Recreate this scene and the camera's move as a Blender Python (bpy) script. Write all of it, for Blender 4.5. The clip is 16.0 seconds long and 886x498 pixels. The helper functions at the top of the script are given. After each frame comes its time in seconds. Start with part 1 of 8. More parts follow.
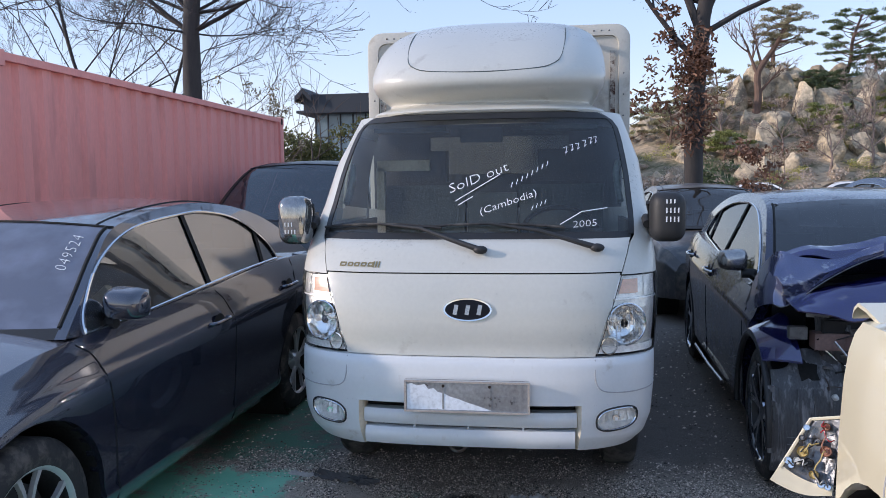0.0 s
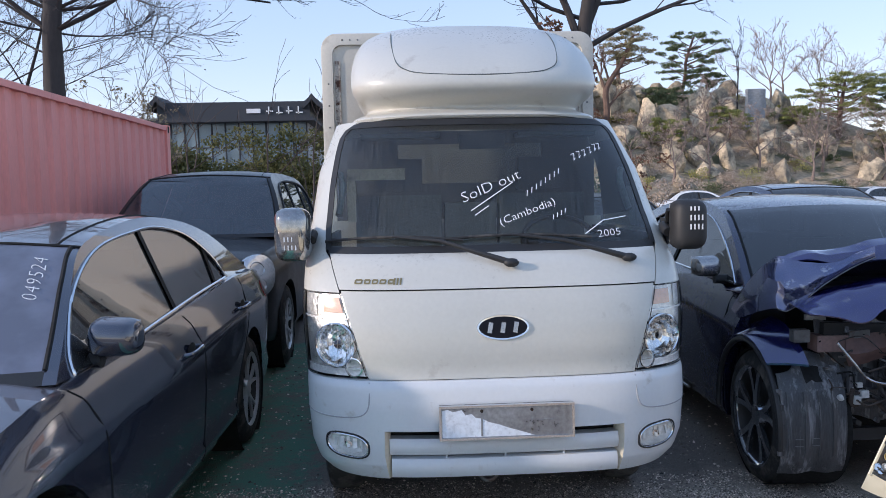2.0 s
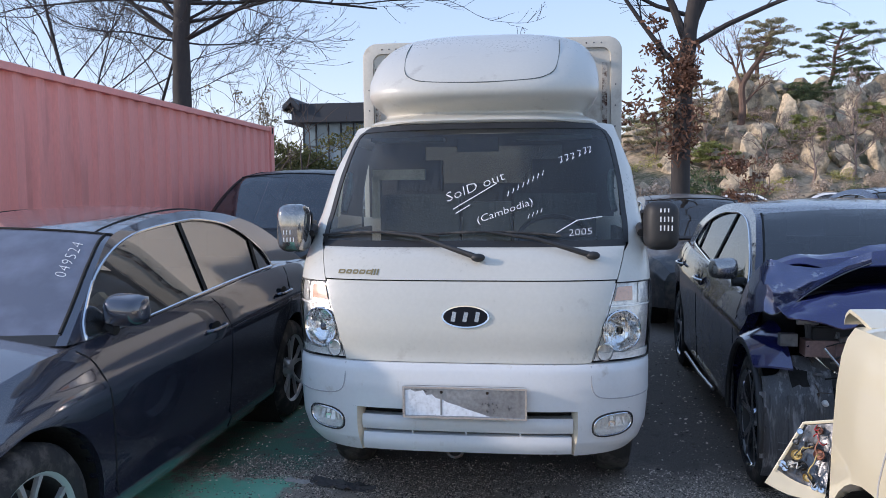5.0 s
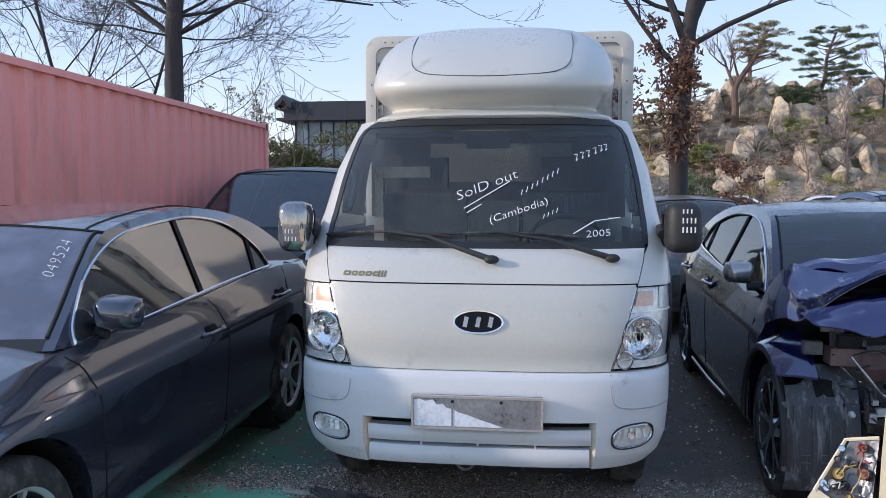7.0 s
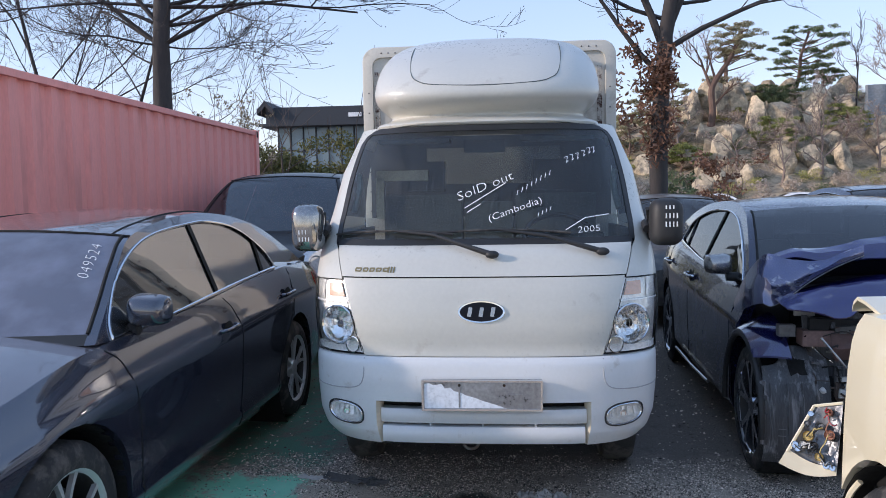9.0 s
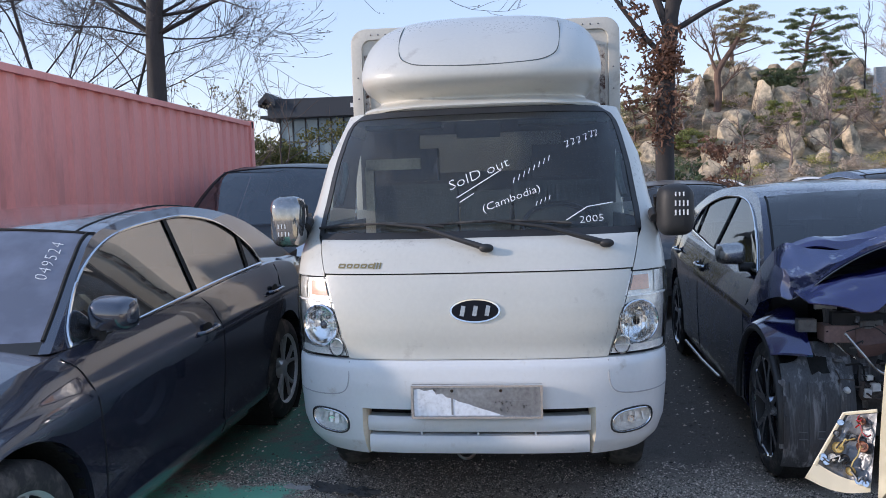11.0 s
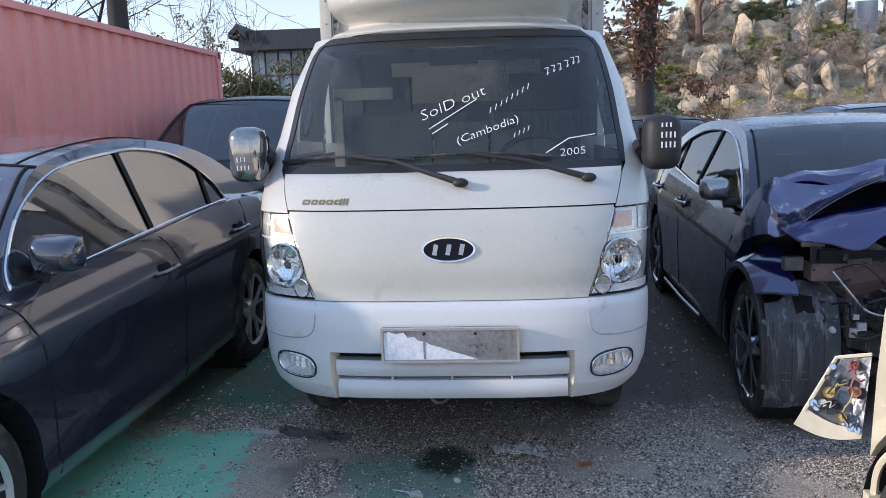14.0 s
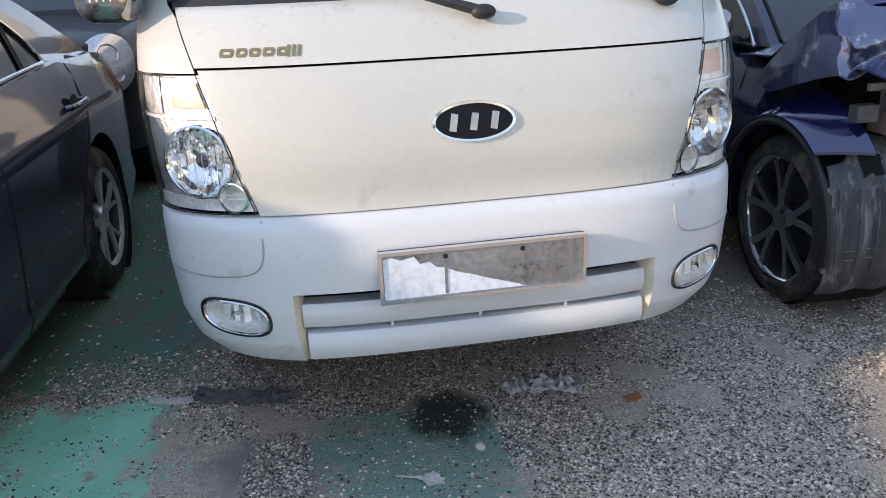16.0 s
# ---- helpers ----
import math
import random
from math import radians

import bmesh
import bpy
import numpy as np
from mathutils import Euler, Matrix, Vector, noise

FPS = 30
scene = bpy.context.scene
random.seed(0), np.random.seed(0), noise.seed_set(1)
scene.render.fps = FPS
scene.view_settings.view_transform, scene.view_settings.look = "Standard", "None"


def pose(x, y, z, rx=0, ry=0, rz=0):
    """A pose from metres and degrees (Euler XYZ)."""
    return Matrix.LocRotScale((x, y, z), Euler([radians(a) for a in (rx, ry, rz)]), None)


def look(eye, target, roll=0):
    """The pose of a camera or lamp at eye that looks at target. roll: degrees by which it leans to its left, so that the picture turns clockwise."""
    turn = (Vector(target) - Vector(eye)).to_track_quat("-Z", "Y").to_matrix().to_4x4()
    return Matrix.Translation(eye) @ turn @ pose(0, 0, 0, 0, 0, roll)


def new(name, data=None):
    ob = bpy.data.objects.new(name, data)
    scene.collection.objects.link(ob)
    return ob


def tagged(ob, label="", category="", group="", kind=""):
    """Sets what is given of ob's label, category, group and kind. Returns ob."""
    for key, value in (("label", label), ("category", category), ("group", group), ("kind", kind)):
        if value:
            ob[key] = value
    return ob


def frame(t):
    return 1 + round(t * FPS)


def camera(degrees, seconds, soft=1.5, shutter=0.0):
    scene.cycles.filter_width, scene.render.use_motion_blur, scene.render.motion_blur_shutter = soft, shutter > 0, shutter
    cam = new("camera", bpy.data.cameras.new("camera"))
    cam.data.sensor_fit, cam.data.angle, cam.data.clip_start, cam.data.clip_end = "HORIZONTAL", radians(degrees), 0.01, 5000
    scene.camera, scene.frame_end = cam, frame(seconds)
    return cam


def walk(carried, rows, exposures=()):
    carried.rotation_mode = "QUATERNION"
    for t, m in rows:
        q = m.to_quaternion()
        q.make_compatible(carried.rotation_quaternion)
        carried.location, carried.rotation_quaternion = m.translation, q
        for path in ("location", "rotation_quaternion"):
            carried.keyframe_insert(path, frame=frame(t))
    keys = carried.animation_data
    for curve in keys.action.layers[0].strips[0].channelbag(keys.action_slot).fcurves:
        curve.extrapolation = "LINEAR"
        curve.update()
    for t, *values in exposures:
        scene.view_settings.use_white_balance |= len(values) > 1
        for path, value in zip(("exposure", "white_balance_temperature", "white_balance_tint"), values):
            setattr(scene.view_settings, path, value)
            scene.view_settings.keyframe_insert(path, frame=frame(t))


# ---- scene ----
cam = camera(60.9, 16.0, 0.85)
PATH = [
    (0, (0.361, -3.208, 1.548), (0.076, -1.235, 1.38), -0.7),
    (0.5, (0.035, -3.18, 1.548), (-0.184, -1.199, 1.384), -0.5),
    (1, (-0.245, -3.095, 1.549), (-0.346, -1.104, 1.388), -0.6),
    (1.5, (-0.387, -2.99, 1.567), (-0.339, -0.997, 1.415), -1.0),
    (2, (-0.384, -2.987, 1.547), (-0.286, -0.994, 1.404), -1.2),
    (2.5, (-0.111, -3.016, 1.55), (-0.067, -1.021, 1.405), -0.9),
    (3, (0.029, -3.194, 1.549), (-0.003, -1.2, 1.399), -0.5),
    (3.5, (0.142, -3.37, 1.531), (0.022, -1.379, 1.376), -0.4),
    (4, (0.239, -3.365, 1.542), (0.048, -1.38, 1.393), -0.3),
    (4.5, (0.317, -3.31, 1.544), (0.067, -1.331, 1.401), -0.5),
    (7, (0.205, -3.092, 1.536), (-0.02, -1.11, 1.393), -0.0),
    (7.5, (0.122, -3.03, 1.54), (-0.071, -1.044, 1.403), 0.1),
    (8, (0.146, -3.142, 1.534), (-0.04, -1.156, 1.397), -0.3),
    (8.5, (0.187, -3.287, 1.523), (-0.001, -1.3, 1.383), -0.8),
    (9, (0.136, -3.379, 1.527), (-0.043, -1.391, 1.392), -1.0),
    (11.5, (0.185, -3.062, 1.517), (-0.013, -1.079, 1.338), -1.9),
    (12, (0.162, -3.178, 1.508), (-0.035, -1.198, 1.305), -1.8),
    (12.5, (0.165, -3.227, 1.504), (-0.021, -1.249, 1.275), -1.6),
    (13, (0.157, -3.18, 1.481), (-0.019, -1.204, 1.23), -1.4),
    (13.5, (0.169, -3.035, 1.483), (0.004, -1.062, 1.2), -1.5),
    (14, (0.184, -2.895, 1.496), (0.045, -0.927, 1.168), -1.7),
    (14.5, (0.149, -2.814, 1.477), (0.052, -0.858, 1.073), -2.1),
    (15, (-0.002, -2.649, 1.444), (-0.021, -0.714, 0.936), -2.3),
    (15.5, (-0.148, -2.233, 1.402), (-0.034, -0.333, 0.788), -2.6),
    (16, (-0.385, -1.811, 1.361), (-0.088, 0.042, 0.669), -2.6),
]
walk(cam, [(t, look(eye, target, roll)) for t, eye, target, roll in PATH], [(0.0, 1.36, 5900, 20), (12.5, 1.40, 5950, 20), (14.0, 1.50, 5950, 20), (15.0, 1.68, 6500, 20), (15.5, 1.76, 6750, 20), (16.0, 1.82, 6650, 20)])

# ---- world and light ----
SUN_AZ, SUN_EL = 255.0, 18.0          # degrees: azimuth clockwise from +y, elevation
world = bpy.data.worlds.new("sky")
scene.world = world
world.use_nodes = True
wn = world.node_tree.nodes
sky = wn.new("ShaderNodeTexSky")
sky.sky_type, sky.sun_disc = "NISHITA", False
sky.sun_elevation, sky.sun_rotation = radians(SUN_EL), radians(SUN_AZ)
sky.air_density, sky.dust_density, sky.ozone_density = 1.0, 0.05, 1.4
wn["Background"].inputs["Strength"].default_value = 0.23
even = wn.new("ShaderNodeGamma")                # evens out the pale horizon of the hazy winter sky
even.inputs["Gamma"].default_value = 0.34
rich = wn.new("ShaderNodeHueSaturation")
rich.inputs["Saturation"].default_value = 1.75
world.node_tree.links.new(sky.outputs["Color"], even.inputs["Color"])
world.node_tree.links.new(even.outputs["Color"], rich.inputs["Color"])
haze = wn.new("ShaderNodeVectorMath")           # a little less green in the winter haze
haze.operation = "MULTIPLY"
haze.inputs[1].default_value = (1.02, 0.985, 1.0)
world.node_tree.links.new(rich.outputs["Color"], haze.inputs[0])
world.node_tree.links.new(haze.outputs["Vector"], wn["Background"].inputs["Color"])
sun_dir = Vector((math.sin(radians(SUN_AZ)) * math.cos(radians(SUN_EL)), math.cos(radians(SUN_AZ)) * math.cos(radians(SUN_EL)), math.sin(radians(SUN_EL))))
sun = new("sun", bpy.data.lights.new("sun", "SUN"))
sun.data.energy, sun.data.angle, sun.data.color = 1.3, radians(2.2), (1.0, 0.86, 0.67)
sun.matrix_world = look(sun_dir * 30, (0, 0, 0))


# ---- materials ----
def mat(name, color, rough=0.5, metal=0.0, var=0.12, scale=6.0, fine=60.0, bump=0.0, coat=0.0, dirt=None, dirt_amount=0.0, dirt_scale=3.0, spec=0.5, random_tint=0.0, stretch=(1, 1, 1), coat_ior=1.6, dust_gleam=None):
    """Procedural surface: two scales of colour variation, roughness variation, fine bump and an optional second dirt colour."""
    m = bpy.data.materials.new(name)
    m.use_nodes = True
    nt = m.node_tree
    N, L = nt.nodes, nt.links
    b = N["Principled BSDF"]
    tc = N.new("ShaderNodeTexCoord")
    mp = N.new("ShaderNodeMapping")
    mp.inputs["Scale"].default_value = stretch
    L.new(tc.outputs["Object"], mp.inputs["Vector"])
    big, small = N.new("ShaderNodeTexNoise"), N.new("ShaderNodeTexNoise")
    for n, s in ((big, scale), (small, fine)):
        n.inputs["Scale"].default_value, n.inputs["Detail"].default_value = s, 5
        L.new(mp.outputs["Vector"], n.inputs["Vector"])
    add = N.new("ShaderNodeMath")
    add.operation = "ADD"
    L.new(big.outputs["Fac"], add.inputs[0])
    L.new(small.outputs["Fac"], add.inputs[1])
    ramp = N.new("ShaderNodeMapRange")
    ramp.inputs["From Min"].default_value, ramp.inputs["From Max"].default_value = 0.7, 1.3
    ramp.inputs["To Min"].default_value, ramp.inputs["To Max"].default_value = 1 - var, 1 + var
    L.new(add.outputs[0], ramp.inputs["Value"])
    mul = N.new("ShaderNodeVectorMath")
    mul.operation = "SCALE"
    mul.inputs[0].default_value = color[:3]
    L.new(ramp.outputs["Result"], mul.inputs["Scale"])
    out = mul.outputs["Vector"]
    if random_tint:
        oi = N.new("ShaderNodeObjectInfo")
        rr = N.new("ShaderNodeMapRange")
        rr.inputs["To Min"].default_value, rr.inputs["To Max"].default_value = 1 - random_tint, 1 + random_tint
        L.new(oi.outputs["Random"], rr.inputs["Value"])
        m2 = N.new("ShaderNodeVectorMath")
        m2.operation = "SCALE"
        L.new(out, m2.inputs[0])
        L.new(rr.outputs["Result"], m2.inputs["Scale"])
        out = m2.outputs["Vector"]
    if dirt:
        dn = N.new("ShaderNodeTexNoise")
        dn.inputs["Scale"].default_value, dn.inputs["Detail"].default_value, dn.inputs["Roughness"].default_value = dirt_scale, 8, 0.65
        L.new(mp.outputs["Vector"], dn.inputs["Vector"])
        dr = N.new("ShaderNodeMapRange")
        dr.inputs["From Min"].default_value, dr.inputs["From Max"].default_value = 0.62 - 0.3 * dirt_amount, 0.75 - 0.3 * dirt_amount
        L.new(dn.outputs["Fac"], dr.inputs["Value"])
        mix = N.new("ShaderNodeMix")
        mix.data_type = "RGBA"
        L.new(dr.outputs["Result"], mix.inputs[0])
        L.new(out, mix.inputs[6])
        mix.inputs[7].default_value = (*dirt, 1)
        out = mix.outputs[2]
    if dust_gleam:                                      # faces that look up: dusty tint, with reflected sky and container put in
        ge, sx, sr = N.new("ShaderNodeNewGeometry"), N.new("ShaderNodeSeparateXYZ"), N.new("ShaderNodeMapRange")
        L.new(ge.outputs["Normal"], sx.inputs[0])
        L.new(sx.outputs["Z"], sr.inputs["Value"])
        sr.inputs["From Min"].default_value, sr.inputs["From Max"].default_value, sr.inputs["To Max"].default_value = 0.78, 0.99, dust_gleam[1]
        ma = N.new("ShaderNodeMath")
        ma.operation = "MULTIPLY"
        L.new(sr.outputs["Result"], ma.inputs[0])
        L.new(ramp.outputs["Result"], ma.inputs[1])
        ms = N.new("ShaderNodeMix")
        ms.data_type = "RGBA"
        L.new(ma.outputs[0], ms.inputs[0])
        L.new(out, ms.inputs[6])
        ms.inputs[7].default_value = (*dust_gleam[0], 1)
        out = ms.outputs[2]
    L.new(out, b.inputs["Base Color"])
    rr = N.new("ShaderNodeMapRange")
    rr.inputs["From Min"].default_value, rr.inputs["From Max"].default_value = 0.6, 1.4
    rr.inputs["To Min"].default_value, rr.inputs["To Max"].default_value = max(rough * (0.97 if coat > 0.8 else 0.75), 0.01), min(rough * (1.03 if coat > 0.8 else 1.3), 1)
    L.new(add.outputs[0], rr.inputs["Value"])
    L.new(rr.outputs["Result"], b.inputs["Roughness"])
    b.inputs["Metallic"].default_value = metal
    b.inputs["Specular IOR Level"].default_value = spec
    b.inputs["Coat Weight"].default_value = coat
    b.inputs["Coat Roughness"].default_value = 0.03
    b.inputs["Coat IOR"].default_value = coat_ior
    if bump:
        bp = N.new("ShaderNodeBump")
        bp.inputs["Strength"].default_value, bp.inputs["Distance"].default_value = min(bump, 1.0), 0.01
        L.new(small.outputs["Fac"], bp.inputs["Height"])
        L.new(bp.outputs["Normal"], b.inputs["Normal"])
    return m


def glass(name, tint=(0.6, 0.62, 0.62), rough=0.02, dust=0.06, streaks=0.0, ior=1.6, film=(0.55, 0.53, 0.5)):
    """A thin pane: tinted see-through with mirror reflection by Fresnel, under a film of dirt, which on some panes also
    carries reflected sky.
    """
    m = bpy.data.materials.new(name)
    m.use_nodes = True
    N, L = m.node_tree.nodes, m.node_tree.links
    N.remove(N["Principled BSDF"])
    tr, gl, df = N.new("ShaderNodeBsdfTransparent"), N.new("ShaderNodeBsdfGlossy"), N.new("ShaderNodeBsdfDiffuse")
    tr.inputs["Color"].default_value = (*tint, 1)
    gl.inputs["Roughness"].default_value = rough
    df.inputs["Color"].default_value = (*film, 1)
    fr = N.new("ShaderNodeFresnel")
    fr.inputs["IOR"].default_value = ior
    mix = N.new("ShaderNodeMixShader")
    L.new(fr.outputs[0], mix.inputs[0])
    L.new(tr.outputs[0], mix.inputs[1])
    L.new(gl.outputs[0], mix.inputs[2])
    tc, mp, no = N.new("ShaderNodeTexCoord"), N.new("ShaderNodeMapping"), N.new("ShaderNodeTexNoise")
    mp.inputs["Scale"].default_value = (330, 9, 9) if streaks else (5, 5, 5)
    no.inputs["Scale"].default_value, no.inputs["Detail"].default_value = 1.0, 6
    L.new(tc.outputs["Object"], mp.inputs[0])
    L.new(mp.outputs[0], no.inputs["Vector"])
    r = N.new("ShaderNodeMapRange")
    r.inputs["From Min"].default_value, r.inputs["From Max"].default_value = 0.42, 0.75
    r.inputs["To Min"].default_value, r.inputs["To Max"].default_value = dust * 0.5, dust * 0.8 + streaks
    L.new(no.outputs["Fac"], r.inputs["Value"])
    mix2 = N.new("ShaderNodeMixShader")
    L.new(r.outputs[0], mix2.inputs[0])
    L.new(mix.outputs[0], mix2.inputs[1])
    L.new(df.outputs[0], mix2.inputs[2])
    L.new(mix2.outputs[0], N["Material Output"].inputs["Surface"])
    return m


M = {
    "truck_white": mat("truck_white", (0.60, 0.585, 0.525), 0.32, var=0.035, scale=2, coat=0.35, dirt=(0.44, 0.41, 0.36), dirt_amount=0.04, dirt_scale=5),
    "bumper_white": mat("bumper_white", (0.70, 0.71, 0.71), 0.34, var=0.025, scale=3, coat=0.3, dirt=(0.5, 0.47, 0.42), dirt_amount=0.04, dirt_scale=7),
    "cream_stain": mat("cream_stain", (0.66, 0.58, 0.45), 0.5, var=0.12, scale=9, dirt=(0.36, 0.24, 0.13), dirt_amount=0.15, dirt_scale=12),
    "box_white": mat("box_white", (0.60, 0.57, 0.50), 0.5, var=0.06, scale=3, dirt=(0.40, 0.35, 0.28), dirt_amount=0.12, dirt_scale=4),
    "rust_flake": mat("rust_flake", (0.5, 0.46, 0.40), 0.8, var=0.2, scale=8, bump=0.5, dirt=(0.06, 0.022, 0.012), dirt_amount=0.55, dirt_scale=16),
    "rust": mat("rust", (0.10, 0.035, 0.015), 0.9, var=0.5, scale=14, bump=0.6, dirt=(0.02, 0.014, 0.01), dirt_amount=0.6, dirt_scale=20),
    "black_plastic": mat("black_plastic", (0.022, 0.022, 0.023), 0.55, var=0.2, scale=8, bump=0.08),
    "rubber": mat("rubber", (0.025, 0.025, 0.026), 0.8, var=0.25, scale=15, bump=0.2, dirt=(0.10, 0.09, 0.08), dirt_amount=0.4, dirt_scale=9),
    "dusty_rubber": mat("dusty_rubber", (0.045, 0.043, 0.041), 0.9, var=0.3, scale=12, bump=0.3, dirt=(0.13, 0.12, 0.105), dirt_amount=0.5, dirt_scale=8),
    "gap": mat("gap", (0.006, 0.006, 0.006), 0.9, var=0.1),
    "chrome": mat("chrome", (0.75, 0.76, 0.77), 0.09, 1.0, var=0.05, scale=20),
    "worn_chrome": mat("worn_chrome", (0.42, 0.41, 0.40), 0.22, 0.85, var=0.2, scale=8, dirt=(0.1, 0.1, 0.1), dirt_amount=0.25, dirt_scale=8),
    "alloy": mat("alloy", (0.62, 0.63, 0.64), 0.35, 0.6, var=0.08, scale=20),
    "dark_alloy": mat("dark_alloy", (0.46, 0.48, 0.52), 0.10, 0.95, var=0.1, scale=20),
    "grey_metal": mat("grey_metal", (0.2, 0.2, 0.2), 0.5, 0.7, var=0.3, scale=12, dirt=(0.12, 0.06, 0.03), dirt_amount=0.3, dirt_scale=15),
    "sedan_paint": mat("sedan_paint", (0.030, 0.034, 0.056), 0.22, 0.35, var=0.02, scale=3, coat=1.0, coat_ior=1.85, dust_gleam=((0.42, 0.35, 0.32), 0.3)),
    "suv_paint": mat("suv_paint", (0.016, 0.015, 0.015), 0.35, 0.1, var=0.1, scale=3, coat=0.25, spec=0.3, dirt=(0.05, 0.044, 0.038), dirt_amount=0.2, dirt_scale=4),
    "blue_paint": mat("blue_paint", (0.008, 0.010, 0.042), 0.25, 0.1, var=0.05, scale=3, spec=0.3, coat=0.7, dirt=(0.03, 0.03, 0.035), dirt_amount=0.04, dirt_scale=5),
    "blue_bright": mat("blue_bright", (0.014, 0.015, 0.10), 0.18, 0.4, var=0.12, scale=5, coat=1.0, coat_ior=1.8, dirt=(0.16, 0.17, 0.22), dirt_amount=0.02, dirt_scale=6),
    # lighter base carries the sky's sheen on the flap; pale patches are scrapes
    "blue_scraped_sheen": mat("blue_scraped_sheen", (0.085, 0.095, 0.20), 0.16, 0.6, var=0.25, scale=4, coat=1.0, coat_ior=1.8, dirt=(0.60, 0.60, 0.62), dirt_amount=0.22, dirt_scale=7, stretch=(1, 1, 1.6)),
    "cream_paint": mat("cream_paint", (0.76, 0.68, 0.49), 0.3, var=0.008, scale=2, coat=0.85),
    "silver_paint": mat("silver_paint", (0.5, 0.5, 0.5), 0.3, 0.5, coat=0.8),
    "white_paint": mat("white_paint", (0.75, 0.75, 0.75), 0.3, coat=0.6),
    "glass": glass("glass"),
    "truck_glass": glass("truck_glass", (0.60, 0.66, 0.65), dust=0.03, streaks=0.10, ior=1.5, film=(0.55, 0.57, 0.58)),
    "dark_glass": glass("dark_glass", (0.18, 0.19, 0.20), dust=0.05, ior=1.9),
    # bluish film of the next two: dirt plus the sky's reflection put into colour
    "dusty_sky_glass": glass("dusty_sky_glass", (0.25, 0.27, 0.30), dust=0.58, ior=1.8, film=(0.44, 0.47, 0.60)),
    "suv_glass": glass("suv_glass", (0.2, 0.21, 0.22), dust=0.12, ior=2.1, film=(0.42, 0.48, 0.55)),
    "lamp_cover": mat("lamp_cover", (0.72, 0.74, 0.75), 0.08, 0.55, var=0.2, scale=25, coat=1.0),
    "sedan_glass": glass("sedan_glass", (0.16, 0.17, 0.18), dust=0.06, ior=5.0),
    "lens": glass("lens", (1.0, 1.0, 0.99), dust=0.008, ior=1.22),
    "orange_lens": mat("orange_lens", (0.80, 0.50, 0.36), 0.25, var=0.1, coat=1.0),
    "reflector": mat("reflector", (0.93, 0.93, 0.92), 0.16, 0.8, var=0.10, scale=40, bump=0.15),
    "lamp_white": mat("lamp_white", (0.84, 0.83, 0.80), 0.34, 0.7, var=0.18, scale=22, bump=0.5, fine=60, coat=0.4),
    "bowl_chrome": mat("bowl_chrome", (0.90, 0.91, 0.92), 0.15, 0.97, var=0.1, scale=30),
    "lamp_chrome": mat("lamp_chrome", (0.95, 0.95, 0.94), 0.2, 0.3, var=0.16, scale=24, bump=0.45, fine=70, coat=0.6),
    "red_lens": mat("red_lens", (0.35, 0.01, 0.01), 0.15, coat=1.0),
    "seat_grey": mat("seat_grey", (0.11, 0.125, 0.12), 0.85, var=0.2, scale=10, bump=0.2),
    "pale_cloth": mat("pale_cloth", (0.46, 0.50, 0.44), 0.9, var=0.25, scale=7, bump=0.4),
    "interior": mat("interior", (0.07, 0.073, 0.075), 0.7, var=0.15, scale=10, bump=0.1),
    "marker": mat("marker", (0.85, 0.85, 0.85), 0.8, var=0.1, scale=40),
    "gold": mat("gold", (0.30, 0.24, 0.12), 0.35, 0.6, var=0.1),
    "soft_groove": mat("soft_groove", (0.40, 0.40, 0.41), 0.6, var=0.1),
    "emblem_black": mat("emblem_black", (0.006, 0.006, 0.010), 0.35, var=0.1, spec=0.2),
    "plate_white": mat("plate_white", (0.80, 0.84, 0.90), 0.3, var=0.15, scale=15, dirt=(0.25, 0.22, 0.19), dirt_amount=0.05, dirt_scale=30),
    "plate_bare": mat("plate_bare", (0.36, 0.37, 0.39), 0.32, 0.7, bump=0.06, var=0.35, scale=7),
}


# ---- building tools ----
def thing(name, label, category, m=None, group="", kind=""):
    """An empty at a thing's base, under which its parts go."""
    e = new(name)
    e.empty_display_size = 0.1
    if m is not None:
        e.matrix_world = m
    return tagged(e, label, category, group, kind)


def part(name, bm, material, parent=None, label="", smooth=True, bevel=0.0):
    """Links a bmesh as one mesh object under a thing or a part."""
    if bevel:
        bmesh.ops.bevel(bm, geom=[e for e in bm.edges if e.is_manifold and e.calc_face_angle(0) > 0.6], offset=bevel, segments=2, affect="EDGES", clamp_overlap=True)
    me = bpy.data.meshes.new(name)
    bm.to_mesh(me)
    bm.free()
    me.materials.append(M[material] if isinstance(material, str) else material)
    ob = new(name, me)
    if smooth:
        for p in me.polygons:
            p.use_smooth = True
        me.set_sharp_from_angle(angle=radians(38))
    if material == "lens":                          # clear panes let the light in
        ob.visible_shadow = False
    if parent is not None:
        ob.parent = parent
    if label:
        ob["label"] = label
    return ob


def facing(bm, d):
    """Turns all faces of an open sheet to look along d."""
    bm.normal_update()
    if sum((f.normal * f.calc_area() for f in bm.faces), Vector()).dot(Vector(d)) < 0:
        bmesh.ops.reverse_faces(bm, faces=list(bm.faces))
    return bm


def cube(bm, x0, x1, y0, y1, z0, z1, m=None):
    vs = [bm.verts.new(Vector(p)) for p in ((x0, y0, z0), (x1, y0, z0), (x1, y1, z0), (x0, y1, z0), (x0, y0, z1), (x1, y0, z1), (x1, y1, z1), (x0, y1, z1))]
    if m is not None:
        for v in vs:
            v.co = m @ v.co
    for f in ((0, 3, 2, 1), (4, 5, 6, 7), (0, 1, 5, 4), (1, 2, 6, 5), (2, 3, 7, 6), (3, 0, 4, 7)):
        bm.faces.new([vs[i] for i in f])
    return vs


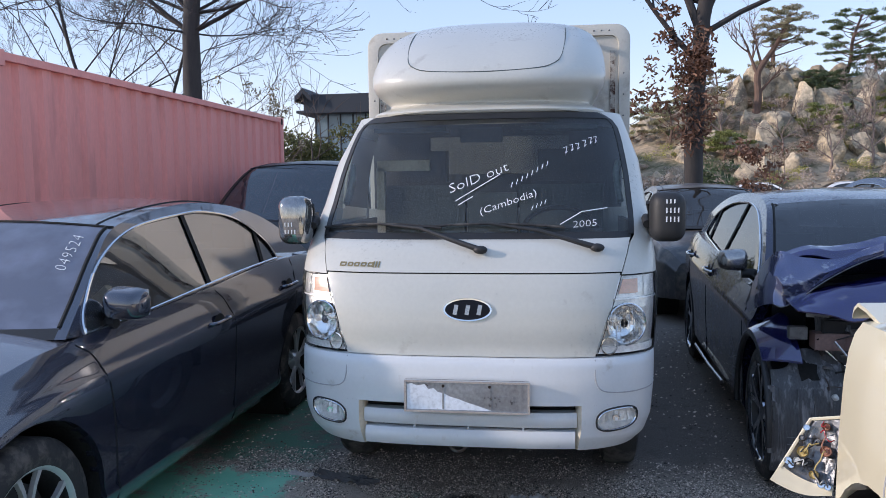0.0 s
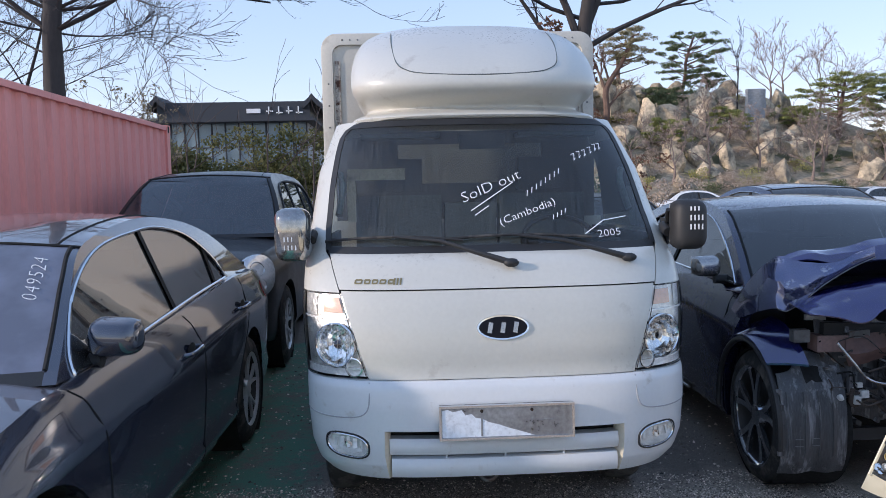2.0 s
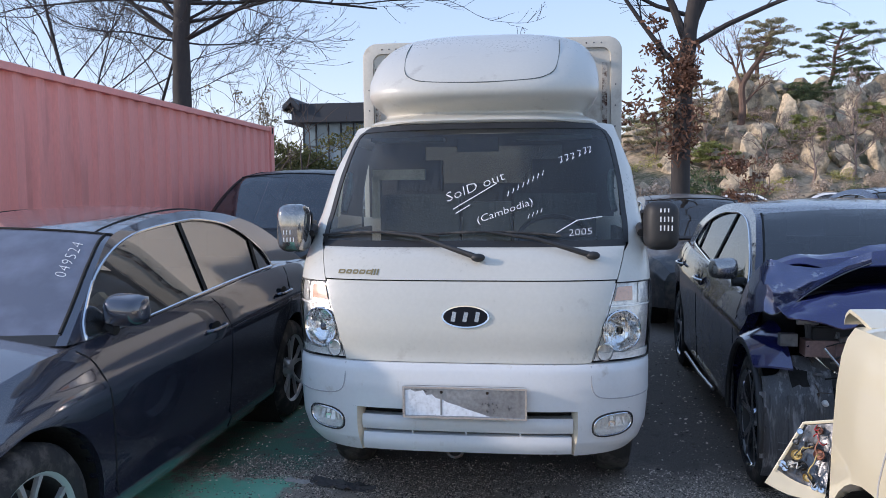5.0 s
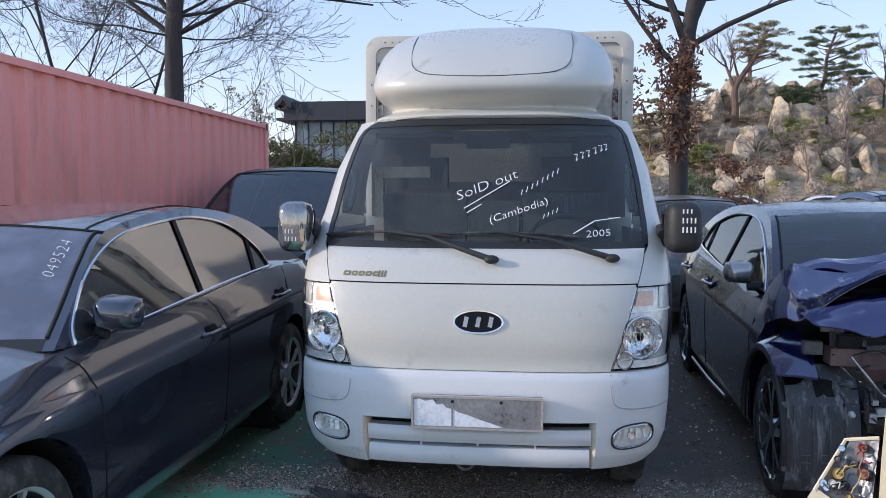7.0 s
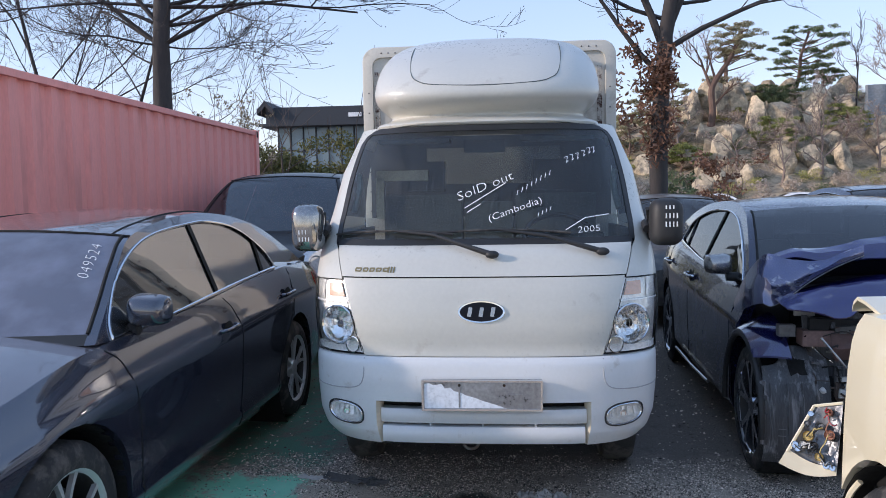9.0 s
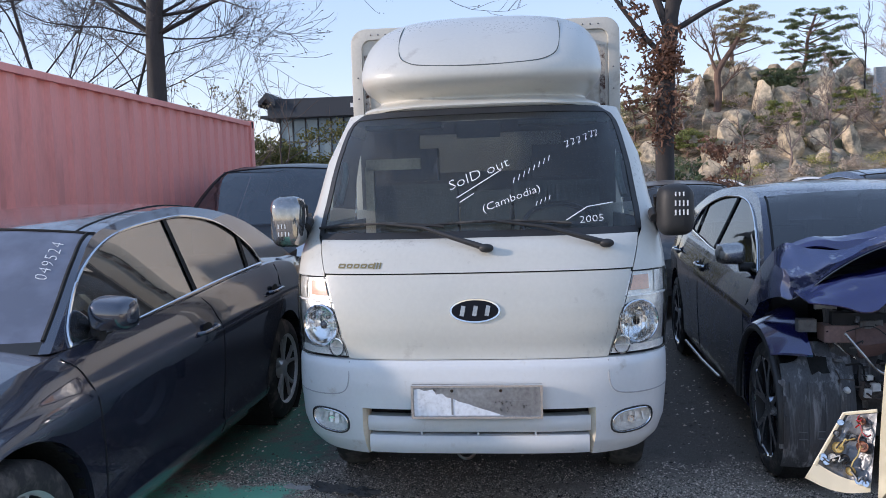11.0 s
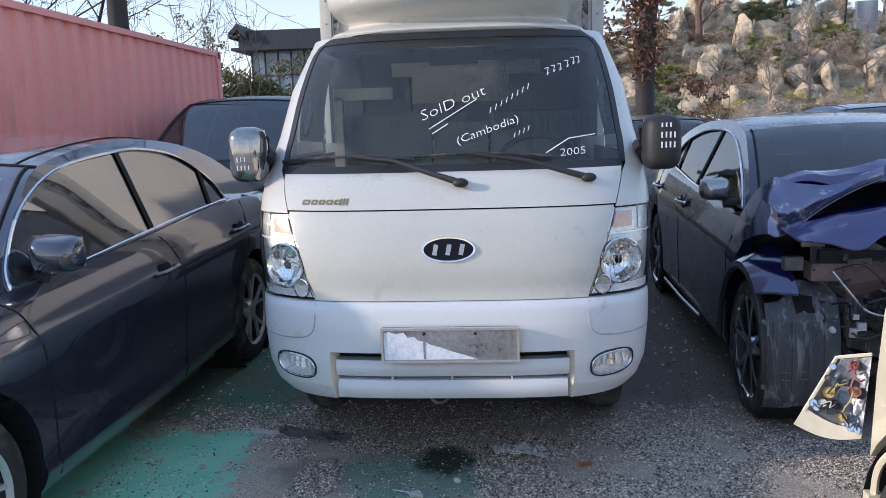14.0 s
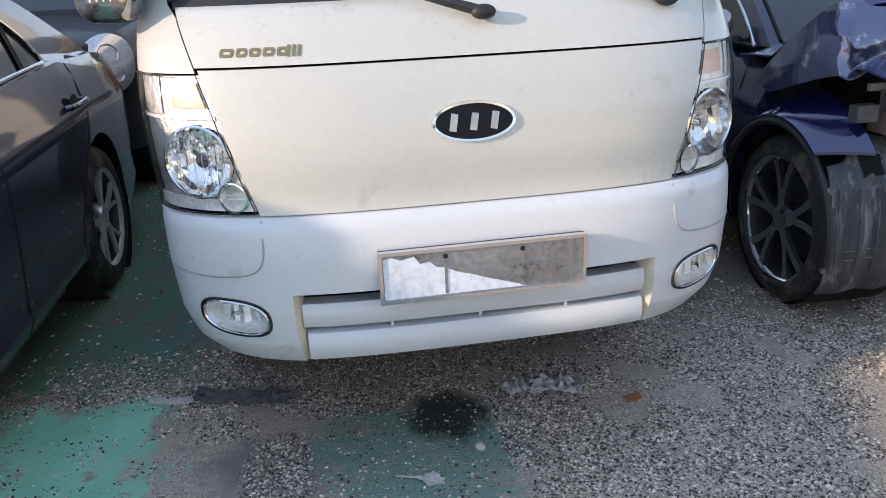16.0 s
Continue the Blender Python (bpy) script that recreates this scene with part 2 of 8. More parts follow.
def boxed(x0, x1, y0, y1, z0, z1, m=None):
    bm = bmesh.new()
    cube(bm, x0, x1, y0, y1, z0, z1, m)
    return bm


def grid(bm, rows, close=False):
    """Quads between rows of points (all the same length)."""
    vs = [[bm.verts.new(Vector(p)) for p in row] for row in rows]
    n = len(vs[0])
    for a, b in zip(vs, vs[1:]):
        for i in range(n if close else n - 1):
            j = (i + 1) % n
            try:
                bm.faces.new((a[i], a[j], b[j], b[i]))
            except ValueError:
                pass
    return vs


def sheet(rows, thick=0.0, inward=Vector((0, 1, 0))):
    """A grid of points, with its rim turned in by a thickness."""
    bm = bmesh.new()
    vs = grid(bm, rows)
    if thick:
        rim = vs[0] + [r[-1] for r in vs[1:-1]] + vs[-1][::-1] + [r[0] for r in vs[-2:0:-1]]
        inner = [bm.verts.new(v.co + inward * thick) for v in rim]
        for i in range(len(rim)):
            j = (i + 1) % len(rim)
            bm.faces.new((rim[j], rim[i], inner[i], inner[j]))
    bmesh.ops.recalc_face_normals(bm, faces=bm.faces)
    return bm


def tube(pts, radius, sides=8, bm=None, taper=None, cap=True):
    """A round bar along points; taper: the end radius."""
    bm = bm or bmesh.new()
    pts = [Vector(p) for p in pts]
    rows, up, side = [], Vector((0, 0, 1)), None
    for i, p in enumerate(pts):
        d = (pts[min(i + 1, len(pts) - 1)] - pts[max(i - 1, 0)]).normalized()
        a = d.cross(up) if side is None else side - d * side.dot(d)
        if a.length < 0.1:
            a = d.cross(Vector((1, 0, 0)))
        a.normalize()
        side = a
        b = d.cross(a)
        r = radius if taper is None else radius + (taper - radius) * i / (len(pts) - 1)
        rows.append([p + r * (math.cos(k * math.tau / sides) * a + math.sin(k * math.tau / sides) * b) for k in range(sides)])
    vs = grid(bm, rows, close=True)
    if cap:
        bm.faces.new(vs[0][::-1])
        bm.faces.new(vs[-1])
    return bm


def lathe(profile, sides=32, axis="y", bm=None, at=(0, 0, 0)):
    """Turns (radius, along) points round an axis."""
    bm = bm or bmesh.new()
    rows = []
    for r, a in profile:
        row = []
        for k in range(sides):
            c, s = r * math.cos(k * math.tau / sides), r * math.sin(k * math.tau / sides)
            p = {"x": (a, c, s), "y": (c, a, s), "z": (c, s, a)}[axis]
            row.append(Vector(p) + Vector(at))
        rows.append(row)
    grid(bm, rows, close=True)
    bmesh.ops.remove_doubles(bm, verts=bm.verts, dist=1e-5)
    bmesh.ops.recalc_face_normals(bm, faces=bm.faces)
    return bm


def smoothed(pts, n=6):
    """Catmull-Rom points through the given ones."""
    pts = [Vector(p) for p in pts]
    out = []
    for i in range(len(pts) - 1):
        p0, p1, p2, p3 = pts[max(i - 1, 0)], pts[i], pts[i + 1], pts[min(i + 2, len(pts) - 1)]
        for k in range(n):
            t = k / n
            out.append(0.5 * (2 * p1 + (p2 - p0) * t + (2 * p0 - 5 * p1 + 4 * p2 - p3) * t * t + (3 * p1 - p0 - 3 * p2 + p3) * t ** 3))
    return out + [pts[-1]]


def lerp(x, table):
    """Linear interpolation in a table of (x, y)."""
    return float(np.interp(x, [a for a, _ in table], [b for _, b in table]))


def text(name, words, size, m, material, parent=None, shear=0.0, extrude=0.0006, width=1.0, thin=0.0):
    """Words as a flat mesh in the xy plane of m."""
    cu = bpy.data.curves.new(name, "FONT")
    cu.body, cu.size, cu.shear, cu.extrude, cu.resolution_u, cu.space_character = words, size, shear, extrude, 2, width
    cu.offset = -thin
    tmp = bpy.data.objects.new(name, cu)
    scene.collection.objects.link(tmp)
    me = bpy.data.meshes.new_from_object(tmp.evaluated_get(bpy.context.evaluated_depsgraph_get()))
    bpy.data.objects.remove(tmp)
    me.materials.clear()
    me.materials.append(M[material])
    me.transform(m)
    ob = new(name, me)
    if parent is not None:
        ob.parent = parent
    return tagged(ob, kind="stuff")


# ---- truck ----
TRUCK_Y = [(0.36, 0.03), (0.40, -0.012), (0.46, -0.035), (0.55, -0.04), (0.70, -0.035), (0.78, -0.022), (0.80, -0.002), (0.82, 0.008), (0.92, 0.004), (1.01, 0.014), (1.10, 0.036), (1.16, 0.062), (1.26, 0.128), (1.31, 0.195), (1.92, 0.79), (2.0, 0.87)]
TRUCK_W = [(0.36, 0.70), (0.40, 0.742), (0.44, 0.778), (0.52, 0.806), (0.66, 0.819), (0.85, 0.824), (1.0, 0.835), (1.2, 0.838), (1.39, 0.838), (1.67, 0.818), (1.93, 0.745), (2.0, 0.70)]
CORNER = [(1.2, 3.5), (1.45, 2.7)]                  # how square the cab is in plan, by height
CORNER_D = [(1.2, 0.30), (1.45, 0.39)]
CAB_BACK = 1.72


def cab_point(u, z, off=0.0):
    """The cab's skin: u runs round from -1 (one front corner's end) over 0 (middle of the front) to 1; past that along the sides to 2."""
    w, yc, s = lerp(z, TRUCK_W), lerp(z, TRUCK_Y), 1 if u >= 0 else -1
    a = abs(u)
    if a <= 1:
        th = a * math.pi / 2
        x, y = w * math.sin(th) ** (2 / lerp(z, CORNER)), yc + lerp(z, CORNER_D) * (1 - math.cos(th))
    else:
        x, y = w, yc + lerp(z, CORNER_D) + (CAB_BACK - yc - lerp(z, CORNER_D)) * (a - 1)
    n = Vector((x * x * s * 0.8 if a <= 1 else s, -1 if a < 0.9 else 0, 0)).normalized()
    return Vector((s * x, y, z)) + n * off


def u_of(x, z):
    w = lerp(z, TRUCK_W)
    return math.copysign(math.asin(min(abs(x) / w, 1) ** (lerp(z, CORNER) / 2)) / (math.pi / 2), x)


def on_cab(x, z, off=0.0):
    return cab_point(u_of(x, z), z, off)


def cab_patch(zs, left, right, nu, off=0.0, thick=0.015):
    """A panel of the cab's skin between two edges, given as u at each height."""
    rows = []
    for z in zs:
        a, b = left(z), right(z)
        rows.append([cab_point(a + (b - a) * k / nu, z, off) for k in range(nu + 1)])
    return sheet(rows, thick)


def steps(a, b, n):
    return [a + (b - a) * k / n for k in range(n + 1)]


truck = thing("box_truck", "white light box truck with roof fairing and dusty windscreen", "truck")
HL_IN = [(0.80, 0.548), (0.81, 0.551), (1.16, 0.662)]
WS_X = [(1.31, 0.725), (1.40, 0.735), (1.60, 0.73), (1.78, 0.712), (1.86, 0.695), (1.905, 0.655), (1.925, 0.60)]

# dark inner shell that shows in the panel gaps
part("inner_shell", cab_patch(steps(0.60, 1.31, 14), lambda z: -1.02, lambda z: 1.02, 40, -0.085, 0), "gap", truck)
# front panel
part("front_panel", cab_patch(steps(0.806, 1.158, 12), lambda z: u_of(-lerp(z, HL_IN) + 0.003, z), lambda z: u_of(lerp(z, HL_IN) - 0.003, z), 36), "truck_white", truck)
part("cowl_panel", cab_patch(steps(1.164, 1.302, 8), lambda z: u_of(-0.664 - (z - 1.16) * 0.36, z), lambda z: u_of(0.664 + (z - 1.16) * 0.36, z), 36), "truck_white", truck)
part("windscreen_seal", cab_patch([1.298, 1.33], lambda z: u_of(-0.725, z), lambda z: u_of(0.725, z), 30, -0.006), "black_plastic", truck)
# pillars and corner panels
for s in (-1, 1):
    def inner(z, s=s):
        e = 0.668 + (z - 1.16) * 0.36 if z < 1.31 else lerp(z, WS_X) + 0.012
        return s * u_of(e, z)
    part("pillar", cab_patch(steps(1.152, 1.31, 5) + steps(1.33, 1.93, 14), inner, lambda z, s=s: s * (1.0 if z > 1.31 else 1.0), 10), "truck_white", truck)
    part("corner_panel", cab_patch(steps(0.80, 1.148, 6), lambda z, s=s: s * 0.955, lambda z, s=s: s * 1.0, 5), "truck_white", truck)
    d = part("cab_door", cab_patch(steps(0.55, 1.32, 6), lambda z, s=s: s * 1.004, lambda z, s=s: s * 1.9, 8), "truck_white", truck)
    part("window_frame", cab_patch([1.32, 1.36], lambda z, s=s: s * 1.004, lambda z, s=s: s * 1.9, 8), "truck_white", d)
    part("door_glass", facing(cab_patch(steps(1.36, 1.84, 4), lambda z, s=s: s * 1.10, lambda z, s=s: s * 1.86, 8, -0.01, 0), (s, 0, 0)), "glass", d)
    part("window_frame", cab_patch(steps(1.84, 1.95, 3), lambda z, s=s: s * 1.004, lambda z, s=s: s * 1.9, 8), "truck_white", d)
    part("window_frame", cab_patch(steps(1.36, 1.84, 4), lambda z, s=s: s * 1.004, lambda z, s=s: s * 1.10, 3), "black_plastic", d)
    # groove of the bumper end and its joint; a grey tube carries the crease's shade
    g = [on_cab(s * x, z, 0.0005) for x, z in ((0.546, 0.795), (0.546, 0.74), (0.55, 0.705), (0.563, 0.677), (0.595, 0.66), (0.66, 0.653), (0.73, 0.652), (0.79, 0.655), (0.818, 0.66))]
    part("bumper_groove", tube(smoothed(g, 3), 0.0028, 6), "soft_groove", truck)

# bumper
def in_fog(p, grow=0.0):
    """Whether a point lies in the opening of a fog lamp."""
    return any((abs(p.x - q * 0.641) / (0.090 + grow)) ** 2.6 + (abs(p.z - 0.538 - 0.010 * q * (p.x - q * 0.641) / 0.1) / (0.0515 + grow)) ** 2.6 < 1 for q in (-1, 1)) and p.y < 0.5


bumper = part("bumper", cab_patch(steps(0.604, 0.80, 12), lambda z: -1.35, lambda z: 1.35, 80, 0.0, 0), "bumper_white", truck)
part("bumper_edge", sheet([[on_cab(x, 0.604), on_cab(x, 0.601) + Vector((0, 0.006, 0)), on_cab(x, 0.60) + Vector((0, 0.035, 0))] for x in steps(-0.49, 0.49, 24)]), "bumper_white", bumper)
part("bumper_edge", sheet([[cab_point(u, 0.80), cab_point(u, 0.803) + Vector((0, 0.006, 0)), cab_point(u, 0.803) + Vector((0, 0.03, 0))] for u in steps(-1.0, 1.0, 40)]), "bumper_white", bumper)
for s in (-1, 1):
    bm = cab_patch(steps(0.396, 0.604, 40), lambda z, s=s: s * abs(u_of(0.488 - max(0, 0.5 - z) * 0.15, z)), lambda z, s=s: s * 1.35, 90, 0.0, 0)
    bmesh.ops.delete(bm, geom=[f for f in bm.faces if in_fog(f.calc_center_median())], context="FACES")
    part("bumper_corner", bm, "bumper_white", bumper)
    part("bumper_edge", sheet([[cab_point(u, 0.396), cab_point(u, 0.392) + Vector((0, 0.008, 0)), cab_point(u, 0.392) + Vector((-s * 0.02, 0.04, 0))] for u in steps(s * 0.35, s * 1.35, 30)]), "bumper_white", bumper)
part("grille_back", boxed(-0.5, 0.5, 0.07, 0.09, 0.38, 0.62), "gap", truck, smooth=False)


def slat(z0, z1, half, depth, bulge):
    rows = []
    for k in range(7):
        z = z0 + (z1 - z0) * k / 6
        yb = bulge * (1 - (2 * k / 6 - 1) ** 2)
        rows.append([Vector((x, on_cab(x, 0.5).y + depth - yb, z)) for x in steps(-half, half, 20)])
    return sheet(rows, 0.05)


part("grille_slat", slat(0.497, 0.563, 0.470, 0.032, 0.012), "bumper_white", truck, bevel=0.0)
part("grille_slat", slat(0.409, 0.484, 0.462, 0.020, 0.012), "bumper_white", truck)
for s in (-1, 1):                                   # slanting end walls of the grille's opening
    rows = []
    for z in steps(0.398, 0.603, 6):
        x = s * (0.490 - max(0, 0.5 - z) * 0.15)
        rows.append([on_cab(x, z, 0.0), on_cab(x - s * 0.012, z) + Vector((0, 0.014, 0)), on_cab(x - s * 0.024, z) + Vector((0, 0.045, 0)), on_cab(x - s * 0.026, z) + Vector((0, 0.08, 0))])
    part("grille_cheek", facing(sheet(rows), (-s, -0.5, 0)), "cream_stain", truck, "yellowed grille end wall")
for x in (-0.24, 0.0, 0.24):
    part("grille_rib", boxed(x - 0.004, x + 0.004, 0.0, 0.06, 0.46, 0.585), "bumper_white", truck, smooth=False)


def oval(cx, cz, rx, rz, off, sides=28, power=2.6, dz=0.0, shift=0.0):
    pts = []
    for k in range(sides):
        a = k * math.tau / sides
        c, s = math.cos(a), math.sin(a)
        x = cx + rx * math.copysign(abs(c) ** (2 / power), c)
        z = cz + rz * math.copysign(abs(s) ** (2 / power), s) + dz * c
        p = on_cab(x, z, off)
        p.y += shift
        pts.append(p)
    return pts


def fill(bm, ring):
    vs = [bm.verts.new(p) for p in ring]
    c = bm.verts.new(sum(ring, Vector()) / len(ring))
    for i in range(len(vs)):
        bm.faces.new((vs[i], vs[(i + 1) % len(vs)], c))


for s in (-1, 1):
    cx, cz = s * 0.641, 0.538
    k = 0.010 * s
    fog = bmesh.new()
    grid(fog, [oval(cx, cz, 0.0939, 0.055, -0.002, dz=k), oval(cx, cz, 0.0921, 0.0533, 0.005, dz=k), oval(cx, cz, 0.0884, 0.0499, 0.005, dz=k), oval(cx, cz, 0.0865, 0.0482, -0.004, dz=k)], close=True)
    f = part("fog_lamp", fog, "black_plastic", truck, "clear oval fog lamp in thin black seal")
    fog = bmesh.new()
    grid(fog, [oval(cx, cz, 0.0865, 0.0482, 0.004, dz=k), oval(cx, cz, 0.0837, 0.0456, 0.006, dz=k), oval(cx, cz, 0.08, 0.0421, 0.001, dz=k)], close=True)
    part("rim", fog, "chrome", f)
    bm = bmesh.new()
    grid(bm, [oval(cx, cz, 0.0818, 0.0439, 0.002, dz=k), oval(cx, cz + 0.004, 0.0725, 0.0344, -0.018, dz=k, shift=0.0), oval(cx, cz + 0.006, 0.0465, 0.0224, -0.03, dz=k), oval(cx, cz + 0.006, 0.0037, 0.0034, -0.034, dz=k)], close=True)
    part("reflector", facing(bm, (0, -1, 0)), "lamp_chrome", f)
    bm = bmesh.new()
    fill(bm, oval(cx, cz, 0.0837, 0.0456, 0.005, dz=k))
    part("lens", facing(bm, (0, -1, 0)), "lens", f)
    part("bulb", lathe([(0.0, -0.004), (0.014, -0.003), (0.018, 0.004)], 14, "y", at=on_cab(cx, cz, -0.012)), "chrome", f)
    for q, (wd, up) in enumerate(((0.012, 0.024), (0.016, 0.030), (0.013, 0.032), (0.017, 0.028), (0.010, 0.022))):
        part("facet", boxed(-wd / 2, wd / 2, -0.003, 0.002, -0.012, up, Matrix.Translation(on_cab(cx + (q - 2) * 0.027, cz, -0.010)) @ Matrix.Rotation(radians((q - 2) * 14 + 6 * (-1) ** q), 4, "Z") @ Matrix.Rotation(radians(-18), 4, "X")), "lamp_chrome", f, smooth=False)

    # headlamp
    def hin(z, s=s):
        return s * u_of(lerp(z, HL_IN) + 0.004, z)

    def hout(z, s=s):
        return s * lerp(z, [(0.80, 0.86), (0.82, 0.93), (0.90, 0.975), (1.05, 0.985), (1.12, 0.97), (1.15, 0.93)])
    c = on_cab(s * 0.688, 0.938, -0.034)
    tilt = Matrix.Rotation(s * radians(24), 4, "Z") @ Matrix.Diagonal((1.04, 1, 1.03, 1))
    back = cab_patch(steps(0.812, 1.146, 60), hin, hout, 60, -0.02, 0)
    to_bowl = (Matrix.Translation(c) @ tilt).inverted()
    hole = [v for v in back.verts if (to_bowl @ v.co).xz.length < 0.084]
    bmesh.ops.delete(back, geom=hole, context="VERTS")
    h = part("headlamp", back, "lamp_white", truck, "clear lens headlamp with chrome reflector")
    part("lens", facing(cab_patch(steps(0.81, 1.148, 12), hin, hout, 14, 0.004, 0), (s * 0.3, -1, 0)), "lens", h)
    rim = [cab_point(hin(z), z, 0.003) for z in steps(0.81, 1.148, 12)]
    rim += [cab_point(hin(1.148) + (hout(1.148) - hin(1.148)) * q / 8, 1.148, 0.003) for q in range(1, 9)] + [cab_point(hout(z), z, 0.003) for z in steps(1.148, 0.81, 12)[1:]]
    rim += [cab_point(hout(0.81) + (hin(0.81) - hout(0.81)) * q / 8, 0.81, 0.003) for q in range(1, 9)]
    part("lamp_seal", tube(rim, 0.0018, 5, cap=False), "black_plastic", h)
    part("lamp_ledge", cab_patch(steps(0.815, 0.846, 3), hin, hout, 10, -0.006, 0.012), "lamp_chrome", h, "bright lower ledge")
    for nm, prof, mt in (("bowl", [(0.088, -0.02), (0.084, -0.022), (0.080, -0.010), (0.070, 0.002), (0.058, 0.014), (0.045, 0.022), (0.030, 0.030), (0.012, 0.034), (0.0, 0.034)], "bowl_chrome"), ("bulb_cap", [(0.0, -0.005), (0.018, -0.003), (0.02, 0.01), (0.012, 0.045)], "chrome"), ("rim", [(0.089, -0.018), (0.092, -0.024), (0.087, -0.027), (0.083, -0.021)], "chrome")):
        bm = lathe(prof, 22 if nm == "bowl" else 32, "y")
        if nm == "bowl":                            # each facet of the reflector is set a little askew
            for v in bm.verts:
                v.co.y += 0.006 * noise.noise(v.co * 45 + Vector((s, 0, 0)))
        bm.transform(Matrix.Translation(c) @ tilt)
        part(nm, bm, mt, h, smooth=nm != "bowl")
    for k in range(7):
        a = (k - 3) * 0.02
        part("flute", boxed(a - 0.0012, a + 0.0012, -0.008, -0.003, -math.sqrt(0.078 ** 2 - a * a), math.sqrt(0.078 ** 2 - a * a), Matrix.Translation(c) @ tilt), "lens", h, smooth=False)
    bm = lathe([(0.036, -0.018), (0.034, -0.02), (0.028, 0.0), (0.012, 0.018), (0.0, 0.02)], 20, "y")
    bm.transform(Matrix.Translation(on_cab(s * 0.607, 0.850, -0.022)) @ tilt)
    part("parking_lamp", bm, "lamp_chrome", h)
    bm = lathe([(0.037, -0.016), (0.039, -0.021), (0.035, -0.022), (0.033, -0.018)], 20, "y")
    bm.transform(Matrix.Translation(on_cab(s * 0.607, 0.850, -0.022)) @ tilt)
    part("rim", bm, "chrome", h)
    part("indicator", cab_patch(steps(1.07, 1.13, 4), lambda z, s=s: s * (u_of(lerp(z, HL_IN) + 0.02, z)), lambda z, s=s: s * 0.60, 8, -0.012, 0.006), "orange_lens", h, "orange indicator bulb behind clear lens")
    part("divider", cab_patch([1.044, 1.052], hin, hout, 10, -0.006, 0.012), "lamp_chrome", h)
    part("indicator_tray", cab_patch(steps(1.056, 1.144, 3), lambda z, s=s: s * 0.67, hout, 6, -0.016, 0.003), "lamp_white", h)

# number plate in its bent chrome holder; the writing is lost
part("plate_backing", boxed(-0.268, 0.268, -0.062, -0.045, 0.576, 0.713), "black_plastic", truck, bevel=0.006)
pl = part("number_plate", boxed(-0.262, 0.262, -0.066, -0.06, 0.582, 0.706), "plate_bare", truck, "bent half-bare number plate in chrome holder", smooth=False, bevel=0.002)
bm = bmesh.new()
for x0, x1, z0, z1 in ((-0.27, 0.27, 0.705, 0.714), (-0.27, 0.27, 0.575, 0.584), (-0.27, -0.261, 0.584, 0.705), (0.261, 0.27, 0.584, 0.705)):
    cube(bm, x0, x1, -0.072, -0.055, z0, z1)
part("holder", bm, "chrome", pl, smooth=False)
bm = bmesh.new()
vs = [bm.verts.new((x, -0.0675, z)) for x, z in ((-0.258, 0.587), (0.112, 0.587), (0.09, 0.594), (0.05, 0.607), (0.0, 0.622), (-0.03, 0.634), (-0.07, 0.645), (-0.10, 0.660), (-0.125, 0.664), (-0.14, 0.680), (-0.165, 0.676), (-0.18, 0.697), (-0.215, 0.690), (-0.235, 0.700), (-0.258, 0.696))]
bm.faces.new(vs)
part("film", bm, "plate_white", pl, "torn white plate film", smooth=False)
for x in (-0.1, 0.1):
    part("screw", lathe([(0.0, -0.071), (0.006, -0.07), (0.007, -0.066)], 10, "y", at=(x, 0, 0.69)), "rust", pl)
    part("rib", boxed(x - 0.004, x + 0.004, -0.069, -0.065, 0.59, 0.69), "plate_bare", pl, smooth=False)
part("rib", boxed(0.12, 0.2, -0.069, -0.065, 0.625, 0.65), "plate_bare", pl, smooth=False)

# emblem: a plain oval in its colours
em = bmesh.new()
grid(em, [[on_cab(0.108 * math.cos(a), 1.009 + 0.05 * math.sin(a), 0.0) for a in steps(0, math.tau, 40)], [on_cab(0.106 * math.cos(a), 1.009 + 0.049 * math.sin(a), 0.007) for a in steps(0, math.tau, 40)], [on_cab(0.098 * math.cos(a), 1.009 + 0.043 * math.sin(a), 0.006) for a in steps(0, math.tau, 40)]])
e = part("emblem", em, "chrome", truck, "black oval maker's emblem with chrome rim")
bm = bmesh.new()
fill(bm, [on_cab(0.1 * math.cos(a), 1.009 + 0.045 * math.sin(a), 0.005) for a in steps(0, math.tau, 40)[:-1]])
part("emblem_field", bm, "emblem_black", e)


def stroke(pts, w, depth, mt, name, parent, lift=0.01, f=on_cab):
    """A raised bar of given width along (x, z) points on the cab's skin."""
    bm = bmesh.new()
    for (x0, z0), (x1, z1) in zip(pts, pts[1:]):
        d = Vector((x1 - x0, z1 - z0)).normalized()
        n = Vector((-d.y, d.x)) * w / 2
        q = [(x0 + n.x, z0 + n.y), (x1 + n.x, z1 + n.y), (x1 - n.x, z1 - n.y), (x0 - n.x, z0 - n.y)]
        top = [bm.verts.new(f(x, z, lift + depth)) for x, z in q]
        bot = [bm.verts.new(f(x, z, lift)) for x, z in q]
        bm.faces.new(top)
        for i in range(4):
            bm.faces.new((top[i], top[(i + 1) % 4], bot[(i + 1) % 4], bot[i]))
    bmesh.ops.recalc_face_normals(bm, faces=bm.faces)
    return part(name, bm, mt, parent, smooth=False)


for x in (-0.052, 0.0, 0.052):
    stroke([(x - 0.004, 0.988), (x + 0.004, 1.030)], 0.018, 0.003, "worn_chrome", "emblem_bar", e, 0.005)
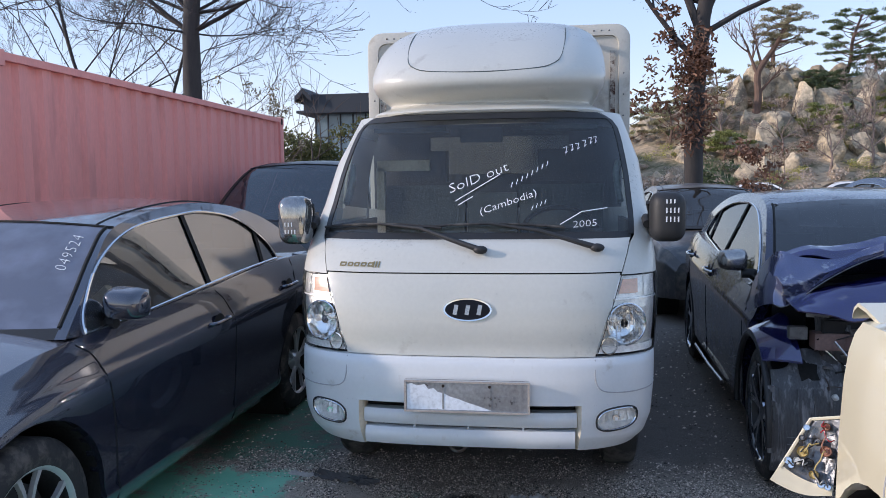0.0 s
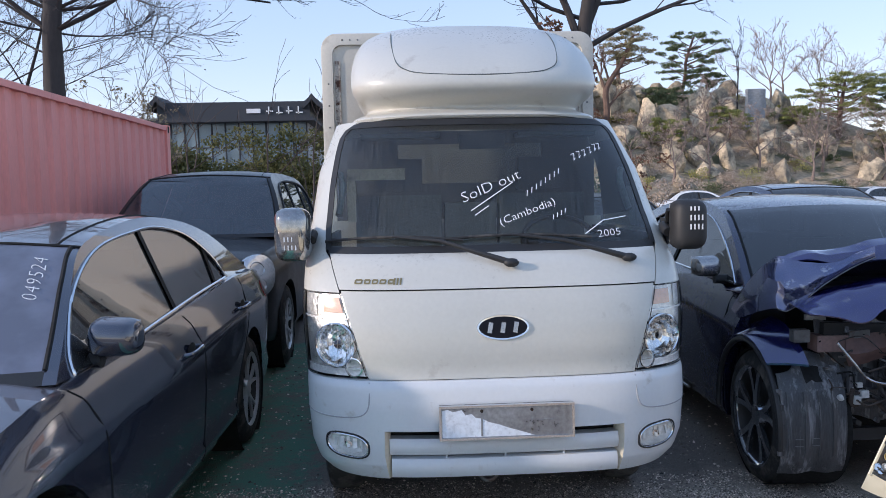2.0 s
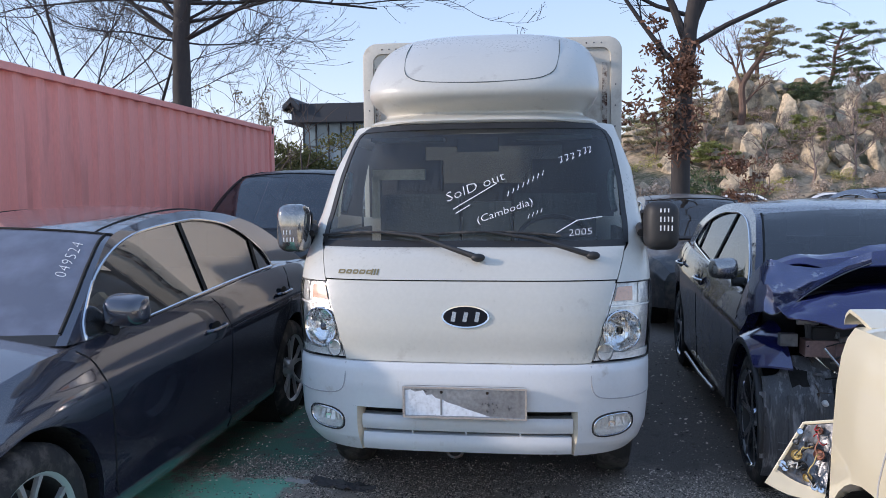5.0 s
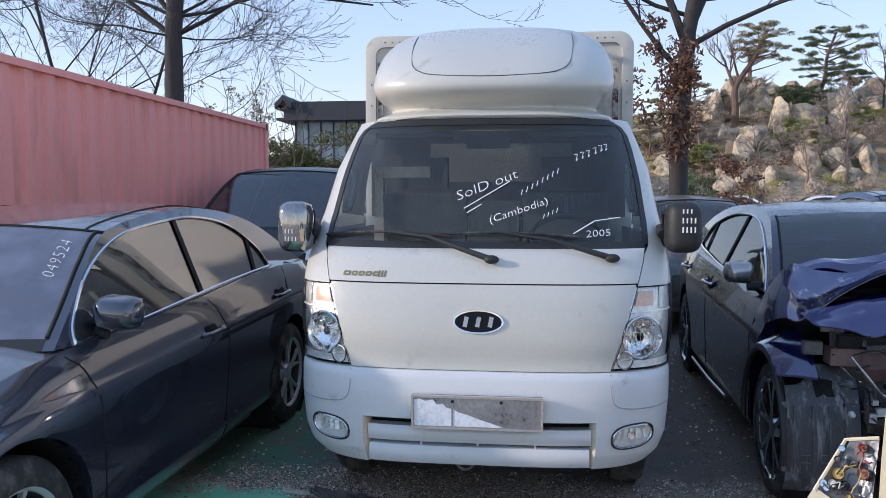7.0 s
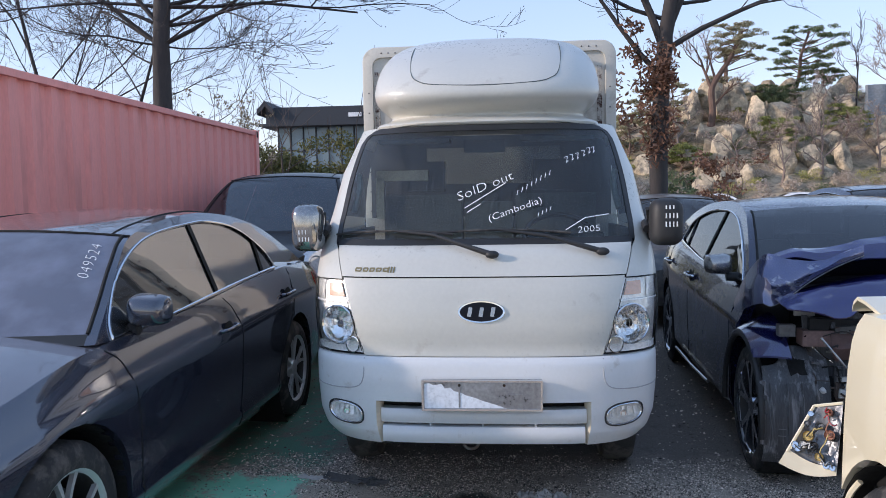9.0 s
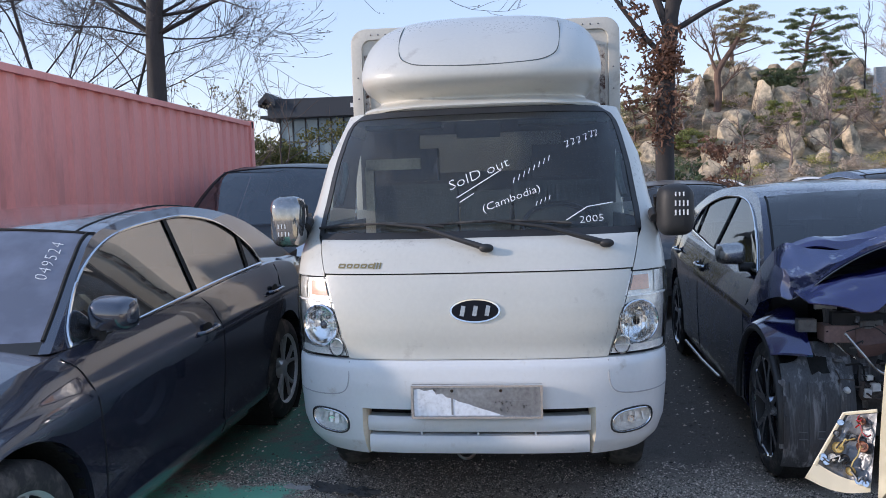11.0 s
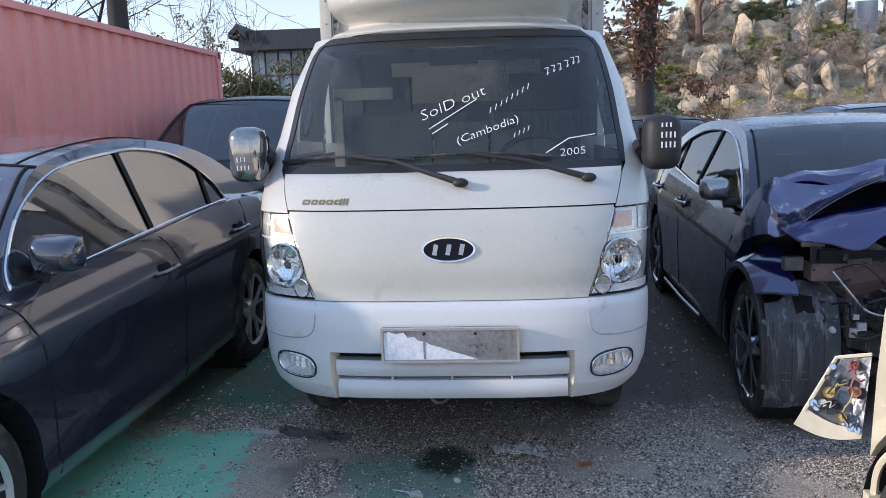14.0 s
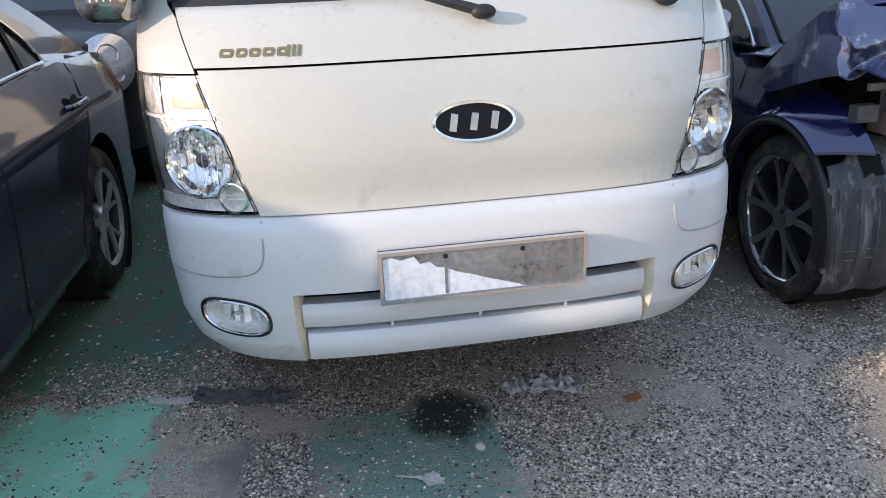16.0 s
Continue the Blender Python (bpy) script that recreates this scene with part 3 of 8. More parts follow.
# gilt name badge as plain bars
bm_x = -0.6
for k, wd in enumerate((0.034, 0.026, 0.026, 0.028, 0.026)):
    stroke([(bm_x, 1.19), (bm_x + wd * 0.8, 1.19), (bm_x + wd * 0.95, 1.203), (bm_x + 0.005, 1.203), (bm_x + 0.002, 1.19)], 0.006, 0.002, "gold", "name_badge", truck, 0.001)
    bm_x += wd + 0.006
for k in range(3):
    stroke([(-0.437 + k * 0.013, 1.184), (-0.432 + k * 0.013, 1.21)], 0.007, 0.002, "gold", "name_badge", truck, 0.001)

# windscreen with black rim
wz = steps(1.318, 1.915, 20)
for s in (-1, 1):
    part("windscreen_seal", cab_patch(wz, lambda z, s=s: s * u_of(lerp(z, WS_X) - 0.014, z), lambda z, s=s: s * u_of(lerp(z, WS_X) + 0.014, z), 3, -0.002, 0.02), "black_plastic", truck)
part("windscreen_seal", cab_patch([1.893, 1.91, 1.926], lambda z: -u_of(lerp(z, WS_X) + 0.004, z), lambda z: u_of(lerp(z, WS_X) + 0.004, z), 30, -0.001, 0.02), "black_plastic", truck)
glass_ob = part("windscreen", facing(cab_patch(steps(1.322, 1.90, 20), lambda z: -u_of(lerp(z, WS_X) - 0.01, z), lambda z: u_of(lerp(z, WS_X) - 0.01, z), 30, -0.006, 0), (0, -1, 0.6)), "truck_glass", truck, "dusty windscreen with white marker writing")

# white marker writing on the glass
def ws_matrix(x, z, turn):
    """A frame lying on the windscreen: x to the right, y up the glass."""
    p, r, up = on_cab(x, z, -0.003), on_cab(x + 0.05, z, -0.003), on_cab(x, z + 0.05, -0.003)
    ax = (r - p).normalized()
    ay = (up - p).normalized()
    az = ax.cross(ay).normalized()
    ay = az.cross(ax)
    m = Matrix((ax, ay, az)).transposed().to_4x4()
    m.translation = p + az * 0.004
    return m @ Matrix.Rotation(radians(turn), 4, "Z")


text("marker_writing", "SolD out", 0.088, ws_matrix(-0.125, 1.505, 29), "marker", truck, 0.3, thin=0.0016)
text("marker_writing", "(Cambodia)", 0.062, ws_matrix(0.03, 1.405, 25), "marker", truck, 0.3, thin=0.0008)
text("marker_writing", "2005", 0.060, ws_matrix(0.455, 1.347, 5), "marker", truck, 0.3, thin=0.0010)
for pts in ([(-0.09, 1.475), (0.115, 1.60)], [(-0.075, 1.455), (-0.01, 1.495)], [(0.40, 1.365), (0.50, 1.42), (0.62, 1.435)]):
    stroke(pts, 0.004, 0.001, "marker", "marker_writing", truck, 0.001)
for k in range(8):                                   # a name and a sum, as bars
    x, z = 0.17 + k * 0.024, 1.535 + k * 0.0145
    stroke([(x, z), (x + 0.006, z + 0.026)], 0.0032, 0.001, "marker", "marker_writing", truck, 0.001)
for k in range(4):
    x, z = 0.27 + k * 0.02, 1.43 + k * 0.009
    stroke([(x, z), (x + 0.006, z + 0.020)], 0.003, 0.001, "marker", "marker_writing", truck, 0.001)
for k, (dx, dz) in enumerate(((0, 0), (0.03, 0.012), (0.06, 0.02), (0.095, 0.035), (0.125, 0.05), (0.15, 0.055))):
    x, z = 0.42 + dx, 1.70 + dz
    stroke([(x, z + 0.03), (x + 0.018, z + 0.034), (x + 0.01, z), (x + 0.02, z + 0.012)], 0.003, 0.001, "marker", "marker_writing", truck, 0.001)

# wipers
for px, pz, mid, b0, b1 in ((0.05, 1.262, (-0.236, 1.352), (-0.735, 1.350), (-0.14, 1.352)), (0.553, 1.268, (0.30, 1.342), (-0.27, 1.350), (0.42, 1.352))):
    p = on_cab(px, pz, 0.03)
    w = part("wiper", tube([p, on_cab((px + mid[0]) / 2, (pz + mid[1]) / 2, 0.045), on_cab(*mid, 0.03), on_cab((b0[0] + b1[0]) / 2, 1.372, 0.025)], 0.014, 8, taper=0.006), "black_plastic", truck, "black wiper arm and blade")
    bm = bmesh.new()
    bmesh.ops.create_uvsphere(bm, u_segments=14, v_segments=8, radius=0.019)
    bm.transform(Matrix.Translation(p) @ Matrix.Diagonal((1.7, 1, 1, 1)))
    part("pivot_cap", bm, "black_plastic", w)
    part("spindle", tube([on_cab(px, pz, -0.01), p], 0.014, 10), "black_plastic", w)
    bl = [on_cab(b0[0] + (b1[0] - b0[0]) * k / 8, 1.352 + 0.018 * (1 - (k / 4 - 1) ** 2), 0.012) for k in range(9)]
    part("blade", tube(bl, 0.007, 6), "rubber", w)

# mirrors
M["mirror_cap"] = mat("mirror_cap", (0.34, 0.33, 0.32), 0.10, 0.9, var=0.3, scale=9, coat=0.5)
for s in (-1, 1):
    bm = bmesh.new()
    x0, x1 = (0.80, 0.972) if s > 0 else (0.79, 0.962)
    vs = cube(bm, s * x0, s * x1, 0.27, 0.40, 1.275, 1.512) if s > 0 else cube(bm, -x1, -x0, 0.26, 0.39, 1.265, 1.51)
    for v in bm.verts:
        if v.co.y < 0.3:
            v.co.x = s * 0.88 + (v.co.x - s * 0.88) * 0.82
            v.co.z = 1.39 + (v.co.z - 1.39) * 0.9
    bmesh.ops.bevel(bm, geom=list(bm.edges), offset=0.05, segments=5, affect="EDGES", profile=0.5)
    mr = part("wing_mirror", bm, "black_plastic" if s > 0 else "mirror_cap", truck, "black plastic wing mirror with white marker digits" if s > 0 else "glossy dark chrome wing mirror with faint marker digits")
    arm = smoothed([(s * 0.80, 0.36, 1.36), (s * 0.80, 0.42, 1.385), (s * 0.835, 0.47, 1.37)], 4)
    part("mirror_arm", tube(arm, 0.022, 10), "black_plastic", mr)
    part("mirror_arm", tube(smoothed([(s * 0.80, 0.36, 1.46), (s * 0.81, 0.40, 1.43), (s * 0.83, 0.45, 1.38)], 4), 0.010, 8), "black_plastic", mr)
    part("mirror_foot", boxed(-0.02, 0.02, -0.05, 0.05, -0.06, 0.06, Matrix.Translation((s * 0.84, 0.48, 1.36))), "black_plastic", mr, bevel=0.01)
    part("mirror_glass", boxed(s * 0.82 - 0.0, s * 0.95, 0.395 if s > 0 else 0.385, 0.404, 1.30, 1.49), "reflector", mr, smooth=False)
    if s > 0:                                        # digits of a number, as bars
        for r, n in ((1.468, 3), (1.425, 4), (1.385, 4)):
            for k in range(n):
                x = 0.868 + k * 0.017
                part("marker_bar", boxed(x, x + 0.006, 0.2655, 0.2685, r - 0.012, r + 0.012 - (0.006 if r > 1.45 else 0)), "marker", mr, smooth=False)

    else:
        for r, n in ((1.37, 3), (1.335, 4)):
            for k in range(n):
                x = -0.905 + k * 0.016
                part("marker_bar", boxed(x, x + 0.004, 0.2545, 0.2575, r - 0.010, r + 0.010), "marker", mr, smooth=False)

# roof cap and fairing
fair_rows = []
FAIR = [(1.93, 0.815, 0.655), (1.945, 0.80, 0.655), (1.96, 0.82, 0.645), (1.978, 0.87, 0.61), (1.993, 0.895, 0.585), (2.01, 0.88, 0.578), (2.032, 0.82, 0.60), (2.058, 0.775, 0.628), (2.095, 0.755, 0.648), (2.15, 0.775, 0.658), (2.23, 0.86, 0.658), (2.32, 0.99, 0.65), (2.40, 1.14, 0.63), (2.46, 1.27, 0.60), (2.51, 1.41, 0.555), (2.545, 1.56, 0.48), (2.56, 1.68, 0.38)]


def fair_point(u, z, off=0.0):
    f, w = float(np.interp(z, [r[0] for r in FAIR], [r[1] for r in FAIR])), float(np.interp(z, [r[0] for r in FAIR], [r[2] for r in FAIR]))
    s, a = (1 if u >= 0 else -1), abs(u)
    th = min(a, 1) * math.pi / 2
    x, y = w * math.sin(th) ** (2 / 2.9), f + 0.36 * (1 - math.cos(th))
    if a > 1:
        y = f + 0.36 + (1.86 - f - 0.36) * (a - 1)
    return Vector((s * x, y - off, z + off))


fz = [v.x for v in smoothed([(r[0], 0, 0) for r in FAIR], 3)]
FS = smoothed([(r[0], r[1], r[2]) for r in FAIR], 3)
FAIR = [(v.x, v.y, v.z) for v in FS]
us = steps(-1.9, -1, 5)[:-1] + steps(-1, 1, 44) + steps(1, 1.9, 5)[1:]
rows = [[fair_point(u, z) for u in us] for z, _, _ in FAIR]
rows.append([Vector((r.x * 0.85, max(r.y, 1.75), 2.565)) for r in rows[-1]])
fairing = part("roof_fairing", sheet(rows), "truck_white", truck, "white moulded roof air fairing")
seam = []
for x, z in ((-0.44, 2.52), (-0.44, 2.44), (-0.435, 2.34), (-0.41, 2.22), (-0.36, 2.172), (-0.28, 2.150), (-0.1, 2.138), (0.1, 2.138), (0.28, 2.150), (0.36, 2.172), (0.41, 2.22), (0.435, 2.34), (0.44, 2.44), (0.44, 2.52)):
    w = float(np.interp(z, [r[0] for r in FAIR], [r[2] for r in FAIR]))
    seam.append(fair_point(math.copysign(math.asin(min(abs(x) / w, 1) ** 1.45) / (math.pi / 2), x), z, 0.0))
part("seam", tube(smoothed(seam, 4), 0.003, 6), "seat_grey", fairing)
def roof_half(y):
    """Half the cab's width under its roof, rounded at the front corners."""
    c = max(0.0, 1 - (y - 0.80) / 0.39)
    return 0.735 * math.sqrt(max(1 - c * c, 0.0)) ** (2 / 2.7)


part("cab_roof", sheet([[Vector((roof_half(y) * u, y, 1.945 - 0.05 * abs(roof_half(y) * u / 0.74) ** 3)) for u in steps(-1, 1, 16)] for y in (0.83, 0.86, 0.90, 0.95, 1.02, 1.10, 1.2, 1.4, CAB_BACK)]), "truck_white", truck)
part("cab_back", boxed(-0.84, 0.84, CAB_BACK - 0.03, CAB_BACK, 0.6, 1.4), "truck_white", truck, smooth=False)

# cab interior
cab_in = part("dashboard", boxed(-0.76, 0.76, 0.36, 0.75, 1.0, 1.26), "interior", truck, bevel=0.04)
part("instrument_hood", boxed(0.22, 0.60, 0.42, 0.72, 1.24, 1.34), "interior", cab_in, bevel=0.04)
part("cab_floor", boxed(-0.8, 0.8, 0.2, 1.69, 0.7, 0.75), "interior", truck, smooth=False)
for x in (-0.42, 0.42):
    seat = part("seat", boxed(x - 0.25, x + 0.25, 1.0, 1.5, 0.85, 1.05), "seat_grey", truck, bevel=0.05)
    part("seat_back", boxed(x - 0.25, x + 0.25, 1.42, 1.56, 1.0, 1.55), "seat_grey", seat, bevel=0.07)
    part("headrest", boxed(x - 0.14, x + 0.14, 1.42, 1.53, 1.57, 1.76), "interior", seat, bevel=0.05)
part("seat", boxed(-0.15, 0.15, 1.42, 1.55, 0.95, 1.5), "seat_grey", truck, bevel=0.04)
cover = part("seat_cover", boxed(-0.71, -0.38, 1.385, 1.45, 1.64, 1.705), "pale_cloth", truck, "pale cover on top of passenger seat", bevel=0.025)
part("cover_side", boxed(-0.715, -0.665, 1.385, 1.44, 1.40, 1.66), "pale_cloth", cover, bevel=0.02)
part("console", boxed(-0.12, 0.14, 0.62, 0.80, 1.15, 1.30), "interior", truck, bevel=0.03)
bm = bmesh.new()
bmw = [Vector((0.19 * math.cos(a), 0, 0.19 * math.sin(a))) for a in steps(0, math.tau, 28)]
tube(bmw, 0.014, 8, bm, cap=False)
cube(bm, -0.19, 0.19, -0.01, 0.01, -0.02, 0.02)
bm.transform(Matrix.Translation((0.40, 0.80, 1.30)) @ Matrix.Rotation(radians(-50), 4, "X"))
part("steering_wheel", bm, "black_plastic", truck)
bm = bmesh.new()
for q in ((-0.80, 0.80, 1.40, 1.62), (-0.80, 0.80, 1.86, 1.94), (-0.80, -0.42, 1.62, 1.86), (0.47, 0.80, 1.62, 1.86)):
    cube(bm, q[0], q[1], CAB_BACK - 0.03, CAB_BACK, q[2], q[3])
part("cab_back", bm, "interior", truck, smooth=False)
part("rear_glass", boxed(-0.42, 0.47, CAB_BACK - 0.018, CAB_BACK - 0.012, 1.62, 1.86), "glass", truck, smooth=False)
for s in (-1, 1):
    part("grab_handle", tube(smoothed([(s * 0.70, 0.62, 1.46), (s * 0.69, 0.66, 1.52), (s * 0.685, 0.72, 1.60), (s * 0.70, 0.77, 1.66)], 4), 0.017, 8), "pale_cloth", truck)
    part("sun_visor", boxed(s * 0.4 - 0.2, s * 0.4 + 0.2, 0.86, 1.02, 1.84, 1.86, ), "seat_grey", truck, bevel=0.008)
for s in (-1, 1):
    part("door_trim", boxed(s * 0.79 - 0.012, s * 0.79 + 0.012, 0.50, 1.66, 0.76, 1.345), "interior", truck, bevel=0.008)
part("rear_view_mirror", boxed(-0.11, 0.11, 0.74, 0.77, 1.77, 1.84), "black_plastic", truck, bevel=0.015)

# chassis, hook and wheels
part("chassis", boxed(-0.36, 0.36, 0.35, 4.7, 0.42, 0.62), "grey_metal", truck, smooth=False)
part("axle", tube([(-0.7, 1.02, 0.34), (0.7, 1.02, 0.34)], 0.05, 10), "grey_metal", truck)
hook = [(-0.06 + 0.035 * math.cos(a), 0.10, 0.375 + 0.03 * math.sin(a)) for a in steps(0, math.tau, 16)]
part("tow_hook", tube(hook, 0.008, 8, cap=False), "grey_metal", truck)


def wheel(parent, x, y, r, width, mt, spokes=5, side=1, rim_r=0.68, spoke_w=0.05, name="wheel"):
    """Tyre, rim and spokes; the outer face looks to side (+1: +x)."""
    w = part(name, lathe([(r * rim_r, -width / 2), (r * 0.8, -width / 2 - 0.006), (r * 0.95, -width / 2 + 0.012), (r, -width / 2 + 0.035), (r, width / 2 - 0.035), (r * 0.95, width / 2 - 0.012), (r * 0.8, width / 2 + 0.006), (r * rim_r, width / 2), (r * rim_r * 0.97, 0)], 44, "x", at=(x, y, r)), "rubber", parent, "black tyre")
    o = side * width / 2
    part("rim", lathe([(r * rim_r * 1.01, o), (r * rim_r * 0.96, o - side * 0.006), (r * rim_r * 0.93, o - side * 0.02)], 44, "x", at=(x, y, r)), mt, w, "alloy rim")
    part("brake", lathe([(0, o - side * 0.09), (r * 0.5, o - side * 0.09), (r * 0.5, o - side * 0.11)], 28, "x", at=(x, y, r)), "black_plastic", w)
    part("barrel", lathe([(r * rim_r * 0.94, o - side * 0.02), (r * rim_r * 0.90, o - side * 0.05), (r * rim_r * 0.88, -o)], 36, "x", at=(x, y, r)), "black_plastic", w)
    part("hub", lathe([(0, o - side * 0.012), (0.03, o - side * 0.012), (0.055, o - side * 0.02), (0.07, o - side * 0.06)], 24, "x", at=(x, y, r)), mt, w)
    for k in range(spokes):
        a = k * math.tau / spokes + 0.3
        for d in (-0.11, 0.11):
            p0 = (0.05, o - side * 0.02)
            rows = []
            for f, ww in ((0.0, 0.5), (0.3, 0.42), (0.7, 0.42), (1.0, 0.55)):
                rr = 0.045 + (r * rim_r * 0.94 - 0.045) * f
                aa = a + d * (0.25 + 2.0 * f)
                dx = o - side * (0.02 - 0.008 * f)
                c, sn = math.cos(aa), math.sin(aa)
                t = Vector((0, -sn, c)) * spoke_w * ww / 2
                mid = Vector((x + dx, y + rr * c, r + rr * sn))
                rows.append([mid - t - Vector((side * 0.02, 0, 0)), mid - t, mid + t, mid + t - Vector((side * 0.02, 0, 0))])
            part("spoke", sheet(rows), mt, w)
    return w


for s in (-1, 1):
    for yy in (1.02, 3.6):
        w = part("wheel", lathe([(0.19, -0.09), (0.28, -0.095), (0.325, -0.08), (0.34, -0.05), (0.34, 0.05), (0.325, 0.08), (0.28, 0.095), (0.19, 0.09), (0.18, 0)], 36, "x", at=(s * 0.72, yy, 0.34)), "dusty_rubber", truck)
        part("rim", lathe([(0.195, s * 0.08), (0.15, s * 0.03), (0.05, s * 0.05), (0, s * 0.05)], 28, "x", at=(s * 0.72, yy, 0.34)), "grey_metal", w)
    part("mudguard", sheet([[Vector((s * 0.70 + dx, 1.02 + 0.40 * math.cos(a), 0.36 + 0.40 * math.sin(a))) for dx in (-0.12, 0.12)] for a in steps(0, math.pi, 14)]), "black_plastic", truck)

# cargo box: a rounded frame with skins
bx0, bx1, by0, by1, bzt = -0.905, 0.88, 2.0, 4.85, 2.605


def box_outline(inset, r):
    pts = [(bx0 + inset, 0.95)]
    for k in range(7):
        a = math.pi - k * math.pi / 12
        pts.append((bx0 + inset + r + r * math.cos(a), bzt - inset - r + r * math.sin(a)))
    for k in range(7):
        a = math.pi / 2 - k * math.pi / 12
        pts.append((bx1 - inset - r + r * math.cos(a), bzt - inset - r + r * math.sin(a)))
    return pts + [(bx1 - inset, 0.95)]


cargo = part("cargo_body", sheet([[Vector((x, y, z)) for x, z in box_outline(0.006, 0.095)] for y in steps(by0 + 0.03, by1, 6)]), "box_white", truck, "white cargo box with rust-streaked front frame")
frame_bm = bmesh.new()
grid(frame_bm, [[Vector((x, by0 + 0.06, z)) for x, z in box_outline(0.0, 0.1)], [Vector((x, by0, z)) for x, z in box_outline(0.003, 0.1)], [Vector((x, by0 - 0.004, z)) for x, z in box_outline(0.012, 0.095)], [Vector((x, by0 - 0.004, z)) for x, z in box_outline(0.075, 0.06)], [Vector((x, by0 + 0.02, z)) for x, z in box_outline(0.078, 0.06)]])
bmesh.ops.recalc_face_normals(frame_bm, faces=frame_bm.faces)
part("front_frame", frame_bm, "box_white", cargo)
part("front_wall", boxed(bx0 + 0.03, bx1 - 0.03, by0 + 0.015, by0 + 0.04, 0.97, bzt - 0.03), "box_white", cargo, smooth=False)
for x in (bx0 + 0.105, bx1 - 0.115):
    part("rust_strip", boxed(x - 0.017, x + 0.017, by0 + 0.006, by0 + 0.018, 1.2, 2.43), "rust_flake", cargo, "rust-eaten steel strip", smooth=False)
for x, z in [(bx0 + 0.045, 1.3 + 0.14 * k) for k in range(8)] + [(bx1 - 0.045, 1.3 + 0.14 * k) for k in range(8)] + [(bx0 + 0.14 + 0.05 * k, bzt - 0.045) for k in range(3)] + [(bx1 - 0.14 - 0.05 * k, bzt - 0.045) for k in range(3)]:
    part("rivet", lathe([(0.0, -0.004), (0.004, -0.003), (0.006, 0.0)], 8, "y", at=(x, by0 - 0.004, z)), "grey_metal", cargo)
part("cargo_floor", boxed(bx0, bx1, by0, by1, 0.86, 0.95), "grey_metal", cargo, smooth=False)
part("cargo_back", boxed(bx0 + 0.01, bx1 - 0.01, by1 - 0.03, by1, 0.95, bzt - 0.05), "box_white", cargo, smooth=False)


# ---- cars ----
def clip(poly, a, b, c):
    """The part of a polygon of (y, z) points where a*y + b*z <= c."""
    out = []
    for i, p in enumerate(poly):
        q = poly[(i + 1) % len(poly)]
        dp, dq = a * p[0] + b * p[1] - c, a * q[0] + b * q[1] - c
        if dp <= 0:
            out.append(p)
        if dp * dq < 0:
            t = dp / (dp - dq)
            out.append((p[0] + (q[0] - p[0]) * t, p[1] + (q[1] - p[1]) * t))
    return out


def curve2(pts, n=6):
    return [(v.x, v.y) for v in smoothed([(a, b, 0) for a, b in pts], n)]


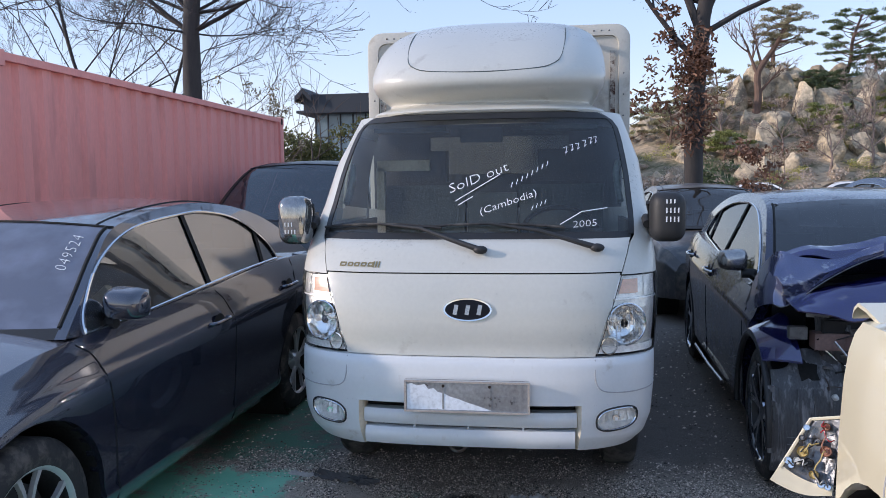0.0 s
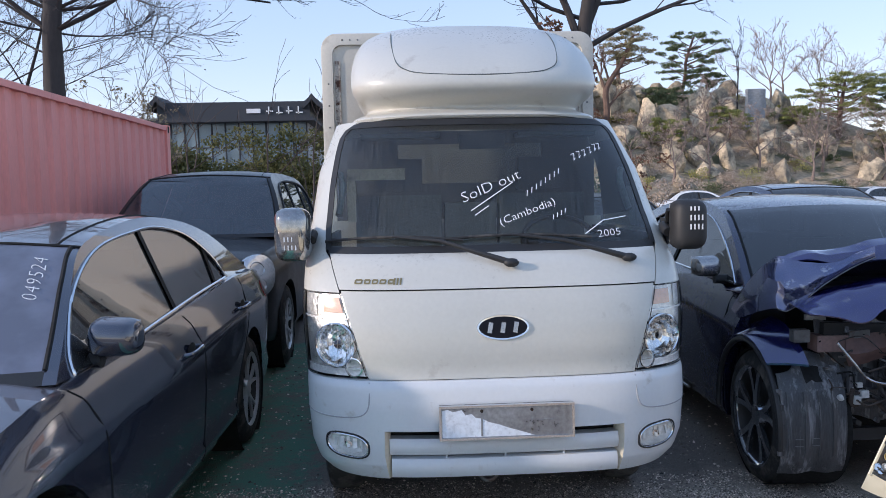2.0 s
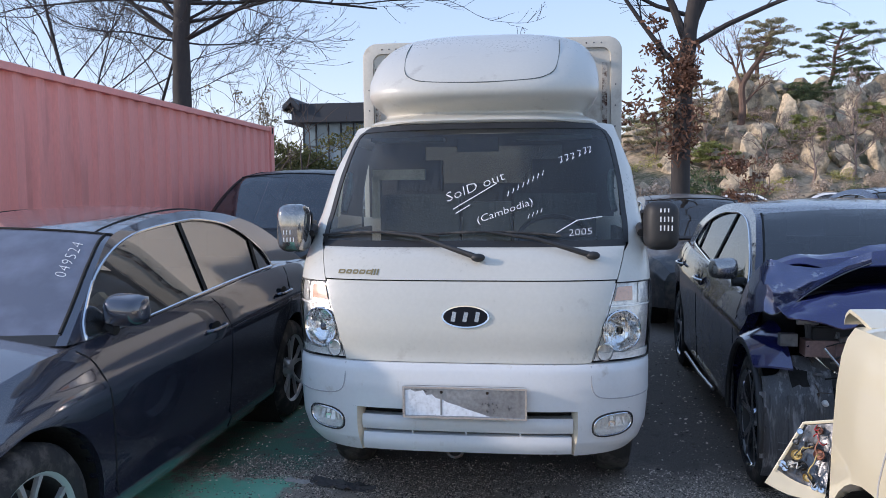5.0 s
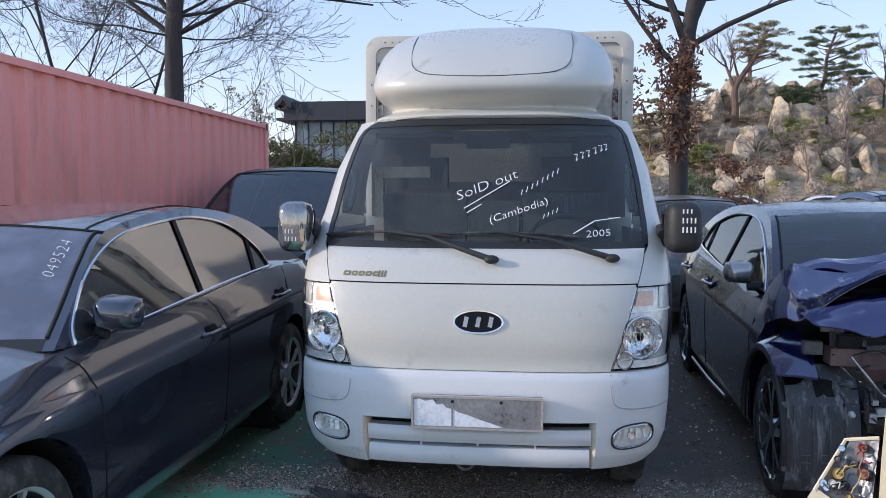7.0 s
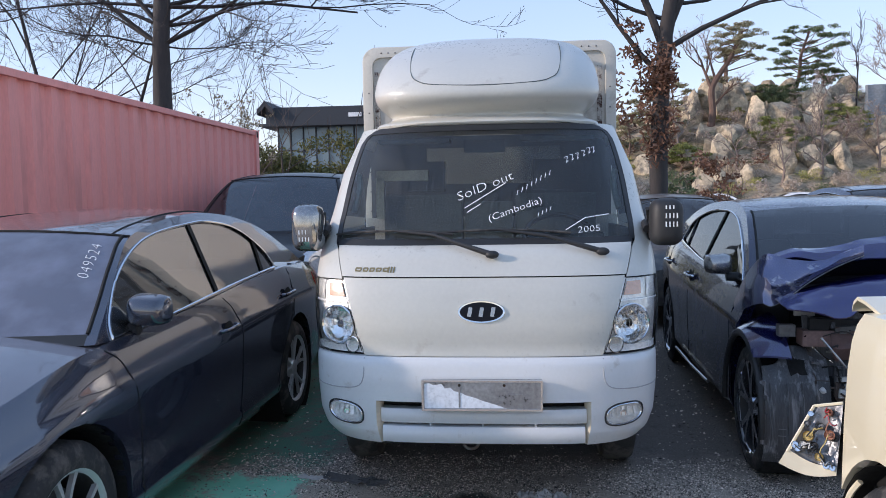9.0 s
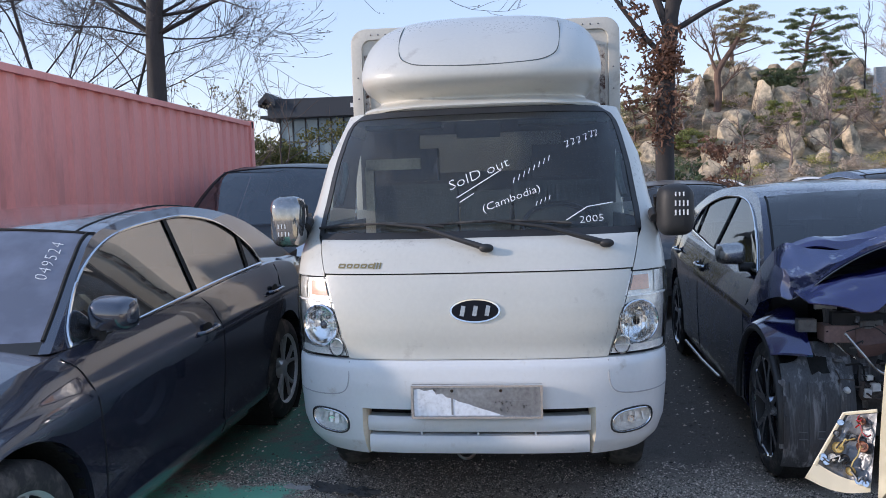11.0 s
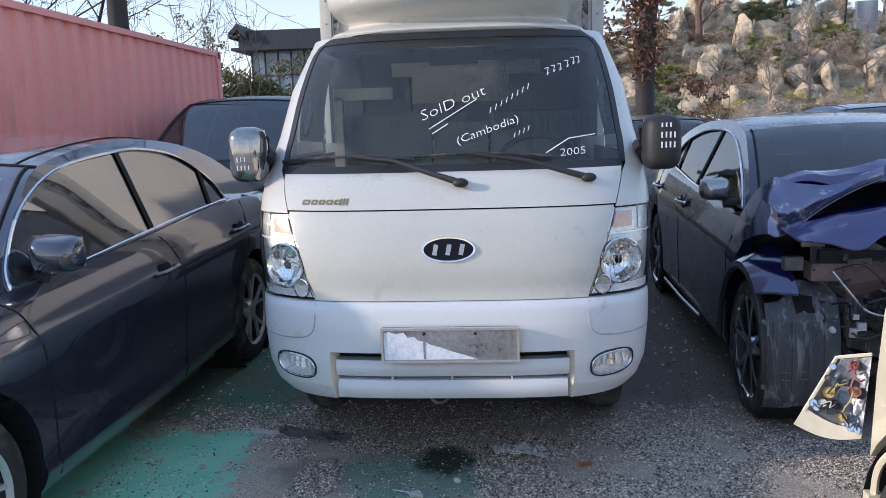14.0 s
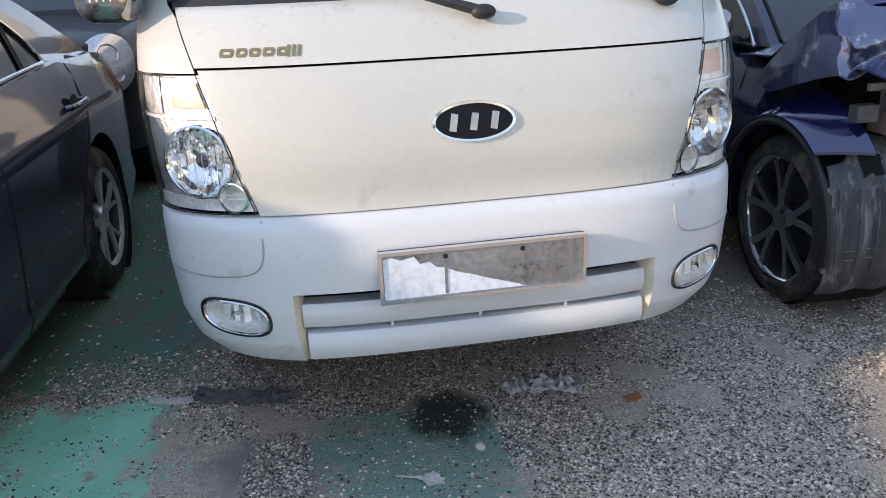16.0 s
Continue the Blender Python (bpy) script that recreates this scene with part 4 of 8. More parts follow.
def car(root, c):
    """A car with its nose at y = 0, looking to -y, standing on z = 0. c holds its measures."""
    hw, L, r = c["width"] / 2, c["length"], c["tyre"]
    belt, plan, sill = c["belt"], c["plan"], c["sill"]
    wheels = c["wheels"]

    def half(y):
        return hw * lerp(y, plan)

    def low(y):
        z = lerp(y, [(0, c["nose_low"]), (0.5, sill), (L - 0.5, sill), (L, sill + 0.12)])
        for yw in wheels:
            R = r + c.get("arch", 0.05)
            if abs(y - yw) < R:
                z = max(z, r + math.sqrt(R * R - (y - yw) ** 2))
        return z

    ys = set(steps(c.get("start", 0), L, 44))
    for yw in wheels:
        R = r + c.get("arch", 0.05)
        ys |= {yw + R * math.cos(a) * 0.9999 for a in steps(0, math.pi, 18)} | {yw + R + 0.002, yw - R - 0.002}
    ys = sorted(y for y in ys if c.get("start", 0) <= y <= L)
    prof = c.get("profile", [(0.0, 0.955), (0.08, 0.985), (0.3, 0.990), (0.5, 0.998), (0.70, 1.0), (0.765, 0.996), (0.80, 0.982), (0.84, 0.966), (0.92, 0.945), (1.0, 0.90)])
    crown = c.get("crown", 0.05)
    sides = {-1: [], 1: []}
    deck = []
    for y in ys:
        w, zb, zt = half(y), low(y), lerp(y, belt)
        for s in (-1, 1):
            base = lerp(y, [(0, c["nose_low"]), (0.5, sill), (L - 0.5, sill), (L, sill + 0.12)])
            row = []
            for f, k in prof:
                z = base + (zt - base) * f
                if z < zb:
                    z, k = zb, lerp((zb - base) / (zt - base), prof)
                row.append(Vector((s * w * k, y, z)))
            sides[s].append(row)
        k = prof[-1][1]
        deck.append([Vector((w * k * u, y, zt + crown * (1 - u * u))) for u in steps(-1, 1, 12)])
    for s in (-1, 1):
        bm = sheet(sides[s], 0.06, Vector((-s, 0, 0)))
        bmesh.ops.remove_doubles(bm, verts=bm.verts, dist=1e-4)
        bmesh.ops.recalc_face_normals(bm, faces=bm.faces)
        part("body_side", bm, c["paint"], root)
    cut = c.get("hood_end", 0.0)
    lid = [row for row in deck if row[0].y <= cut] if cut else deck
    if not c.get("no_hood"):
        part("bonnet", sheet(lid, 0.03, Vector((0, 0, -1))), c["paint"], root)
    if cut:
        part("rear_deck", sheet([row for row in deck if row[0].y >= c["deck_start"]], 0.03, Vector((0, 0, -1))), c["paint"], root)
    # end caps
    for y, nm in ((ys[0], "front_bumper"), (ys[-1], "rear_bumper")):
        if nm == "front_bumper" and c.get("no_nose"):
            continue
        i = 0 if nm == "front_bumper" else -1
        w, zb, zt = half(y), low(y), lerp(y, belt)
        d = -1 if i == 0 else 1
        rows = []
        for f, k in prof:
            rows.append([Vector((w * k * u, y + d * c.get("bulge", 0.12) * (1 - u * u) * (1 - 0.35 * abs(2 * f - 0.8)), zb + (zt - zb) * f + (crown * (1 - u * u) if f == 1 else 0))) for u in steps(-1, 1, 14)])
        part(nm, sheet(rows), c["paint"], root)
    # greenhouse
    zb = c["glass_z"]
    tum = math.tan(radians(c.get("tumble", 22)))

    def xs(y, z):
        return half(y) * prof[-1][1] * 0.995 - max(z - zb, 0) * tum - max(z - zb - 0.25, 0) ** 2 * 0.5

    arc = curve2(c["roof"], 6)
    dlo = curve2(c["dlo_top"], 6) + curve2(c["dlo_low"], 4)[1:-1]
    outer = arc + [(p[0], p[1] - 0.0) for p in curve2([c["roof"][-1], ((c["roof"][0][0] + c["roof"][-1][0]) / 2, zb - 0.03), c["roof"][0]], 8)[1:-1]]
    cy, cz = sum(p[0] for p in dlo) / len(dlo), sum(p[1] for p in dlo) / len(dlo)

    def hit(poly, a):
        d, best = (math.cos(a), math.sin(a)), 0
        for i, p in enumerate(poly):
            q = poly[(i + 1) % len(poly)]
            ex, ez = q[0] - p[0], q[1] - p[1]
            den = d[0] * ez - d[1] * ex
            if abs(den) < 1e-9:
                continue
            t = ((p[0] - cy) * ez - (p[1] - cz) * ex) / den
            v = ((p[0] - cy) * d[1] - (p[1] - cz) * d[0]) / den
            if t > 0 and -1e-6 <= v <= 1 + 1e-6:
                best = max(best, t)
        return (cy + d[0] * best, cz + d[1] * best)

    angles = sorted({math.atan2(p[1] - cz, p[0] - cy) for p in dlo + outer})
    for s in (-1, 1):
        rows = [[Vector((s * xs(*p), p[0], p[1])) for p in (hit(poly, a) for a in angles + angles[:1])] for poly in (outer, dlo)]
        part("window_surround", sheet(rows, 0.0), c["paint"], root)
        panes = []
        rest = dlo
        for i, (y0, lean) in enumerate(c["posts"]):
            panes.append(clip(rest, 1, -lean, y0 - lean * zb - c.get("post_w", 0.035)))
            post = clip(clip(rest, 1, -lean, y0 - lean * zb + c.get("post_w", 0.035)), -1, lean, -(y0 - lean * zb - c.get("post_w", 0.035)))
            if len(post) > 2:
                bm = bmesh.new()
                bm.faces.new([bm.verts.new((s * (xs(*p) + 0.001), p[0], p[1])) for p in post])
                part("window_post", bm, "gap" if c.get("black_posts", True) else c["paint"], root, smooth=False)
            rest = clip(rest, -1, lean, -(y0 - lean * zb + c.get("post_w", 0.035)))
        panes.append(rest)
        for pane in panes:
            if len(pane) > 2:
                bm = bmesh.new()
                fill(bm, [Vector((s * (xs(*p) - 0.008), p[0], p[1])) for p in pane])
                part("side_window", facing(bm, (s, 0, 0)), c["side_glass"], root)
        trim = [Vector((s * (xs(*p) + 0.004), p[0], p[1])) for p in (hit(dlo, a) for a in angles)]
        part("window_trim", tube(trim + trim[:1], c.get("trim_r", 0.007), 6, cap=False), c.get("trim", "chrome"), root, "bright window trim" if c.get("trim", "chrome") == "chrome" else "")
    n0, n1 = c["roof_split"]
    i0 = min(range(len(arc)), key=lambda i: abs(arc[i][0] - n0))
    i1 = min(range(len(arc)), key=lambda i: abs(arc[i][0] - n1))

    def across(i):
        y, z = arc[i]
        w = xs(y, z)
        row = []
        for u in steps(-1, 1, 16):
            b = 1 - u * u
            if i <= i0:
                f = i / max(i0, 1)
                row.append(Vector((w * u, y - 0.13 * b * (1 - f * 0.5), z + 0.035 * b * f)))
            elif i >= i1:
                f = (i - i1) / max(len(arc) - 1 - i1, 1)
                row.append(Vector((w * u, y + 0.12 * b * f, z + 0.035 * b * (1 - f))))
            else:
                row.append(Vector((w * u, y - 0.065 * b * max(0, 1 - (i - i0) / 6), z + 0.035 * b)))
        return row

    ib = min(range(i0), key=lambda i: abs(arc[i][0] - c.get("cowl", arc[1][0])))
    pu = c.get("pillar", 0.06)

    def strip(i, a, b, n):
        """Row i of the loft between two shares of its width."""
        full = across(i)
        out = []
        for k in range(n + 1):
            x = (a + (b - a) * k / n + 1) / 2 * 16
            j = min(int(x), 15)
            out.append(full[j].lerp(full[j + 1], x - j))
        return out
    part("windscreen", facing(sheet([strip(i, -1 + pu, 1 - pu, 16) for i in range(ib, i0 + 1)]), (0, -1, 1)), c["front_glass"], root)
    part("cowl", sheet([strip(i, -1 + pu, 1 - pu, 10) for i in range(0, ib + 1)]), "black_plastic", root)
    for s in (-1, 1):
        part("front_pillar", sheet([strip(i, s, s * (1 - pu), 2) for i in range(0, i0 + 1)]), c["paint"], root)
        part("windscreen_seal", tube([strip(i, s * (1 - pu), s * (1 - pu - 0.01), 1)[0] + Vector((0, 0, 0.002)) for i in range(ib, i0 + 1)], 0.008, 5), "gap", root)
    c["ws"] = lambda u, f: strip(round(ib + (i0 - ib) * f), u, u + 0.001, 1)[0]
    part("roof", sheet([across(i) for i in range(i0, i1 + 1)]), c.get("roof_paint", c["paint"]), root)
    part("rear_window", facing(sheet([across(i) for i in range(i1, len(arc))]), (0, 1, 1)), c["side_glass"], root)
    if c.get("roof_gap"):
        for s in (-1, 1):
            part("roof_seam", tube([strip(i, s * 0.86, s * 0.85, 1)[0] + Vector((0, 0, 0.0005)) for i in range(i0, i1 + 1)], 0.005, 5), "gap", root)
        w0 = across(i0)
        part("windscreen_seal", tube([p + Vector((0, 0, 0.001)) for p in w0], 0.008, 6), "gap", root)
    # inside: floor, dashboard and seats behind the glass
    part("cabin_floor", boxed(-hw * 0.85, hw * 0.85, c["dlo_low"][-1][0] - 0.2, c["dlo_low"][0][0], 0.35, 0.42), "interior", root, smooth=False)
    ydash = c["roof"][0][0] + 0.35
    part("dashboard", boxed(-hw * 0.8, hw * 0.8, ydash - 0.2, ydash + 0.25, 0.6, zb - 0.02), "interior", root, bevel=0.04)
    for x in (-hw * 0.42, hw * 0.42):
        for yy in (ydash + 1.15, ydash + 2.0):
            part("seat_back", boxed(x - 0.23, x + 0.23, yy, yy + 0.14, 0.45, zb + 0.16), "interior", root, bevel=0.05)
            part("headrest", boxed(x - 0.12, x + 0.12, yy + 0.02, yy + 0.12, zb + 0.17, zb + 0.34), "interior", root, bevel=0.03)
    ring = [Vector((0.18 * math.cos(a), 0, 0.18 * math.sin(a))) for a in steps(0, math.tau, 22)]
    bm = tube(ring, 0.014, 6, cap=False)
    bm.transform(Matrix.Translation((hw * 0.42, ydash + 0.42, zb - 0.06)) @ Matrix.Rotation(radians(-25), 4, "X"))
    part("steering_wheel", bm, "black_plastic", root)
    # wheels and dark wells
    for yw in wheels:
        for s in (-1, 1):
            wheel(root, s * (half(yw) - c.get("wheel_in", 0.13)), yw, r, 0.22, c["rim"], c.get("spokes", 5), s, c.get("rim_r", 0.72), c.get("spoke_w", 0.06))
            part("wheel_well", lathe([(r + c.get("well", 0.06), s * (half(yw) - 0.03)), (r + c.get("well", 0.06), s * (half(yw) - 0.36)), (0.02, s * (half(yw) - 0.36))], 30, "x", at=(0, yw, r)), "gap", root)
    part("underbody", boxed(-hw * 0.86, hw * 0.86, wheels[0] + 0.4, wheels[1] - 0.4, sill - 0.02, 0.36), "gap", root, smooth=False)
    return half, xs


def door_handle(root, x, y, z, s, mt):
    h = part("door_handle", tube(smoothed([(x - s * 0.005, y - 0.10, z - 0.004), (x + s * 0.028, y - 0.08, z), (x + s * 0.034, y, z + 0.004), (x + s * 0.028, y + 0.08, z + 0.006), (x - s * 0.005, y + 0.10, z + 0.004)], 4), 0.011, 8), mt, root)
    # flat black disc stands in for the shaded hollow behind the handle
    bm = lathe([(0.0, 0.002), (0.045, 0.002), (0.05, 0.0)], 16, "x")
    bm.transform(Matrix.Translation((x, y, z - 0.005)) @ Matrix.Diagonal((s, 1.3, 0.9, 1)))
    part("handle_recess", bm, "gap", h)


def side_mirror(root, x, y, z, s, mt, size=1.0):
    """A folded-out door mirror on a short foot."""
    bm = bmesh.new()
    cube(bm, -0.10, 0.10, -0.075, 0.06, -0.085, 0.085)
    for v in bm.verts:
        if v.co.y < 0:
            v.co.x *= 0.8
            v.co.z *= 0.72
        if v.co.x * s > 0:
            v.co.z *= 0.85
    bmesh.ops.bevel(bm, geom=list(bm.edges), offset=0.05, segments=5, affect="EDGES", profile=0.55)
    bm.transform(Matrix.Translation((x + s * 0.17, y, z + 0.05)) @ Matrix.Scale(size, 4))
    m = part("door_mirror", bm, mt, root)
    part("mirror_foot", tube([(x - s * 0.02, y, z - 0.03), (x + s * 0.12, y, z - 0.03)], 0.028, 10), "black_plastic", m)
    part("mirror_glass", boxed(-0.07, 0.07, 0.058, 0.063, -0.055, 0.055, Matrix.Translation((x + s * 0.17, y, z + 0.05))), "reflector", m, smooth=False)


# dark metallic sedan beside the truck
SED = dict(width=1.80, length=4.92, tyre=0.335, wheels=(1.04, 3.74), sill=0.21, nose_low=0.25, paint="sedan_paint", rim="alloy", spokes=5, rim_r=0.70, arch=0.06,
    belt=[(0, 0.62), (0.15, 0.70), (0.5, 0.805), (1.0, 0.912), (1.18, 0.943), (1.36, 0.957), (1.9, 0.975), (2.4, 1.0), (3.1, 1.04), (3.64, 1.065), (4.3, 1.05), (4.7, 1.01), (4.92, 0.95)],
    plan=[(0, 0.70), (0.15, 0.83), (0.4, 0.92), (0.9, 0.985), (1.5, 1.0), (3.6, 1.0), (4.2, 0.975), (4.65, 0.91), (4.85, 0.82), (4.92, 0.76)],
    profile=[(0.0, 0.925), (0.05, 0.962), (0.11, 0.984), (0.135, 0.985), (0.16, 0.976), (0.3, 0.986), (0.5, 0.997), (0.70, 1.0), (0.765, 0.996), (0.80, 0.980), (0.84, 0.964), (0.92, 0.943), (1.0, 0.90)], hood_end=1.66, deck_start=3.95, glass_z=0.96, tumble=23, crown=0.075,
    roof=[(1.35, 0.968), (1.55, 1.108), (1.77, 1.262), (1.98, 1.368), (2.35, 1.43), (2.75, 1.462), (3.05, 1.458), (3.40, 1.42), (3.74, 1.335), (4.08, 1.185), (4.42, 1.035)],
    dlo_top=[(1.47, 0.972), (1.52, 1.06), (1.75, 1.235), (2.12, 1.358), (2.67, 1.408), (2.97, 1.407), (3.29, 1.35), (3.56, 1.195), (3.645, 1.07)],
    dlo_low=[(3.645, 1.07), (3.0, 1.045), (2.4, 1.012), (1.85, 0.98), (1.47, 0.972)],
    posts=[(2.60, 0.14), (3.36, 0.35)], spoke_w=0.038, post_w=0.022, roof_split=(2.0, 3.50), side_glass="sedan_glass", front_glass="dusty_sky_glass", roof_gap=True, cowl=1.39, pillar=0.05)
sedan = thing("sedan", "dark grey metallic sedan with chrome window trim, parked beside truck", "car", pose(-2.335, -1.89, 0, 0, 0, -1.0))
half_s, xs_s = car(sedan, SED)
for y, z in ((2.49, 0.838), (3.53, 0.90)):
    door_handle(sedan, half_s(y) * 0.985, y, z, 1, "sedan_paint")
for s in (-1, 1):
    side_mirror(sedan, s * 0.70, 1.66, 1.01, s, "sedan_paint")
SEAMS = {"door_seam": [[(1.53, 0.26), (1.50, 0.60), (1.46, 0.85), (1.38, 0.94)], [(2.64, 0.25), (2.66, 0.6), (2.66, 0.86), (2.58, 0.99)], [(3.30, 0.28), (3.38, 0.50), (3.62, 0.78), (3.74, 1.05)]]}


def side_point(half_f, c, s, y, z, off):
    zb, zt = c["sill"], lerp(y, c["belt"])
    prof = c.get("profile", [(0.0, 0.955), (0.08, 0.985), (0.3, 0.990), (0.5, 0.998), (0.70, 1.0), (0.765, 0.996), (0.80, 0.982), (0.84, 0.966), (0.92, 0.945), (1.0, 0.90)])
    return Vector((s * (half_f(y) * lerp((z - zb) / (zt - zb), prof) + off), y, z))


def seams(root, half_f, c, lines, s):
    for line in lines:
        part("door_seam", tube([side_point(half_f, c, s, v.x, v.y, 0.0003) for v in smoothed([(a, b, 0) for a, b in line], 5)], 0.003, 5), "gap", root)


seams(sedan, half_s, SED, SEAMS["door_seam"], 1)
for s in (-1, 1):
    edge = [(s * half_s(y) * 0.90 * 0.86, y, lerp(y, SED["belt"]) + 0.055 * (1 - 0.74) + 0.001) for y in steps(0.15, 1.33, 12)]
    part("bonnet_seam", tube(edge, 0.004, 5), "gap", sedan)
p0, p1, p2 = SED["ws"](0.86, 0.42), SED["ws"](0.86, 0.96), SED["ws"](0.6, 0.42)
ax = (p1 - p0).normalized()
az = ax.cross((p2 - p0).normalized()).normalized()
az = -az if az.z < 0 else az
mw = Matrix((ax, az.cross(ax), az)).transposed().to_4x4()
mw.translation = p0 + az * 0.012
text("marker_writing", "049524", 0.080, mw, "marker", sedan, 0.35, width=1.15, thin=0.0019)
part("windscreen_sticker", boxed(-0.03, 0.03, -0.02, 0.02, -0.001, 0.001, Matrix.Translation(SED["ws"](0.2, 0.12) + az * 0.01)), "black_plastic", sedan, smooth=False)

rows = [[side_point(half_s, SED, 1, y, z, 0.004) for z in (0.60 + (1.30 - y) * 0.0, 0.635, 0.66)] for y in (0.36, 0.45, 0.55, 0.62)]
part("wing_lamp", sheet(rows, 0.004, Vector((-1, 0, 0))), "lens", sedan)
part("tail_lamp", sheet([[side_point(half_s, SED, 1, y, z, 0.004) for z in (0.84, 0.90, 0.96)] for y in (4.40, 4.55, 4.70, 4.80)], 0.01, Vector((-1, 0, 0))), "red_lens", sedan, "red tail lamp")
# dark sport utility vehicle behind it
SUV = dict(width=1.93, length=4.84, tyre=0.37, wheels=(0.95, 3.76), sill=0.30, nose_low=0.35, paint="suv_paint", rim="alloy", spokes=6, rim_r=0.66, arch=0.05,
    belt=[(0, 0.98), (0.1, 1.03), (0.4, 1.08), (0.9, 1.12), (1.3, 1.15), (2.4, 1.18), (3.6, 1.21), (4.84, 1.18)],
    plan=[(0, 0.72), (0.15, 0.85), (0.4, 0.94), (0.9, 0.99), (1.4, 1.0), (3.8, 1.0), (4.5, 0.96), (4.84, 0.88)],
    hood_end=1.5, deck_start=4.5, glass_z=1.16, tumble=15, crown=0.06,
    roof=[(1.22, 1.18), (1.55, 1.47), (1.85, 1.71), (2.1, 1.80), (2.6, 1.835), (3.6, 1.82), (4.3, 1.76), (4.6, 1.55), (4.76, 1.22)],
    dlo_top=[(1.65, 1.19), (1.82, 1.45), (2.02, 1.63), (2.35, 1.72), (3.0, 1.75), (3.7, 1.73), (4.2, 1.66), (4.36, 1.5), (4.42, 1.26)],
    dlo_low=[(4.42, 1.26), (3.3, 1.23), (2.5, 1.21), (1.65, 1.19)], posts=[(2.75, 0.1), (3.6, 0.1)], post_w=0.05, roof_split=(1.95, 4.42),
    side_glass="suv_glass", front_glass="suv_glass", trim="black_plastic", trim_r=0.012, roof_gap=True)
suv = thing("suv", "dusty black sport utility vehicle parked in front of container", "car", pose(-2.44, 3.18, 0))
half_v, _ = car(suv, SUV)
for s in (-1, 1):
    n = Vector((s * 0.55, -0.80, 0.22)).normalized()
    ax = Vector((0, 0, 1)).cross(n).normalized()
    lamp_m = Matrix((ax, n.cross(ax), n)).transposed().to_4x4()
    lamp_m.translation = Vector((s * 0.80, 0.16, 0.90))

    def dish(profile):
        """Rings of (share of the size, height) shaped like a slanting almond."""
        bm = bmesh.new()
        grid(bm, [[lamp_m @ Vector((0.17 * f * math.cos(a) + s * 0.03 * math.sin(a) * f, 0.185 * f * math.copysign(abs(math.sin(a)) ** 0.8, math.sin(a)), h)) for a in steps(0, math.tau, 28)] for f, h in profile])
        return facing(bm, n)
    hl = part("headlamp", dish([(1.02, -0.10), (1.02, 0.0), (1.0, 0.006), (0.97, 0.0), (0.8, -0.03), (0.4, -0.07), (0.01, -0.07)]), "reflector", suv, "large clear-lensed headlamp")
    for dx, dy, rr in ((0.0, 0.055, 0.065), (0.02, -0.075, 0.05)):
        bm = lathe([(rr, 0.0), (rr * 0.96, 0.006), (rr * 0.85, -0.01), (rr * 0.4, -0.04), (0.0, -0.045)], 20, "z", at=(dx, dy, 0.045))
        bm.transform(lamp_m)
        part("lamp_bowl", bm, "chrome", hl)
    part("lens", dish([(1.0, 0.008), (0.8, 0.03), (0.4, 0.042), (0.01, 0.045)]), "lamp_cover", hl)
    side_mirror(suv, s * 0.86, 1.65, 1.16, s, "suv_paint")

# wrecked dark blue car
BLU = dict(width=1.88, length=4.75, tyre=0.345, wheels=(0.98, 3.80), sill=0.22, nose_low=0.30, paint="blue_paint", rim="dark_alloy", spokes=5, rim_r=0.76, arch=0.07, start=1.20, spoke_w=0.07, wheel_in=0.12, well=0.01,
    belt=[(0, 0.80), (0.9, 0.90), (1.4, 0.955), (2.0, 0.985), (2.6, 1.015), (3.4, 1.06), (4.0, 1.10), (4.75, 1.06)],
    plan=[(0, 0.90), (0.5, 0.96), (0.9, 0.985), (1.4, 0.99), (3.6, 1.0), (4.2, 0.97), (4.75, 0.86)],
    hood_end=1.2, deck_start=4.2, glass_z=1.0, tumble=24, crown=0.05, no_hood=True, no_nose=True,
    roof=[(1.30, 1.0), (1.60, 1.165), (1.88, 1.30), (2.15, 1.395), (2.6, 1.458), (3.0, 1.462), (3.42, 1.435), (3.85, 1.36), (4.2, 1.25), (4.55, 1.12)],
    dlo_top=[(1.42, 0.995), (1.60, 1.10), (1.80, 1.195), (2.02, 1.285), (2.28, 1.357), (2.62, 1.395), (3.05, 1.388), (3.4, 1.345), (3.7, 1.25), (3.80, 1.11)],
    dlo_low=[(3.80, 1.11), (3.2, 1.06), (2.6, 1.018), (1.42, 0.995)], posts=[(2.66, 0.0), (3.45, 0.3)], post_w=0.03, roof_split=(2.15, 3.6),
    side_glass="dark_glass", front_glass="dark_glass", roof_gap=False)
blue = thing("wrecked_car", "dark blue car with torn-off nose and crumpled bonnet", "car", pose(2.297, -0.157, 0, 0, 0, -3.0))
half_b, _ = car(blue, BLU)
for y, z in ((2.67, 0.905), (3.68, 0.935)):
    door_handle(blue, -half_b(y) * 0.985, y, z, -1, "chrome")
for s in (-1, 1):
    side_mirror(blue, s * 0.77, 1.62, 1.03, s, "worn_chrome", 0.9)
seams(blue, half_b, BLU, [[(1.36, 0.26), (1.36, 0.6), (1.40, 0.93)], [(2.72, 0.25), (2.74, 0.6), (2.70, 1.0)], [(3.42, 0.28), (3.50, 0.55), (3.74, 0.85), (3.82, 1.06)]], -1)
# chrome tube stands in for a highlight on the wrecked car's sill
part("sill_highlight", tube([(-0.925, 2.0, 0.235), (-0.94, 2.5, 0.232), (-0.94, 3.2, 0.232)], 0.012, 8), "worn_chrome", blue, "bright strip standing in for a sill highlight")


